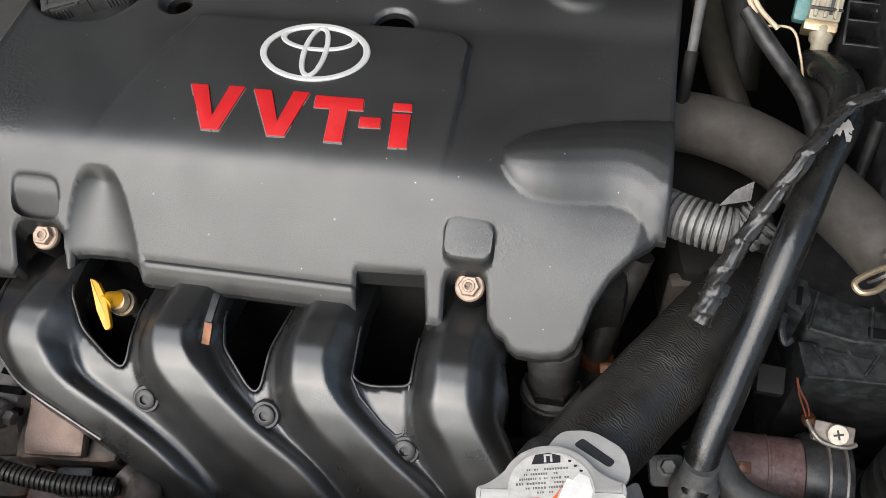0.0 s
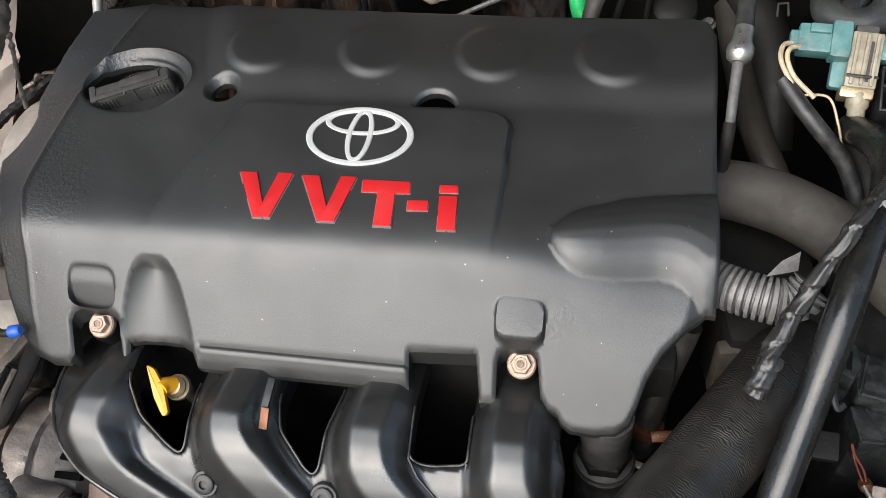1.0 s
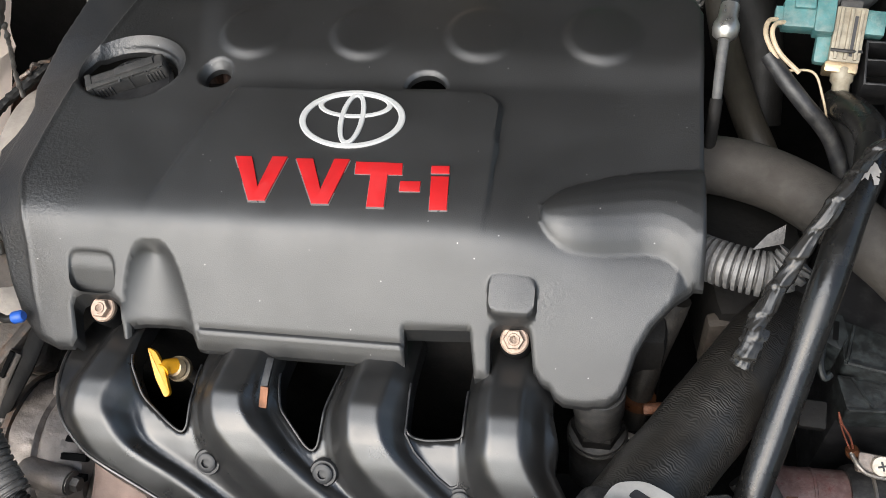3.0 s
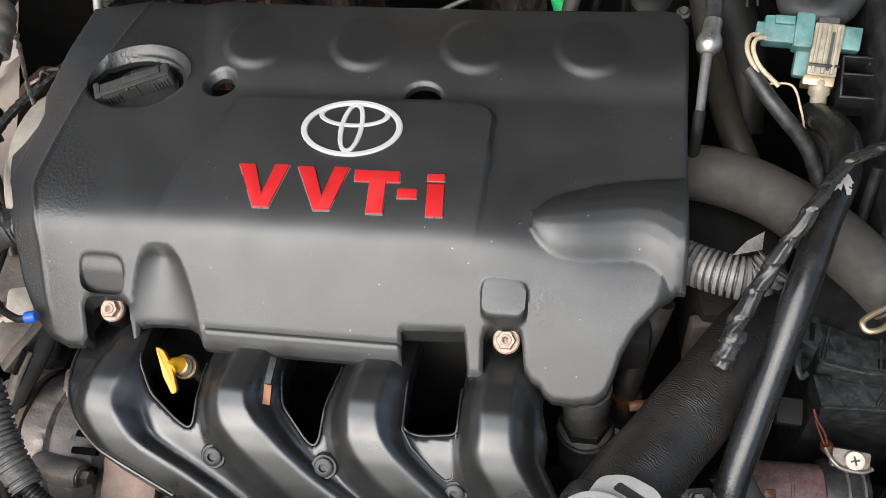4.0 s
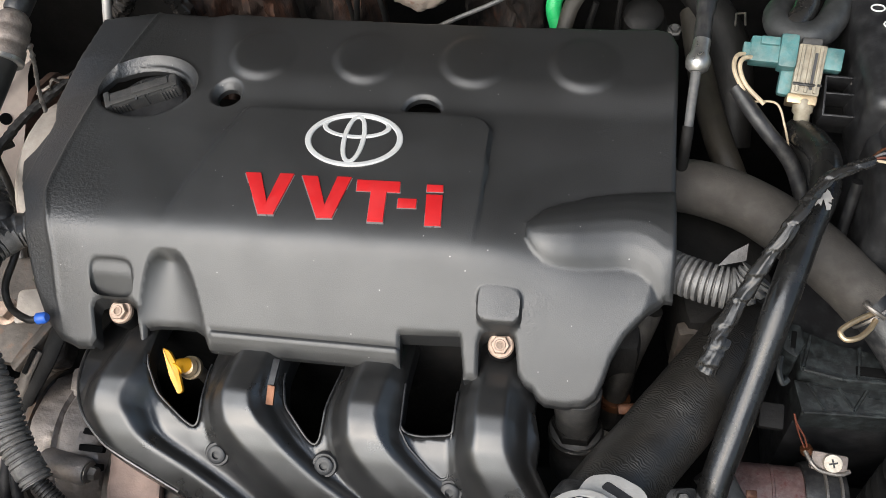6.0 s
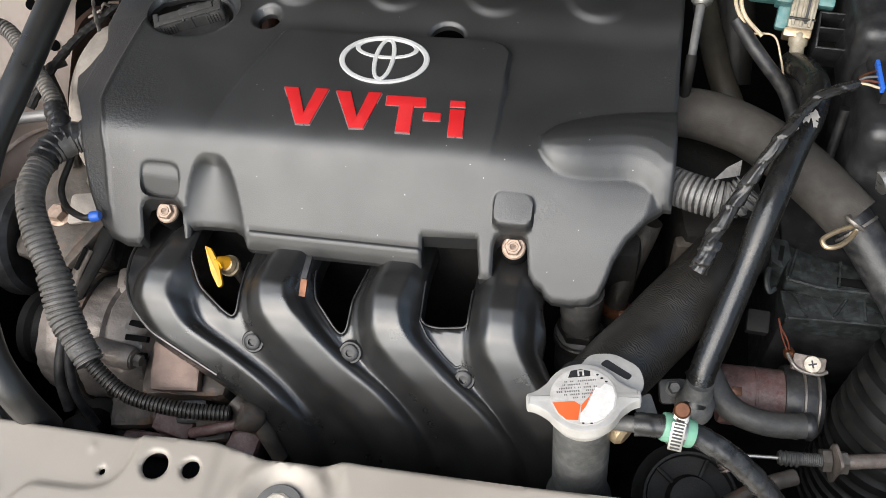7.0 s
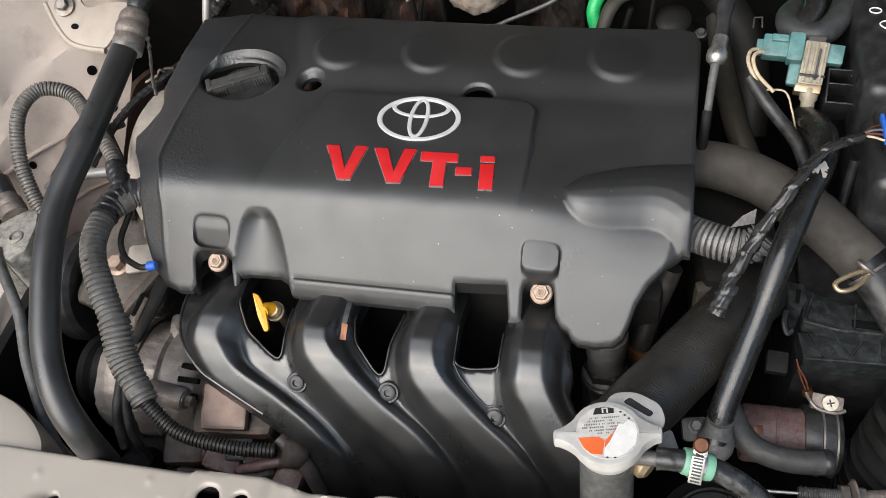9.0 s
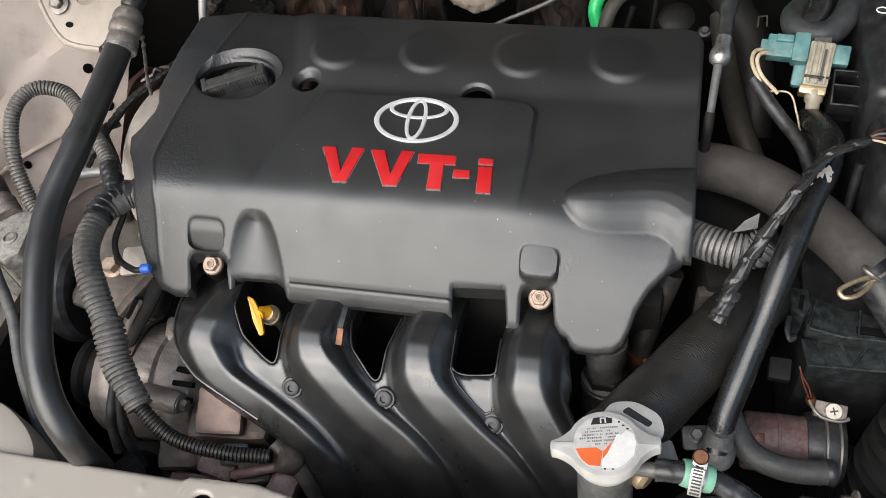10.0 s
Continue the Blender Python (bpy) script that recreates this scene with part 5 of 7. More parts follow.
bh = thing("coolant_hose", (0.31, 0.33, 0.77), "smooth black rubber coolant hose with a scraped patch", "hose")
bh_pts = [(0.336, 0.497, 0.850), (0.343, 0.472, 0.866), (0.346, 0.445, 0.877), (0.341, 0.414, 0.880), (0.330, 0.387, 0.878), (0.315, 0.342, 0.864), (0.303, 0.305, 0.836), (0.290, 0.267, 0.811), (0.282, 0.243, 0.796), (0.280, 0.227, 0.780)]
part("hose", tube(bh_pts, worn(0.0097, 0.0005, 0.03, 1), 26, 10), COOLRUB, bh)
rng = random.Random(7)
HL = spline(bh_pts, 30)
for da, t, sz in ((-0.25, 0.372, 1.0), (0.15, 0.388, 0.8), (-0.55, 0.392, 0.55), (0.35, 0.425, 0.3)):
    # thin flakes bent round the hose
    k = int(t * len(HL))
    ax = (HL[k + 1] - HL[k]).normalized()
    sx = ax.cross(Vector((0, 0, 1))).normalized()
    up = sx.cross(ax)
    bm_f = bmesh.new()
    loop = []
    for a in np.linspace(0, 2 * math.pi, 17)[:-1]:
        r = sz * rng.uniform(0.55, 1.15)
        u, w = 0.0060 * r * math.sin(a), da + 0.50 * r * math.cos(a)
        loop.append(bm_f.verts.new(HL[k] + ax * u + (sx * math.sin(w) + up * math.cos(w)) * 0.0103))
    mid_v = bm_f.verts.new(HL[k] + (sx * math.sin(da) + up * math.cos(da)) * 0.0104)
    for p, q in zip(loop, loop[1:] + loop[:1]):
        bm_f.faces.new((p, q, mid_v))
    bmesh.ops.recalc_face_normals(bm_f, faces=bm_f.faces)
    part("scraped_patch", bm_f, FLAKE, bh, "pale scraped patch")
tee = thing("water_outlet", (0.32, 0.24, 0.70), "black plastic coolant elbow with a grimy hose stub", "pipe elbow")
part("stub", lathe([(0.0125, 0), (0.0135, 0.004), (0.0135, 0.012), (0.011, 0.016), (0.0095, 0.03)], along((0.280, 0.226, 0.768), (0.281, 0.235, 0.792)), 24), NECK, tee)
part("elbow", tube([(0.284, 0.264, 0.770), (0.293, 0.253, 0.764), (0.302, 0.244, 0.758), (0.313, 0.2365, 0.755), (0.330, 0.2325, 0.753), (0.348, 0.233, 0.751), (0.363, 0.2355, 0.750)], lambda s: 0.0092 + 0.0035 * math.exp(-(s / 0.022) ** 2), 24, 10), GREYPLASTIC, tee, "dusty grey plastic elbow")
part("end_cap", lathe([(0.0094, 0), (0.0100, 0.002), (0.0100, 0.005), (0.0085, 0.007)], along((0.360, 0.235, 0.750), (0.380, 0.238, 0.749)), 24), BLACK, tee)
part("flange", prism(rounded([(-0.010, -0.009), (0.010, -0.009), (0.010, 0.009), (-0.010, 0.009)], 0.004), 0, 0.006, pose(0.266, 0.243, 0.762, 20, 0, 10), 0.001), GREYPLASTIC, tee)
part("hex_bolt", hexhead(pose(0.266, 0.243, 0.768, 20, 0, 10), 0.0045, 0.006, 0.006), NECK, tee)

pc = thing("bypass_pipe", (0.34, 0.27, 0.69), "reddish pipe joined by a clamped black hose", "pipe")
part("pipe", lathe([(0.022, 0), (0.0235, 0.003), (0.0235, 0.048), (0.020, 0.052)], along((0.306, 0.271, 0.712), (0.36, 0.272, 0.712)), 32), PINK, pc, "reddish stained pipe")
part("hose", lathe([(0.0265, 0.046), (0.028, 0.050), (0.028, 0.070), (0.026, 0.074)], along((0.306, 0.271, 0.712), (0.36, 0.272, 0.712)), 32), RUBBER, pc)
for dx in (0.058, 0.068):
    part("wire_clip", lathe([(0.0278, dx), (0.0292, dx + 0.0005), (0.0292, dx + 0.002), (0.0278, dx + 0.0025)], along((0.306, 0.271, 0.712), (0.36, 0.272, 0.712)), 32), STEEL, pc)
part("clip_block", rbox((0.024, 0.013, 0.010), pose(0.368, 0.292, 0.738, 25, 0, -6), 0.002), DUSTSTEEL, pc, "dull steel clamp block")
part("clip_screw", lathe([(0.0062, 0.0), (0.0066, 0.0015), (0.0060, 0.0036), (0.002, 0.0042)], pose(0.3695, 0.290, 0.742, 28, 0, -6), 22), PALEHEAD, pc, "pale cross-slotted screw")
for turn in (20, 110):
    part("cross_slot", rbox((0.0060, 0.0012, 0.0006), pose(0.3695, 0.290, 0.742, 28, 0, -6) @ pose(0, 0, 0.0042, 0, 0, turn), 0), INK, pc)
part("block_rim", tube([(0.352, 0.2965, 0.743), (0.356, 0.288, 0.7425), (0.362, 0.284, 0.741), (0.374, 0.283, 0.740), (0.381, 0.286, 0.740)], 0.0016, 8), STEEL, pc)
part("rust_pit", rbox((0.0075, 0.0070, 0.0012), pose(0.3165, 0.2635, 0.7346, 22, 0, 4), 0.0006), COPPER, pc, "rusty square dent")
part("pipe_seam", lathe([(0.0234, 0.024), (0.0240, 0.0245), (0.0240, 0.026), (0.0234, 0.0265)], along((0.306, 0.271, 0.712), (0.36, 0.272, 0.712)), 32), PINK, pc)
part("wire", tube([(0.352, 0.299, 0.742), (0.346, 0.307, 0.752), (0.343, 0.315, 0.758)], 0.0006, 6), ORWIRE, pc)
part("clip_end", lathe([(0.0038, 0), (0.0045, 0.003), (0.0038, 0.006)], along((0.355, 0.297, 0.738), (0.352, 0.300, 0.744)), 16), COPPER, pc)
part("wire", tube([(0.354, 0.299, 0.742), (0.350, 0.303, 0.752), (0.344, 0.308, 0.760), (0.341, 0.313, 0.766)], 0.0007, 6), ORWIRE, pc)

rod = thing("cable_adjuster", (0.39, 0.215, 0.72), "threaded cable adjuster with two lock nuts", "adjuster")
part("cable", tube([(0.318, 0.209, 0.744), (0.345, 0.211, 0.744), (0.36, 0.212, 0.744)], 0.0014, 8), BRIGHT, rod)
part("sleeve", lathe([(0.0045, 0), (0.005, 0.002), (0.005, 0.014), (0.0042, 0.016), (0.0042, 0.03)], along((0.343, 0.211, 0.744), (0.38, 0.214, 0.744)), 18), GREYPLASTIC, rod, "ribbed rubber boot")
for k in range(4):
    part("boot_ring", lathe([(0.0048, 0), (0.0056, 0.0006), (0.0056, 0.0016), (0.0048, 0.0022)], along((0.344 + 0.0034 * k, 0.2111, 0.744), (0.38, 0.214, 0.744)), 16), GREYPLASTIC, rod)
part("thread", corrugated([(0.357, 0.2122, 0.744), (0.365, 0.2128, 0.744), (0.373, 0.2134, 0.744)], 0.0044, 0.0004, 0.0013, 14), NECK, rod)
for a in (0.372, 0.383):
    part("nut", lathe([(0.0085, 0), (0.0085, 0.006)], along((a, 0.2135, 0.744), (a + 0.01, 0.2145, 0.744)), 6), STEEL, rod)
part("plate", prism(rounded([(-0.010, -0.016), (0.010, -0.016), (0.010, 0.014), (-0.010, 0.018)], 0.005), -0.001, 0.001, along((0.3805, 0.213, 0.744), (0.39, 0.2145, 0.744))), DUSTSTEEL, rod)
part("ferrule", lathe([(0.0052, 0), (0.0052, 0.030), (0.0035, 0.033), (0.0035, 0.08)], along((0.389, 0.2145, 0.744), (0.43, 0.2225, 0.744)), 18), DUSTSTEEL, rod)

# ---- air box, intake duct, valve on the right ----
ab = thing("air_box", (0.43, 0.43, 0.66), "ribbed black plastic air filter box", "air box")
part("lower_case", rbox((0.16, 0.13, 0.14), pose(0.425, 0.385, 0.690), 0.008), BLACK, ab)
part("lid_flange", prism(rounded([(0.346, 0.376), (0.372, 0.366), (0.404, 0.360), (0.47, 0.356), (0.47, 0.337), (0.372, 0.337), (0.345, 0.342)], 0.003), 0.750, 0.774, Matrix(), 0.0018), BOXDUST, ab)
part("lid_step", prism(rounded([(0.343, 0.341), (0.372, 0.339), (0.47, 0.339), (0.47, 0.319), (0.372, 0.317), (0.347, 0.316)], 0.002), 0.740, 0.763, Matrix(), 0.0015), BOXDUST, ab)
part("side_wall", box_between((0.350, 0.322, 0.62), (0.47, 0.40, 0.742), 0.003), BLACK, ab)
part("corner_lug", prism(rounded([(0.333, 0.379), (0.347, 0.377), (0.349, 0.362), (0.343, 0.350), (0.334, 0.356)], 0.002), 0.748, 0.778, Matrix(), 0.0015), BOXDUST, ab)
part("lug_slot", rbox((0.0035, 0.014, 0.002), pose(0.3415, 0.3645, 0.7775, 0, 0, -8), 0.0004), SHADEBLACK, ab)
part("hook", tube([(0.333, 0.352, 0.774), (0.3315, 0.342, 0.772), (0.334, 0.335, 0.768), (0.338, 0.338, 0.768)], 0.0024, 8), BOXDUST, ab)
for p, q, r in (((0.354, 0.371, 0.7745), (0.347, 0.345, 0.7745), 0.0014), ((0.347, 0.343, 0.7760), (0.372, 0.338, 0.7755), 0.0015), ((0.372, 0.338, 0.7755), (0.466, 0.338, 0.7755), 0.0015),
                ((0.352, 0.339, 0.7635), (0.362, 0.319, 0.7635), 0.0012), ((0.372, 0.339, 0.7635), (0.381, 0.320, 0.7635), 0.0012), ((0.381, 0.320, 0.7635), (0.392, 0.338, 0.7635), 0.0012),
                ((0.404, 0.339, 0.7635), (0.404, 0.320, 0.7635), 0.0012), ((0.348, 0.317, 0.7625), (0.372, 0.318, 0.7625), 0.0014), ((0.372, 0.318, 0.7625), (0.466, 0.320, 0.7625), 0.0014),
                ((0.386, 0.364, 0.7745), (0.383, 0.340, 0.7745), 0.0012)):
    part("web", tube([p, q], r, 6, 2), BOXDUST, ab)
part("recess", rbox((0.026, 0.007, 0.003), pose(0.395, 0.3455, 0.7738, 0, 0, -2), 0.0008), SHADEBLACK, ab)
part("latch", rbox((0.017, 0.018, 0.012), pose(0.329, 0.318, 0.748, 18, 0, -3), 0.002), DARK, ab)
part("upper_case", rbox((0.15, 0.20, 0.16), pose(0.452, 0.500, 0.800), 0.016, 4), BLACK, ab)
part("panel_rib", tube([(0.374, 0.452, 0.85), (0.372, 0.440, 0.82), (0.368, 0.425, 0.80)], 0.004, 10), BLACK, ab)
part("panel_rib", tube([(0.392, 0.452, 0.86), (0.396, 0.430, 0.83), (0.394, 0.412, 0.80)], 0.004, 10), BLACK, ab)
fr = thing("fuse_box", (0.44, 0.54, 0.84), "black plastic box lid with white paint marks", "box")
part("lid", rbox((0.15, 0.17, 0.075), pose(0.444, 0.560, 0.868, 0, 0, 2), 0.014, 4), BLACK, fr)
part("lid_step", rbox((0.13, 0.05, 0.05), pose(0.447, 0.470, 0.865, 0, 0, 2), 0.012, 3), BLACK, fr)
part("paint_mark", sweep([Vector((0.384 + 0.0045 * math.cos(a), 0.566 + 0.0035 * math.sin(a), 0.9062)) for a in np.linspace(0, 6.28, 20)], 0.0006, 6), CHALKMARK, fr, "white paint mark")
part("paint_mark", tube([(0.399, 0.553, 0.9062), (0.390, 0.553, 0.9062), (0.386, 0.549, 0.9062), (0.390, 0.544, 0.9062), (0.396, 0.546, 0.9062), (0.399, 0.541, 0.9062)], 0.0006, 6), CHALKMARK, fr, "white paint mark")

du = thing("intake_duct", (0.43, 0.28, 0.60), "large black corrugated rubber intake duct", "intake duct")
part("bellows", corrugated([(0.512, 0.350, 0.820), (0.479, 0.312, 0.795), (0.454, 0.283, 0.765), (0.438, 0.262, 0.730), (0.432, 0.25, 0.69), (0.430, 0.24, 0.62)], 0.045, 0.0032, 0.0125, 44), DUCT, du)
part("clamp", lathe([(0.010, 0), (0.010, 0.030), (0.008, 0.034)], along((0.398, 0.398, 0.832), (0.425, 0.412, 0.838)), 20), BRIGHT, du, "bright clamp screw")

vv = thing("vacuum_valve", (0.335, 0.52, 0.85), "cream vacuum valve with a teal plug and amber base", "valve")
VM = pose(0.3395, 0.527, 0.8795, 35, 0, -8)
part("body", rbox((0.0190, 0.036, 0.018), VM, 0.0015), CREAM, vv)
for k in (-1, 0, 1):
    part("body_rib", rbox((0.0022, 0.033, 0.0030), VM @ pose(0.0060 * k, 0, 0.0095), 0.0006), CREAM, vv)
part("body_slot", rbox((0.0020, 0.026, 0.0010), VM @ pose(0.0031, -0.001, 0.0091), 0), INK, vv)
part("body_cap", rbox((0.0140, 0.006, 0.012), VM @ pose(-0.001, 0.0200, 0.001), 0.0015), DUSTBLK, vv)
part("bracket", rbox((0.013, 0.016, 0.014), VM @ pose(0.0150, 0.010, -0.001), 0.0015), TEAL, vv)
part("side_plate", rbox((0.010, 0.026, 0.010), VM @ pose(-0.0135, -0.006, -0.001), 0.003), TEAL, vv)
part("plug", merge(rbox((0.030, 0.019, 0.014), pose(0.3135, 0.537, 0.888, 30, 0, -6), 0.002), rbox((0.013, 0.025, 0.016), pose(0.3245, 0.5355, 0.889, 30, 0, -6), 0.003)), TEAL, vv, "teal wiring plug")
part("plug_tab", rbox((0.013, 0.006, 0.006), pose(0.3115, 0.5385, 0.897, 30, 0, -6), 0.001), TEAL, vv)
part("plug_tail", rbox((0.008, 0.012, 0.009), pose(0.2975, 0.5365, 0.8885, 30, 0, -6), 0.001), TEAL, vv)
part("base", rbox((0.0205, 0.007, 0.017), VM @ pose(-0.0008, -0.0210, -0.001), 0.0015), BRASS, vv, "amber base")
part("base_clip", tube([(0.3285, 0.514, 0.881), (0.337, 0.5105, 0.883), (0.3475, 0.513, 0.880)], 0.0011, 6), DUSTBLK, vv)
part("nozzle", lathe([(0.006, 0), (0.0072, 0.002), (0.0072, 0.010), (0.0055, 0.012), (0.0055, 0.024)], along((0.338, 0.511, 0.870), (0.338, 0.497, 0.856)), 18), CREAM, vv)
SK = pose(0.3635, 0.517, 0.858, 24, 0, -4)
for dx, dy, w, d in ((-0.0115, 0, 0.0016, 0.030), (0.0115, 0, 0.0016, 0.030), (0, 0.0145, 0.0246, 0.0016), (0, -0.0145, 0.0246, 0.0016), (0, 0.002, 0.0216, 0.0014)):
    part("socket_wall", rbox((w, d, 0.034), SK @ pose(dx, dy, 0), 0.0005), BLACK, vv, "empty black socket")
part("socket_floor", rbox((0.022, 0.028, 0.004), SK @ pose(0, 0, -0.010), 0), SHADEBLACK, vv)
part("socket_pin", tube([SK @ Vector((0.006, 0.012, 0.012)), SK @ Vector((0.020, 0.016, 0.012))], 0.0010, 6), STEEL, vv)
for k, (dx, dy) in enumerate(((0, 0), (0.004, -0.003))):
    part("wire", tube([(0.297 + dx, 0.534 + dy, 0.889), (0.289 + dx, 0.528 + dy, 0.892), (0.287 + dx, 0.517, 0.890), (0.292 + dx, 0.507, 0.884), (0.301 + 2 * dx, 0.497, 0.876)], 0.0016, 8), WIRE, vv, "cream wire")
part("sleeve", tube([(0.290, 0.509, 0.880), (0.300, 0.495, 0.873), (0.312, 0.482, 0.865), (0.332, 0.470, 0.845), (0.345, 0.455, 0.82)], 0.0056, 14), RUBBER, vv, "black wire sleeve")
part("thin_wire", tube([(0.300, 0.498, 0.877), (0.318, 0.500, 0.874), (0.325, 0.488, 0.864), (0.330, 0.480, 0.85)], 0.0008, 6), WIRE, vv)

st = thing("dipstick_tube", (0.262, 0.54, 0.80), "black sleeved rod with a steel ferrule", "rod")
part("sleeve", tube([(0.275, 0.630, 0.932), (0.2705, 0.598, 0.918), (0.266, 0.562, 0.905), (0.264, 0.536, 0.8955)], lambda s: 0.0072 - 0.0012 * (s > 0.075), 16), RUBBER, st)
part("ferrule", lathe([(0.0062, 0), (0.0066, 0.010), (0.0085, 0.014), (0.0088, 0.018), (0.0080, 0.022), (0.0045, 0.025)], along((0.2645, 0.5385, 0.8965), (0.2605, 0.512, 0.8845)), 24), BRIGHT, st, "bright steel ferrule")
part("tip", tube([(0.2612, 0.516, 0.886), (0.2595, 0.497, 0.876), (0.2582, 0.479, 0.866)], lambda s: 0.0037 - 0.012 * s, 12), NECK, st)
part("lower_sleeve", tube([(0.2583, 0.481, 0.867), (0.2575, 0.473, 0.858), (0.257, 0.467, 0.835)], 0.0042, 10), DARK, st)

# hoses in the shadow behind
for pts, r in (([(0.238, 0.76, 0.845), (0.249, 0.722, 0.840), (0.263, 0.688, 0.835), (0.281, 0.658, 0.828), (0.296, 0.630, 0.818), (0.303, 0.598, 0.80), (0.306, 0.56, 0.76)], 0.0165),
               ([(0.336, 0.50, 0.845), (0.352, 0.480, 0.82), (0.352, 0.45, 0.78), (0.34, 0.42, 0.70)], 0.010)):
    solo("heater_hose", tube(pts, r, 18), SHADEHOSE, "dark matt rubber heater hose in shadow", "hose", "heater hoses")
solo("heater_hose", tube([(0.268, 0.66, 0.82), (0.275, 0.615, 0.805), (0.281, 0.578, 0.800), (0.290, 0.535, 0.797), (0.303, 0.503, 0.785), (0.325, 0.48, 0.74)], 0.0112, 18), OLIVE, "faded olive heater hose in shadow", "hose", "heater hoses")
gr = thing("green_hose", (0.25, 0.64, 0.80), "bright green rubber hose behind the engine", "hose")
part("hose", tube([(0.163, 0.600, 0.800), (0.157, 0.615, 0.826), (0.150, 0.630, 0.850), (0.164, 0.643, 0.870), (0.195, 0.656, 0.876), (0.246, 0.660, 0.876), (0.302, 0.649, 0.876), (0.350, 0.638, 0.876), (0.392, 0.650, 0.872)], 0.0068, 18, 10), GREEN, gr)
part("end_ferrule", lathe([(0.009, 0), (0.010, 0.003), (0.010, 0.015), (0.008, 0.018)], along((0.386, 0.648, 0.873), (0.41, 0.655, 0.870)), 20), STEEL, gr)
solo("vacuum_hose", tube([(0.312, 0.660, 0.905), (0.3185, 0.634, 0.902), (0.328, 0.611, 0.900), (0.336, 0.597, 0.899), (0.340, 0.586, 0.898), (0.337, 0.573, 0.896), (0.330, 0.560, 0.893), (0.330, 0.548, 0.880)], 0.0088, 18, 10), TAPE, "glossy black rubber hose with faint print", "hose")
solo("vacuum_hose", tube([(0.330, 0.600, 0.880), (0.321, 0.580, 0.886), (0.322, 0.563, 0.889), (0.333, 0.553, 0.890), (0.348, 0.557, 0.890), (0.360, 0.576, 0.891), (0.368, 0.604, 0.893), (0.373, 0.650, 0.900)], 0.0108, 20, 10), GREYHOSE, "dusty grey rubber hose bent into a loop", "hose")
solo("wire_bracket", sweep([Vector(p) for p in ((0.297, 0.609, 0.85), (0.298, 0.621, 0.852), (0.305, 0.622, 0.852), (0.305, 0.610, 0.85))], 0.0009, 6), STEEL, "small bent steel wire bracket", "bracket")
solo("hose_guard", tube([(0.156, 0.600, 0.822), (0.160, 0.612, 0.840), (0.167, 0.627, 0.856), (0.182, 0.639, 0.863), (0.205, 0.647, 0.865), (0.237, 0.650, 0.866)], worn(0.0070, 0.0016, 0.012, 4), 12, 8, 0.6), OLIVE, "dusty dark guard under the green hose", "guard")
pump = thing("pump_housing", (0.226, 0.655, 0.76), "black pump housing behind, darkened for the shadow there", "pump")
PM = pose(0.226, 0.658, 0.800, 18, 0, 0)
# pump takes the shadow-darkened hose colour
part("body", lathe([(0.019, -0.03), (0.020, 0.0), (0.022, 0.003), (0.022, 0.007), (0.0185, 0.010), (0.0175, 0.026), (0.013, 0.030), (0.004, 0.031)], PM, 32), SHADEHOSE, pump)
part("ear", rbox((0.020, 0.012, 0.008), PM @ pose(0.024, -0.004, 0.004), 0.003), SHADEHOSE, pump)
part("ear_bolt", hexhead(PM @ pose(0.028, -0.004, 0.008), 0.004, 0.004, 0.006), NECK, pump)
part("stay", tube([(0.176, 0.63, 0.80), (0.180, 0.634, 0.825), (0.185, 0.640, 0.845)], 0.0030, 8), SHADEHOSE, pump)
part("stay", tube([(0.203, 0.64, 0.79), (0.204, 0.643, 0.82), (0.206, 0.648, 0.85)], 0.0022, 8), SHADEHOSE, pump)

# pipe and hose below the right end of the cover
pu = thing("throttle_pipe", (0.195, 0.30, 0.66), "dusty black pipe stub under the cover edge", "pipe")
part("pipe", lathe([(0.019, -0.075), (0.019, -0.022), (0.0155, -0.020), (0.0155, 0.002), (0.0165, 0.004), (0.0165, 0.030)], pose(0.194, 0.302, 0.757, -6), 30), DUSTBLK, pu)
part("hex_collar", lathe([(0.0165, -0.0215), (0.0180, -0.020), (0.0180, -0.012), (0.0165, -0.0105)], pose(0.194, 0.302, 0.757, -6), 6), DARK, pu)
part("band", lathe([(0.0195, -0.034), (0.0205, -0.033), (0.0205, -0.026), (0.0195, -0.025)], pose(0.194, 0.302, 0.757, -6), 30), HOSE, pu)
part("hose", tube([(0.240, 0.367, 0.800), (0.236, 0.360, 0.785), (0.227, 0.345, 0.758), (0.221, 0.331, 0.735), (0.217, 0.322, 0.705)], 0.0095, 16), HOSE, pu)
part("clip", merge(lathe([(0.0105, 0), (0.0125, 0.001), (0.0125, 0.007), (0.0105, 0.008)], along((0.2205, 0.330, 0.733), (0.2185, 0.325, 0.72)), 24), rbox((0.016, 0.008, 0.010), pose(0.231, 0.320, 0.732, 20, 0, 10), 0.002)), COPPER, pu, "rusty hose clip")
part("clip_tail", rbox((0.014, 0.005, 0.002), pose(0.216, 0.300, 0.728, 0, 0, -20), 0.0008), STEEL, pu)
sd = thing("side_casting", (0.292, 0.425, 0.685), "grimy cylinder head casting, darkened for shade", "casting")
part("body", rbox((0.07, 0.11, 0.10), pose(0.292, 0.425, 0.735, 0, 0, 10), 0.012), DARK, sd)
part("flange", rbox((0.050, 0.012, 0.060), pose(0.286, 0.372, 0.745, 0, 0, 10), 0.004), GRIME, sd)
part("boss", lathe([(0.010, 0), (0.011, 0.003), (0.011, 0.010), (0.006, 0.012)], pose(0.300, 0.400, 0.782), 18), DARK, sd)

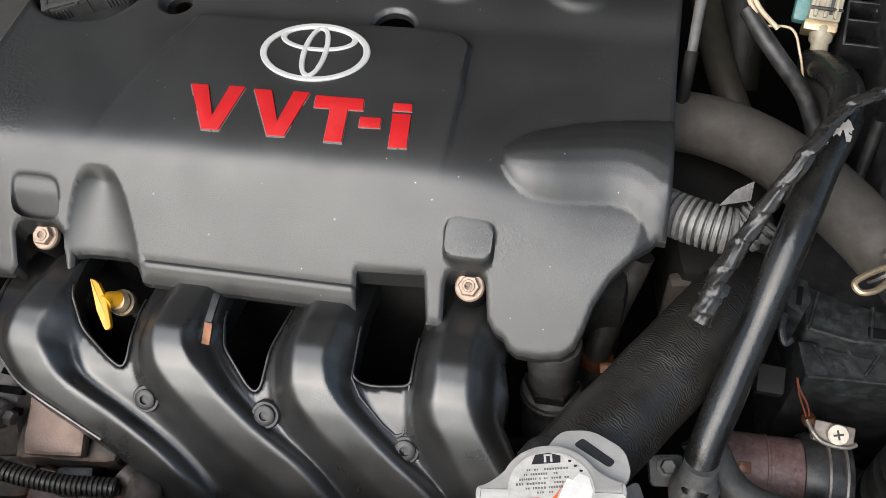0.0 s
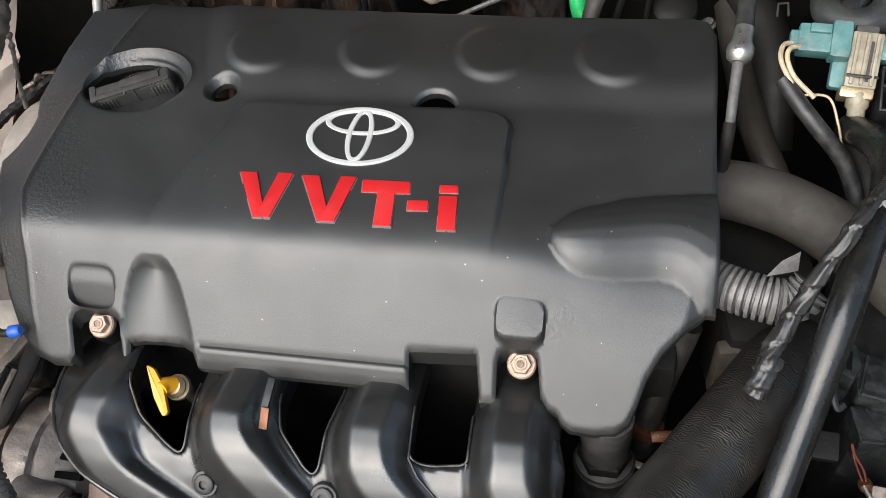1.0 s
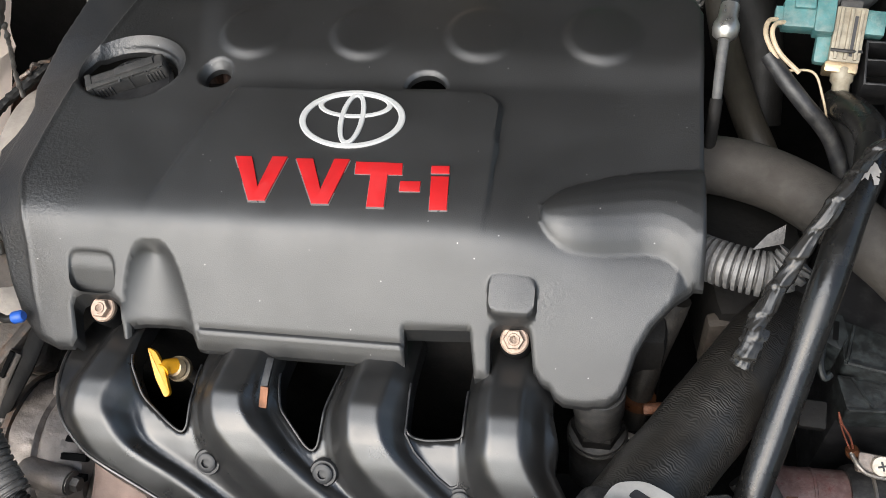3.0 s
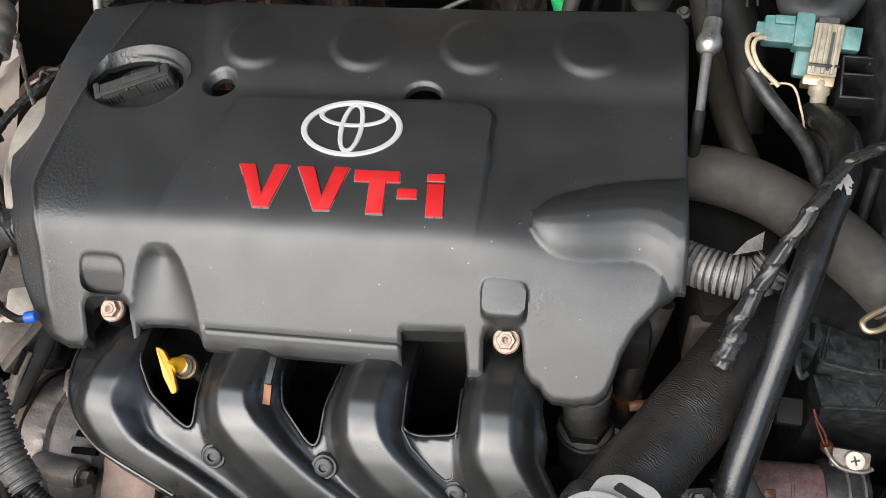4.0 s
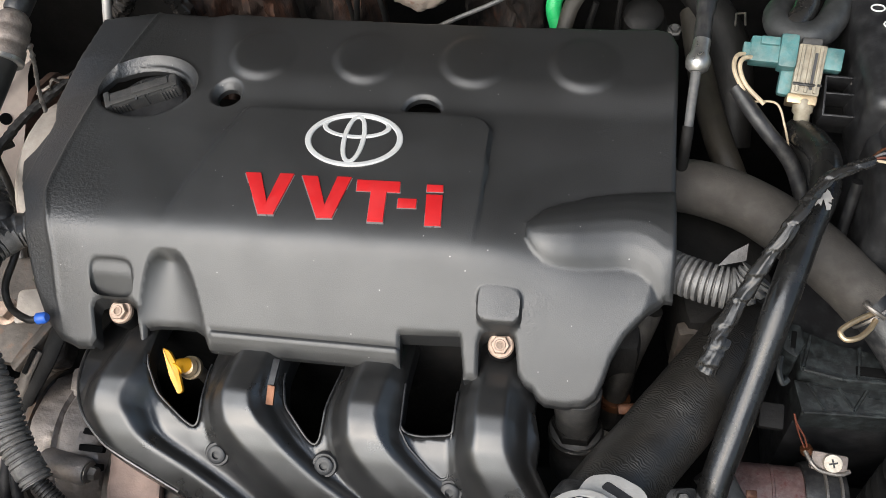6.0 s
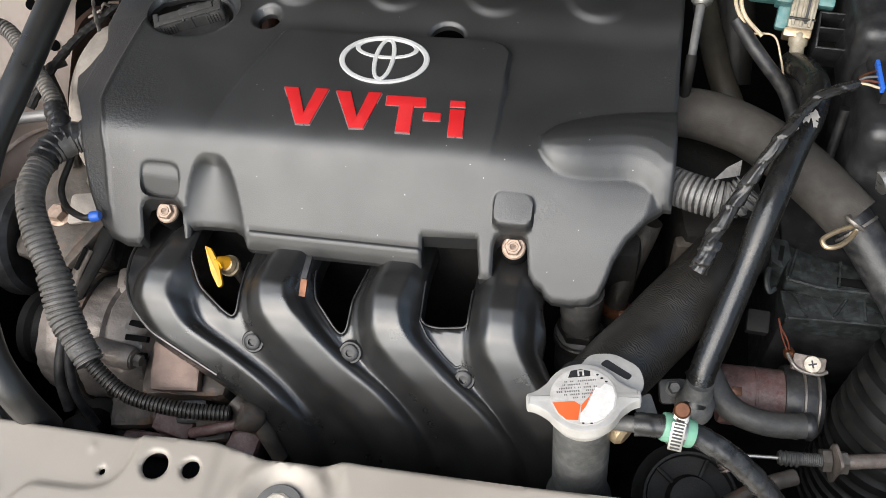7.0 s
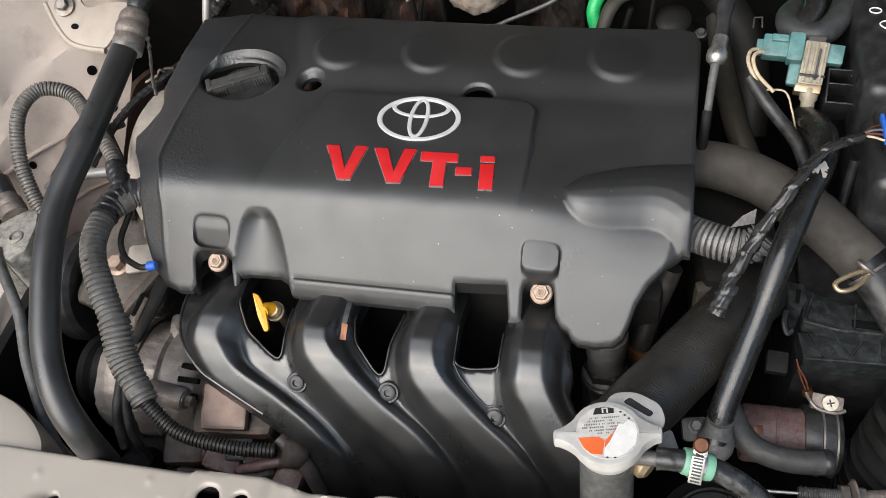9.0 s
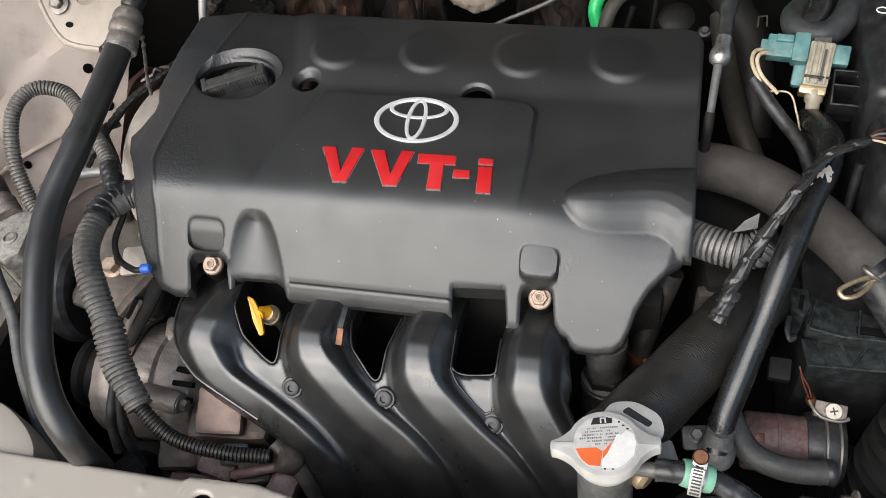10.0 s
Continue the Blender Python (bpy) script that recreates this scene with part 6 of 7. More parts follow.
# yellow dipstick
dp = thing("oil_dipstick", (-0.095, 0.29, 0.70), "yellow plastic dipstick handle on a steel tube", "dipstick")
part("tube", tube([(-0.088, 0.305, 0.70), (-0.091, 0.300, 0.77), (-0.0935, 0.2985, 0.785)], 0.0045, 14), STEEL, dp)
part("collar", lathe([(0.0072, -0.004), (0.0088, -0.003), (0.0088, 0.001), (0.0072, 0.002), (0.0078, 0.005), (0.0055, 0.008)], pose(-0.0905, 0.2945, 0.783, 25), 24), BRASS, dp)
part("handle", merge(tube([(-0.0905, 0.294, 0.788), (-0.0945, 0.290, 0.793), (-0.0955, 0.286, 0.795)], 0.0056, 12),
                     prism(rounded([(-0.0045, 0.018), (0.0006, 0.014), (0.0042, 0.002), (0.0046, -0.0165), (0.0004, -0.018), (-0.0032, -0.004)], 0.0022), -0.002, 0.0025, pose(-0.0965, 0.2855, 0.795, 30, 0, 20), 0.001)), YELLOW, dp, "yellow plastic handle")

# ---- left side ----
lm = thing("main_loom", (-0.22, 0.27, 0.72), "thick grey corrugated wiring loom wound with tape", "wiring loom")
part("conduit", corrugated([(-0.205, 0.382, 0.832), (-0.224, 0.374, 0.835), (-0.238, 0.365, 0.837), (-0.250, 0.344, 0.839), (-0.251, 0.319, 0.839), (-0.245, 0.298, 0.835), (-0.233, 0.277, 0.825), (-0.223, 0.262, 0.815), (-0.213, 0.247, 0.806), (-0.204, 0.228, 0.793), (-0.192, 0.214, 0.784), (-0.178, 0.199, 0.773)], 0.0106, 0.0007, 0.0046, 22, 0.0012), LOOM, lm)
part("overlap", corrugated([(-0.2175, 0.254, 0.8105), (-0.213, 0.247, 0.806), (-0.204, 0.228, 0.793), (-0.196, 0.218, 0.787)], 0.0120, 0.0010, 0.0046, 22, 0.0008), LOOM, lm, "overlapping length of conduit")
part("tear", rbox((0.0035, 0.0060, 0.0015), pose(-0.2440, 0.289, 0.8415, 0, -20, 25), 0.0006), SHADEBLACK, lm)
part("branch", corrugated([(-0.184, 0.206, 0.778), (-0.176, 0.198, 0.770), (-0.148, 0.184, 0.755), (-0.106, 0.182, 0.745), (-0.068, 0.187, 0.738)], 0.0058, 0.0006, 0.0032, 18), HOSE, lm, "thin black branch of the loom")
for a, b in (((-0.2395, 0.3635, 0.8372), (-0.2450, 0.3550, 0.838)), ((-0.2165, 0.253, 0.8095), (-0.2125, 0.246, 0.805)), ((-0.188, 0.209, 0.780), (-0.183, 0.204, 0.7765))):
    part("tape_band", sweep(resample([Vector(a), Vector(b)], 0.002), 0.0114, 20), LOOM, lm, "dusty tape band")
part("tape_wrap", taped([(-0.205, 0.382, 0.832), (-0.219, 0.377, 0.834), (-0.232, 0.372, 0.837), (-0.243, 0.366, 0.839), (-0.250, 0.352, 0.840), (-0.2515, 0.338, 0.840)], 0.0124, 0.0075, 0.0016, 0.0006, 26), TAPEDUST, lm, "creased dusty tape", smooth=60)
part("tied_branch", taped([(-0.262, 0.392, 0.848), (-0.250, 0.376, 0.846), (-0.246, 0.362, 0.842)], 0.0090, 0.007, 0.0012, 0.0008, 20), TAPEDUST, lm, "taped joint of two looms", smooth=60)
part("drop_wire", tube([(-0.204, 0.226, 0.785), (-0.212, 0.212, 0.765), (-0.216, 0.195, 0.745), (-0.212, 0.178, 0.72)], 0.0048, 12), RUBBER, lm)
part("drop_wire", tube([(-0.198, 0.218, 0.783), (-0.203, 0.203, 0.763), (-0.200, 0.185, 0.74), (-0.19, 0.172, 0.71)], 0.0040, 12), RUBBER, lm)

bw = thing("sensor_wire", (-0.21, 0.31, 0.81), "thin taped wire ending in a blue plug", "wiring")
part("wire", tube([(-0.238, 0.366, 0.832), (-0.239, 0.350, 0.826), (-0.238, 0.328, 0.822), (-0.229, 0.313, 0.817), (-0.212, 0.305, 0.816), (-0.203, 0.3055, 0.817)], 0.0028, 10), HOSE, bw)
part("plug", merge(lathe([(0.0030, 0), (0.0044, 0.001), (0.0044, 0.007), (0.003, 0.009)], along((-0.204, 0.3055, 0.817), (-0.194, 0.307, 0.819)), 14)), BLUE, bw, "blue plastic plug")
ws = thing("coolant_sensor", (-0.22, 0.35, 0.80), "pale plastic sensor at the end of the cover", "sensor")
part("body", rbox((0.010, 0.020, 0.020), pose(-0.2175, 0.346, 0.812, 0, 0, 10), 0.004), CREAM, ws)

ac = thing("aircon_hose", (-0.25, 0.30, 0.78), "thick smooth black air conditioning hose with crimped fitting", "hose")
part("hose", tube([(-0.2500, 0.474, 0.9245), (-0.248, 0.425, 0.918), (-0.251, 0.364, 0.905), (-0.257, 0.313, 0.890), (-0.250, 0.267, 0.878), (-0.241, 0.233, 0.866), (-0.230, 0.199, 0.852), (-0.213, 0.168, 0.836), (-0.197, 0.150, 0.812), (-0.190, 0.143, 0.77)], 0.0118, 24, 12), GLOSSRUB, ac)
part("crimp", lathe([(0.0126, -0.004), (0.0136, -0.002), (0.0138, 0.006), (0.0130, 0.0075), (0.0129, 0.010), (0.0138, 0.0115), (0.0142, 0.013), (0.0142, 0.019), (0.0132, 0.0205), (0.0130, 0.0235), (0.0134, 0.025), (0.0128, 0.030), (0.0104, 0.034), (0.0085, 0.036)], along((-0.248, 0.468, 0.9235), (-0.249, 0.500, 0.9355)), 28), DUSTSTEEL, ac, "crimped steel collar")
part("collar_lip", lathe([(0.0122, -0.006), (0.0136, -0.005), (0.0138, -0.002), (0.0124, -0.001)], along((-0.248, 0.468, 0.9235), (-0.249, 0.500, 0.9355)), 28), BRIGHT, ac, "pale worn lip")
part("union", lathe([(0.0085, 0), (0.0098, 0.002), (0.0098, 0.016), (0.008, 0.02)], along((-0.249, 0.502, 0.936), (-0.247, 0.515, 0.940)), 22), BLACK, ac)
part("pipe", tube([(-0.2478, 0.508, 0.938), (-0.243, 0.521, 0.942), (-0.233, 0.532, 0.945), (-0.215, 0.5395, 0.945), (-0.198, 0.542, 0.945), (-0.138, 0.543, 0.945), (-0.103, 0.545, 0.945), (-0.091, 0.553, 0.945), (-0.088, 0.575, 0.943), (-0.088, 0.66, 0.93)], 0.0078, 20, 10), SILPIPE, ac, "painted silver pipe")
part("service_cap", lathe([(0.0085, 0), (0.0088, 0.002), (0.0088, 0.011), (0.006, 0.014)], pose(-0.2185, 0.543, 0.951, -10), 22), CYAN, ac, "cyan service cap")
part("foil_strip", tube([(-0.236, 0.484, 0.922), (-0.2375, 0.477, 0.905), (-0.241, 0.470, 0.885), (-0.2415, 0.4645, 0.868)], lambda s: 0.0024 + 0.0026 * noise.noise(Vector((s * 260, 1, 0))), 10, 14, 0.45), FOIL, ac, "torn strip of foil tape")
solo("thin_pipe", tube([(-0.238, 0.63, 0.915), (-0.2385, 0.605, 0.885), (-0.243, 0.585, 0.850), (-0.255, 0.58, 0.80)], 0.0040, 12), SILPIPE, "thin silver pipe behind the engine", "pipe")

sp = thing("wire_conduit_loop", (-0.34, 0.43, 0.78), "thin grey corrugated conduit looped over the wing", "conduit")
part("conduit", corrugated([(-0.345, 0.365, 0.790), (-0.362, 0.377, 0.800), (-0.381, 0.407, 0.830), (-0.387, 0.443, 0.855), (-0.377, 0.471, 0.860), (-0.350, 0.477, 0.852), (-0.324, 0.457, 0.845), (-0.306, 0.437, 0.850), (-0.289, 0.422, 0.856), (-0.275, 0.410, 0.855), (-0.262, 0.395, 0.850), (-0.252, 0.378, 0.843)], 0.0066, 0.0007, 0.0036, 16), LOOM, sp)
part("clip", rbox((0.014, 0.014, 0.012), pose(-0.306, 0.440, 0.842, 0, 0, 20), 0.003), BLACK, sp)
solo("support_rod", tube([(-0.415, 0.405, 0.765), (-0.404, 0.424, 0.760), (-0.379, 0.449, 0.756), (-0.327, 0.468, 0.751), (-0.29, 0.478, 0.748)], 0.0058, 14), SILPIPE, "pale grey painted metal pipe across the wing", "pipe")
solo("black_cable", tube([(-0.300, 0.470, 0.822), (-0.312, 0.458, 0.820), (-0.291, 0.430, 0.812), (-0.278, 0.405, 0.80), (-0.27, 0.38, 0.78)], 0.0045, 14), HOSE, "dusty black cable beside the wing", "cable")
wh = thing("wing_harness", (-0.27, 0.50, 0.82), "dirty taped wires with torn brown wrapping beside the engine", "wiring")
part("cable", taped([(-0.228, 0.560, 0.845), (-0.254, 0.531, 0.845), (-0.272, 0.510, 0.840), (-0.288, 0.490, 0.835), (-0.300, 0.468, 0.829), (-0.309, 0.447, 0.822), (-0.318, 0.42, 0.81)], 0.0040, 0.007, 0.0007, 0.0006, 16), SHADEHOSE, wh)
rng = random.Random(31)
for k in range(7):
    y0 = 0.512 + 0.006 * k
    x0 = -0.270 + 0.0068 * k
    part("torn_wrap", tube([(x0, y0, 0.848), (x0 - rng.uniform(0.004, 0.012), y0 + rng.uniform(-0.004, 0.006), 0.846 + rng.uniform(-0.004, 0.008)), (x0 - rng.uniform(0.010, 0.020), y0 - rng.uniform(-0.002, 0.010), 0.838)],
                           lambda q: 0.0018 + 0.0010 * noise.noise(Vector((q * 300, k, 2))), 7, 5, 0.5), FOIL if k % 3 == 0 else GRIME, wh, "torn scrap of wrapping")

br = thing("wing_bracket", (-0.36, 0.545, 0.88), "beige painted bracket plate with a steel bolt", "bracket")
BRM = Matrix.Translation((-0.352, 0.540, 0.893)) @ pose(0, 0, 0, 32, 4, 0)
part("plate", prism(rounded([(-0.037, 0.013), (-0.020, 0.034), (-0.008, 0.032), (0.004, 0.015), (0.012, 0.012), (0.030, 0.020), (0.052, 0.022), (0.058, 0.014), (0.036, -0.028), (0.012, -0.027), (-0.005, -0.022), (-0.022, -0.006)], 0.006), -0.003, 0.0, BRM, 0.0010), BRKT, br)
part("folded_edge", tube([BRM @ Vector(p) for p in ((-0.037, 0.013, -0.002), (-0.022, -0.007, -0.002), (-0.005, -0.023, -0.002), (0.012, -0.028, -0.002), (0.036, -0.029, -0.002))], 0.0035, 8), BRKT, br)
part("bolt", merge(lathe([(0.0105, 0.001), (0.0105, 0.003), (0.007, 0.004)], BRM @ pose(-0.014, 0.011, 0), 26), lathe([(0.0062, 0.003), (0.0062, 0.008), (0.005, 0.009)], BRM @ pose(-0.014, 0.011, 0), 6)), STEEL, br, "dull steel bolt")
part("plate_hole", prism(ring(0.0, -0.008, 0.0042, 0.003, 14), -0.0006, 0.0005, BRM), SHADEBLACK, br)
for y, z, r in ((0.570, 0.796, 0.0055), (0.555, 0.755, 0.0060), (0.662, 0.8420, 0.0055), (0.685, 0.838, 0.0035), (0.440, 0.7805, 0.0042)):
    x, xy, xz = (float(wing_x(np.array(y + dy), np.array(z + dz))) for dy, dz in ((0, 0), (0.004, 0), (0, 0.004)))
    out = Vector((1, -(xy - x) / 0.004, -(xz - x) / 0.004)).normalized()
    spot = Vector((x, y, z))
    # solid black disc whose colour gives the hole its shade
    solo("wing_hole", lathe([(r, -0.003), (r, 0.0008)], along(spot, spot + out), 20), SHADEBLACK, "small dark hole in the wing panel", "hole", "wing holes", "structure")

solo("rib_line", tube([(float(wing_x(np.array(y), np.array(z))) + 0.001, y, z) for y, z in ((0.40, 0.800), (0.44, 0.790), (0.478, 0.776), (0.505, 0.762), (0.53, 0.742))], 0.0032, 10, 6, 0.6), PAINTLIT, "pressed rib on the beige wing panel", "rib", "wing ribs", "structure")
solo("rib_line", tube([(float(wing_x(np.array(y), np.array(z))) + 0.001, y, z) for y, z in ((0.36, 0.745), (0.41, 0.738), (0.45, 0.727), (0.48, 0.712))], 0.0030, 10, 6, 0.6), PAINTLIT, "pressed rib on the beige wing panel", "rib", "wing ribs", "structure")
al = thing("alternator", (-0.19, 0.245, 0.62), "grimy cast aluminium alternator body", "alternator")
AX = along((-0.262, 0.262, 0.690), (-0.12, 0.262, 0.690))
part("pulley", lathe([(0.020, -0.034), (0.034, -0.033), (0.034, -0.026), (0.030, -0.022), (0.034, -0.018), (0.034, -0.008), (0.015, -0.006)], AX, 36), DARK, al, "dark belt pulley")
part("front_case", cast(lathe([(0.030, -0.004), (0.052, 0.0), (0.055, 0.012), (0.055, 0.030), (0.050, 0.034)], AX, 40), 0.0014, 70, 3), ALU, al)
part("rear_case", cast(lathe([(0.050, 0.034), (0.056, 0.040), (0.056, 0.060), (0.053, 0.063), (0.056, 0.066), (0.056, 0.082), (0.048, 0.096), (0.030, 0.102)], AX, 40), 0.0016, 70, 3), ALU, al)
for k in range(3):
    part("vent", rbox((0.020, 0.005, 0.006), Matrix.Translation((-0.168, 0.252 - 0.012 * k, (0.7418, 0.7392, 0.7322)[k])) @ pose(0, 0, 0, 12 + 12 * k, 0, 0), 0.001), SHADEBLACK, al, "dark vent slot")
part("lug", lathe([(0.009, 0), (0.0105, 0.003), (0.0105, 0.036), (0.0090, 0.039)], along((-0.205, 0.228, 0.735), (-0.160, 0.222, 0.735)), 24), ALU, al)
part("through_bolt", hexhead(along((-0.166, 0.2228, 0.735), (-0.15, 0.2207, 0.735)), 0.0055, 0.006, 0.008), STEEL, al)
part("seam_flange", lathe([(0.0560, 0.0325), (0.0585, 0.0335), (0.0585, 0.0385), (0.0560, 0.0395)], AX, 40), GRIME, al)
part("bracket_ear", prism(rounded([(-0.012, -0.010), (0.014, -0.012), (0.018, 0.010), (-0.008, 0.014)], 0.005), -0.006, 0.0, pose(-0.196, 0.292, 0.742, 10, 0, 20), 0.0015), ALU, al)
part("ear_bolt", hexhead(pose(-0.193, 0.292, 0.742, 10, 0, 20), 0.005, 0.005, 0.007), DUSTSTEEL, al)
cm = thing("aircon_compressor", (-0.12, 0.22, 0.60), "reddish stained cast compressor block", "compressor")
part("body", cast(rbox((0.075, 0.055, 0.075), pose(-0.128, 0.238, 0.683, 10, 0, 6), 0.008, 2), 0.002, 60, 6), GRIME, cm)
part("face_plate", cast(rbox((0.042, 0.040, 0.010), pose(-0.1300, 0.2245, 0.7280, 22, 0, 6), 0.003), 0.0009, 80, 5), ALUPINK, cm)
part("connector", rbox((0.026, 0.020, 0.018), pose(-0.112, 0.196, 0.706, 20, 0, 8), 0.004), BLACK, cm)
part("hose_stub", lathe([(0.010, 0), (0.012, 0.004), (0.012, 0.016), (0.009, 0.02)], along((-0.062, 0.188, 0.736), (-0.048, 0.192, 0.722)), 20), GRIME, cm)
low = thing("lower_casting", (-0.13, 0.19, 0.55), "dark stained castings below the alternator", "casting")
part("body", rbox((0.18, 0.08, 0.10), pose(-0.150, 0.195, 0.620, 15, 0, 4), 0.015), DARK, low)
for x, y, z, w, d, h, turn, m in ((-0.170, 0.196, 0.688, 0.040, 0.030, 0.030, 12, GRIME), (-0.128, 0.190, 0.694, 0.036, 0.026, 0.026, -8, PINK), (-0.092, 0.186, 0.700, 0.030, 0.024, 0.030, 18, GRIME), (-0.150, 0.172, 0.680, 0.050, 0.020, 0.020, 4, PINK), (-0.062, 0.176, 0.694, 0.026, 0.030, 0.040, -14, PINK)):
    part("lump", cast(rbox((w, d, h), pose(x, y, z, 14, 6, turn), 0.006), 0.0016, 90, 4), m, low, "rust-stained lump of the casting")
part("rust_hose", tube([(-0.105, 0.176, 0.712), (-0.085, 0.178, 0.722), (-0.062, 0.184, 0.728)], 0.0045, 10), PINK, low)
part("boss", lathe([(0.018, 0), (0.020, 0.004), (0.020, 0.03), (0.012, 0.035)], along((-0.215, 0.185, 0.660), (-0.215, 0.165, 0.685)), 24), DARK, low)
part("arm", tube([(-0.07, 0.20, 0.735), (-0.045, 0.185, 0.72), (-0.035, 0.175, 0.69)], 0.007, 14), GRIME, low)

solo("splash_guard", rbox((0.012, 0.25, 0.30), pose(-0.372, 0.225, 0.600, 0, 4, 0), 0.004), DARK, "black plastic splash guard below the wing", "splash guard")
em = thing("engine_mount", (-0.26, 0.35, 0.60), "rust-spotted steel engine mount bracket", "mount")
part("arm", cast(prism(rounded([(-0.060, -0.040), (0.030, -0.055), (0.045, 0.030), (0.0, 0.060), (-0.045, 0.040)], 0.015), -0.02, 0.0, pose(-0.255, 0.345, 0.765, 18, 0, 10), 0.004), 0.0022, 60, 8), GRIME, em)
part("rib", cast(rbox((0.010, 0.075, 0.016), pose(-0.222, 0.318, 0.772, 15, 0, -32), 0.003), 0.001, 90, 4), GRIME, em)
part("stay", tube([(-0.205, 0.315, 0.785), (-0.215, 0.295, 0.770), (-0.228, 0.275, 0.755), (-0.240, 0.262, 0.740)], 0.008, 12, flat=0.5), DARK, em)
part("bolt", hexhead(pose(-0.262, 0.330, 0.777, 15), 0.008, 0.008, 0.011), BOLT, em)
part("bolt", hexhead(pose(-0.240, 0.370, 0.783, 15), 0.007, 0.008, 0.010), BOLT, em)
part("bolt", hexhead(pose(-0.228, 0.352, 0.790, 20), 0.0055, 0.006, 0.008), DUSTSTEEL, em)
part("pale_web", cast(prism(rounded([(-0.018, -0.010), (0.016, -0.012), (0.020, 0.012), (-0.010, 0.016)], 0.005), -0.004, 0.0, pose(-0.232, 0.330, 0.790, 22, 0, 20), 0.001), 0.0006, 120, 4), PALECAST, em, "pale tan web")
part("slot_arm", tube([(-0.222, 0.300, 0.776), (-0.230, 0.283, 0.765), (-0.238, 0.268, 0.750)], 0.0055, 10, flat=0.5), GRIME, em)
part("slot", tube([(-0.2225, 0.298, 0.7795), (-0.230, 0.2825, 0.7690)], 0.0024, 8, flat=0.5), SHADEBLACK, em)
bp = thing("belt_pulley", (-0.30, 0.33, 0.66), "large black belt pulley at the end of the engine", "pulley")
part("wheel", lathe([(0.010, 0), (0.050, 0.0), (0.055, 0.004), (0.055, 0.022), (0.050, 0.026), (0.012, 0.020)], along((-0.330, 0.335, 0.725), (-0.30, 0.335, 0.728)), 44), BLACK, bp)
wt = thing("valve_block", (-0.37, 0.34, 0.70), "speckled grey cast valve block with pipe unions", "valve block")
part("block", cast(prism(rounded([(-0.390, 0.344), (-0.382, 0.364), (-0.358, 0.370), (-0.350, 0.352), (-0.3455, 0.320), (-0.358, 0.307), (-0.377, 0.318)], 0.004), 0.70, 0.800, Matrix(), 0.003), 0.0007, 120, 2), SPECK, wt)
part("side_block", cast(rbox((0.040, 0.055, 0.08), pose(-0.402, 0.338, 0.755, 0, 0, 14), 0.006), 0.0008, 110, 4), SPECK, wt)
UN = along((-0.380, 0.362, 0.801), (-0.410, 0.394, 0.815))
part("union", lathe([(0.0125, -0.004), (0.0135, 0.0), (0.0135, 0.004), (0.0115, 0.006), (0.0128, 0.008), (0.0128, 0.013), (0.0105, 0.016), (0.0105, 0.020)], UN, 28), DUSTSTEEL, wt, "dull steel union ring")
part("plug", lathe([(0.0100, 0.018), (0.0108, 0.020), (0.0108, 0.040), (0.0085, 0.043)], UN, 24), BLACK, wt, "black plug")
part("pipe_end", tube([UN @ Vector((0, 0, 0.040)), UN @ Vector((0, 0, 0.052)), UN @ Vector((0.010, 0, 0.066))], 0.0062, 14), TAN, wt)
part("side_screw", hexhead(pose(-0.3975, 0.349, 0.796, 12, -18, 10), 0.0072, 0.007, 0.0085), GRIME, wt)
part("port", lathe([(0.0070, 0), (0.0075, 0.002), (0.0050, 0.003), (0.0045, -0.001)], pose(-0.363, 0.334, 0.7995), 20), SPECK, wt)
solo("thin_pipe", tube([(-0.375, 0.318, 0.80), (-0.359, 0.298, 0.798), (-0.325, 0.259, 0.788), (-0.303, 0.219, 0.773), (-0.267, 0.172, 0.757), (-0.241, 0.146, 0.738), (-0.23, 0.14, 0.70)], 0.0052, 14), NECK, "thin grey painted pipe along the wing", "pipe")
lp = thing("headlamp_housing", (-0.31, 0.16, 0.74), "beige painted headlamp surround behind the front panel", "headlamp")
part("shell", prism(rounded([(-0.44, 0.10), (-0.233, 0.10), (-0.235, 0.142), (-0.252, 0.160), (-0.278, 0.176), (-0.32, 0.188), (-0.44, 0.20)], 0.012), 0.70, 0.792, Matrix(), 0.006), PAINT, lp)
rb = thing("reserve_tank", (0.40, 0.16, 0.70), "beige coolant reserve tank behind the front panel", "tank")
part("tank", rbox((0.06, 0.040, 0.08), pose(0.446, 0.172, 0.722, 0, 0, 6), 0.012, 3), BRKT, rb)
fs = thing("fan_shroud", (0.28, 0.16, 0.55), "black plastic radiator fan shroud in deep shadow", "fan shroud")
part("shroud", lathe([(0.075, 0.0), (0.080, 0.004), (0.080, 0.012), (0.070, 0.020), (0.030, 0.028), (0.010, 0.03)], along((0.285, 0.150, 0.700), (0.285, 0.19, 0.712)), 44), BLACK, fs)
FM = pose(0.286, 0.186, 0.700, 18, 4, 0)
part("motor", lathe([(0.040, 0.0), (0.042, 0.003), (0.042, 0.010), (0.036, 0.014), (0.0345, 0.019), (0.0325, 0.019), (0.031, 0.015), (0.018, 0.015), (0.016, 0.026), (0.006, 0.027)], FM, 44), SHADEHOSE, fs)
for k in range(5):
    part("motor_web", rbox((0.016, 0.003, 0.005), FM @ pose(0.024 * math.cos(1.256 * k), 0.024 * math.sin(1.256 * k), 0.016, 0, 0, 72 * k), 0.001), SHADEHOSE, fs)
part("rust_tab", rbox((0.012, 0.007, 0.003), FM @ pose(-0.004, -0.030, 0.020, 20, 0, 10), 0.001), PINK, fs, "reddish tab")
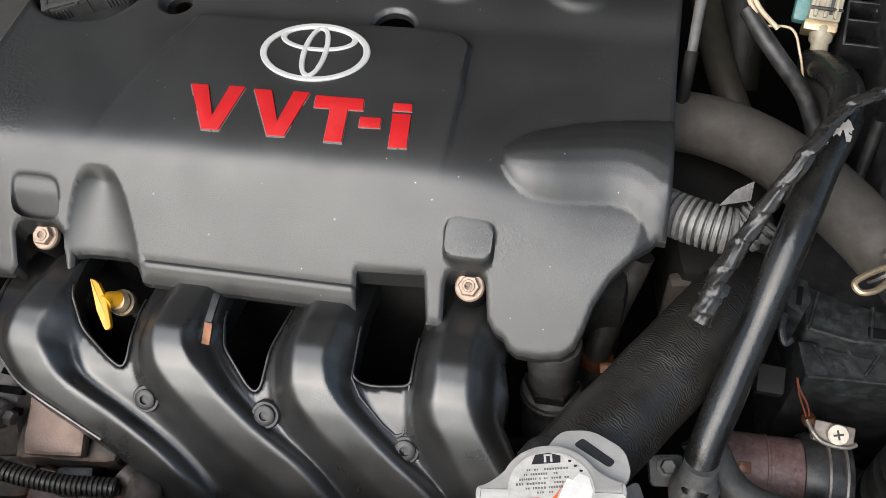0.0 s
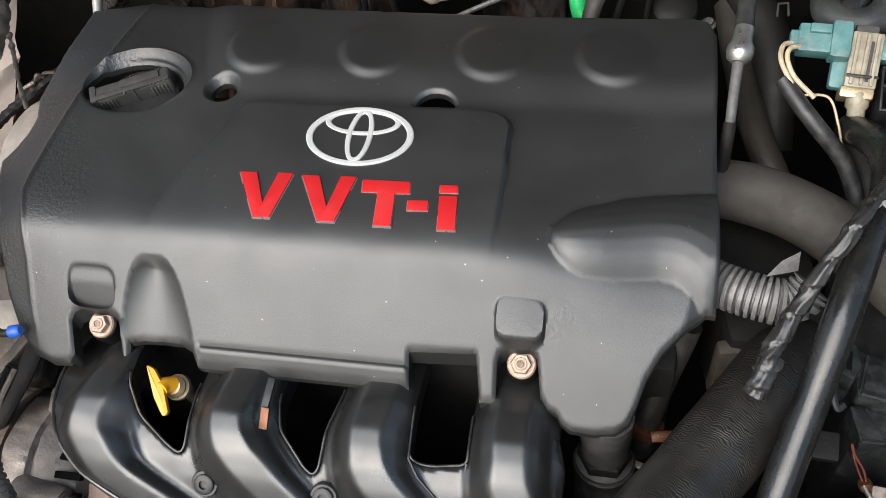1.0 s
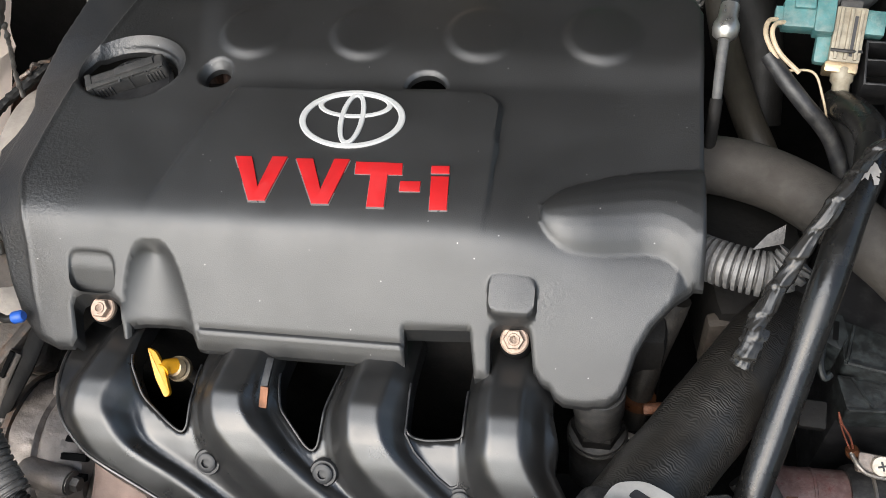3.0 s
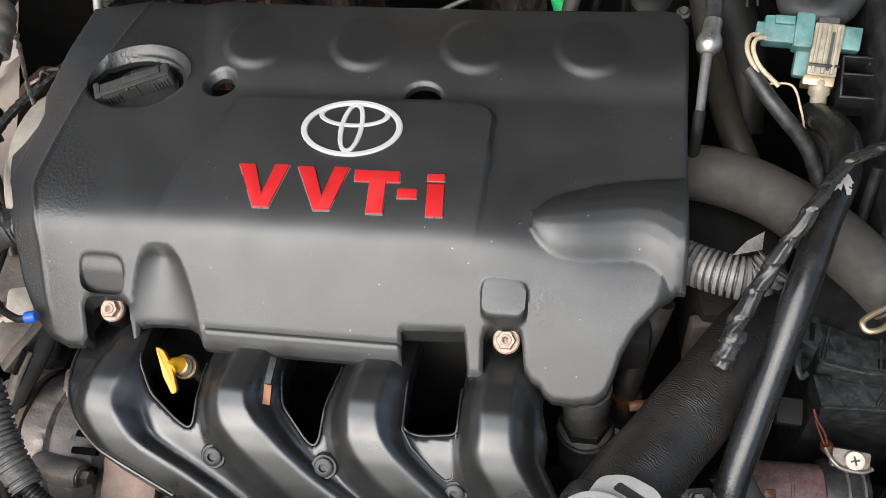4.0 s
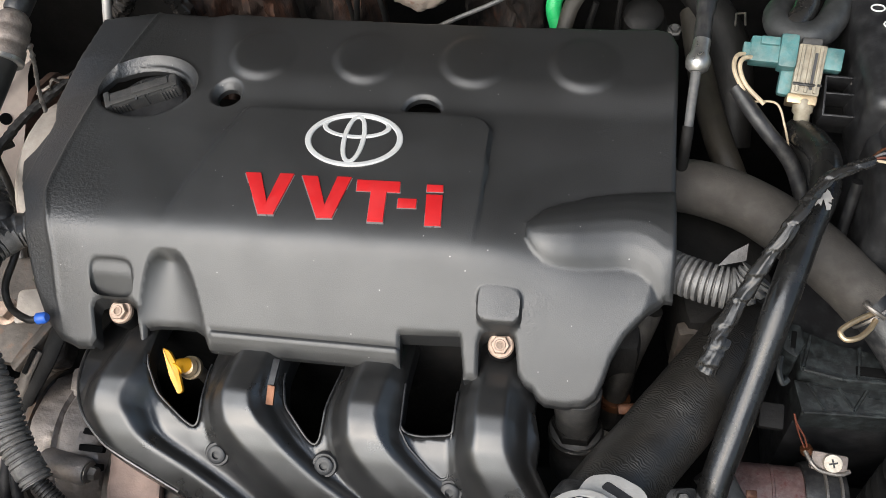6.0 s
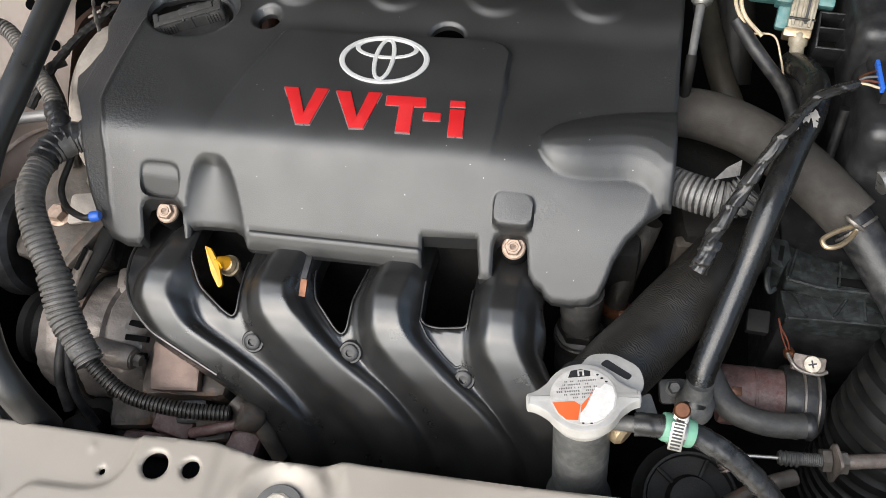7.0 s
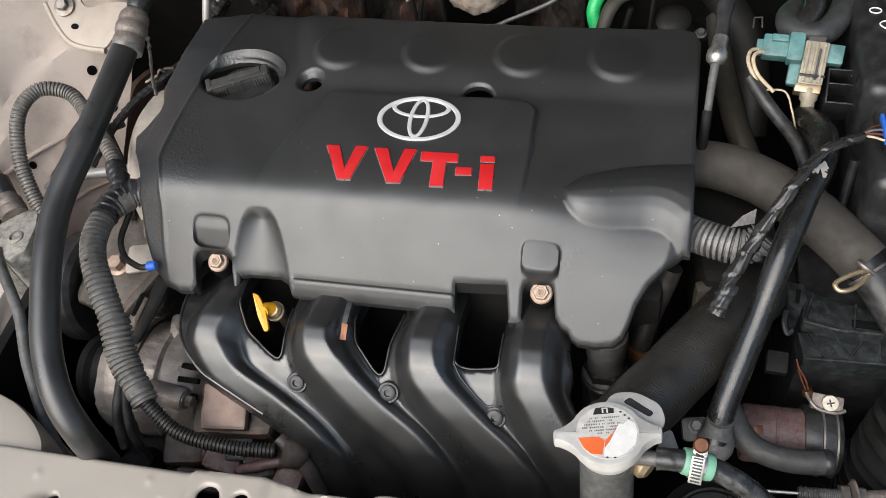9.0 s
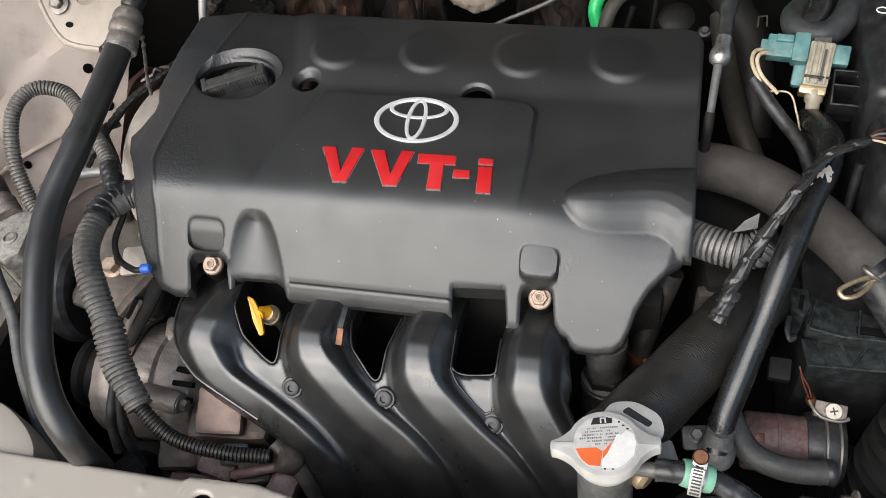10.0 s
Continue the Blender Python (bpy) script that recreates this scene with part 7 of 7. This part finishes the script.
part("spring", corrugated([(0.3035, 0.2125, 0.742), (0.3065, 0.206, 0.740), (0.3105, 0.198, 0.737)], 0.0050, 0.0010, 0.0024, 16), DUSTSTEEL, fs, "small steel spring")
part("arm", tube([(0.310, 0.175, 0.735), (0.335, 0.190, 0.742), (0.355, 0.20, 0.74)], 0.006, 12), GRIME, fs)

# ---- labels on the front panel ----
def on_panel(x, y, up=0.0, turn=1.2):
    return Matrix.Translation((x, y, float(panel_z(np.array([x]), np.array([y]))[0]) + up)) @ pose(0, 0, 0, 0, 0, turn)


wl = thing("gear_label", (0.218, 0.121, 0.80), "white sticker with a gear-change diagram", "label")
WL = on_panel(0.2185, 0.1208, 0.0002, 1.0)
part("paper", prism(rounded([(-0.0270, -0.0135), (0.0265, -0.0135), (0.0265, 0.0128), (-0.0270, 0.0128)], 0.0012), 0, 0.0003, WL), PAPER, wl)
frame_bits = [rbox((0.0515, 0.0003, 0.0001), WL @ pose(0, 0.0118, 0.0004), 0), rbox((0.0515, 0.0003, 0.0001), WL @ pose(0, -0.0123, 0.0004), 0),
              rbox((0.0003, 0.0244, 0.0001), WL @ pose(-0.0258, -0.0002, 0.0004), 0), rbox((0.0003, 0.0244, 0.0001), WL @ pose(0.0254, -0.0002, 0.0004), 0)]
part("border", merge(*frame_bits), INKGREY, wl)
for ch, x, y in (("N", 0.0082, 0.0088), ("1", -0.0050, 0.0042), ("2", 0.0078, -0.0048), ("3", 0.0218, 0.0012)):
    part("figure", text_mesh(ch, 0.0050, WL @ pose(x, y, 0.0004)), INK, wl, smooth=0)
for a0, a1 in ((70, 20), (112, 155), (205, 245), (335, 295)):
    p = [(0.0082 + 0.0118 * math.cos(math.radians(a)), 0.0022 + 0.0064 * math.sin(math.radians(a))) for a in np.linspace(a0, a1, 6)]
    part("arrow", tube([WL @ Vector((x, y, 0.0004)) for x, y in p], lambda s: 0.0001 + 0.07 * s, 5, 3, 0.1), INK, wl)
part("car_outline", merge(*[tube(p, 0.00018, 5, 4) for p in (
    [WL @ Vector((x, y, 0.0004)) for x, y in ((-0.0235, 0.0075), (-0.0215, 0.0098), (-0.0170, 0.0104), (-0.0130, 0.0100), (-0.0105, 0.0085), (-0.0105, 0.0058), (-0.0160, 0.0060), (-0.0180, 0.0070), (-0.0235, 0.0065))],
    [WL @ Vector((x, y, 0.0004)) for x, y in ((-0.0235, 0.0050), (-0.0200, 0.0036), (-0.0160, 0.0028), (-0.0120, 0.0036), (-0.0095, 0.0048))])]), INKGREY, wl)
part("pedal", prism([(-0.0232, 0.0022), (-0.0218, 0.0020), (-0.0195, -0.0012), (-0.0215, -0.0008)], 0.0003, 0.0005, WL), INK, wl)
part("pedal", prism([(-0.0135, -0.0022), (-0.0105, 0.0012), (-0.0092, 0.0010), (-0.0105, -0.0020)], 0.0003, 0.0005, WL), INKGREY, wl)
part("print_line", text_mesh("\u8d70\u884c\u6642\uff0c\uff13\u901f\u304b\u3089\uff2e\u306b\u30c1\u30a7\u30f3\u30b8\u51fa\u6765\u307e\u305b\u3093", 0.00265, WL @ pose(0.0, -0.0080, 0.0004)), INK, wl, "line of small dark print", smooth=0)
part("code_mark", merge(*[rbox((0.0011, 0.0010, 0.0001), WL @ pose(0.0130 + 0.0016 * k, -0.0108, 0.0004), 0) for k in range(6)]), INK, wl)

ol = thing("caution_label", (0.330, 0.121, 0.80), "worn orange caution sticker with black heading", "label")
OL = on_panel(0.3300, 0.1215, 0.0002, 1.2)
part("paper", prism(rounded([(-0.0415, -0.0145), (0.0415, -0.0145), (0.0415, 0.0135), (-0.0415, 0.0135)], 0.0015), 0, 0.0003, OL), ORANGE, ol)
part("border", merge(rbox((0.080, 0.0004, 0.0001), OL @ pose(0, -0.0132, 0.0004), 0), rbox((0.0004, 0.020, 0.0001), OL @ pose(-0.0402, -0.003, 0.0004), 0), rbox((0.0004, 0.020, 0.0001), OL @ pose(0.0402, -0.003, 0.0004), 0)), INK, ol)
part("heading", rbox((0.080, 0.0062, 0.0001), OL @ pose(0, 0.0092, 0.00035), 0), INK, ol, "black heading strip")
part("heading_word", text_mesh("C A U T I O N", 0.0042, OL @ pose(0.0150, 0.0092, 0.0005)), ORANGE, ol, smooth=0)
part("heading_word", text_mesh("\u0e04\u0e33\u0e40\u0e15\u0e37\u0e2d\u0e19", 0.0046, OL @ pose(-0.0165, 0.0092, 0.0005)), ORANGE, ol, smooth=0)
part("print_line", merge(*[rbox((w, 0.0017, 0.0001), OL @ pose(x, 0.0036, 0.0004), 0) for x, w in ((-0.0325, 0.012), (-0.0165, 0.017), (0.004, 0.021), (0.0265, 0.020))]), INKGREY, ol)
for body, x, y, s in (("DANGER ! TO AVOID PERSONAL INJURY KEEP HANDS CLEAR", 0.0, -0.0008, 0.0026), ("FAN MAY START AUTOMATICALLY WHETHER OR", 0.0065, -0.0050, 0.0026), ("NOT ENGINE IS RUNNING", -0.0040, -0.0091, 0.0026)):
    part("print_line", text_mesh(body, s, OL @ pose(x, y, 0.0004)), INKGREY, ol, smooth=0)
rng = random.Random(11)
for x, y in ((-0.0285, 0.0095), (-0.0085, 0.0100), (0.0015, 0.0092), (0.0230, 0.0105), (0.0050, -0.0122), (-0.0100, -0.0125)):
    pts = [(0.0022 * math.cos(a) * rng.uniform(0.5, 1.3), 0.0040 * math.sin(a) * rng.uniform(0.5, 1.2)) for a in np.linspace(0, 2 * math.pi, 9)[:-1]]
    part("scuff", prism(pts, 0.0003, 0.0007, OL @ pose(x, y, 0)), SCUFF, ol, "scraped bare patch")

solo("panel_plug", lathe([(0.0044, -0.001), (0.0044, 0.0006), (0.0036, 0.0009)], on_panel(0.167, 0.114), 22), WASHER, "small grey plug in the front panel", "plug")
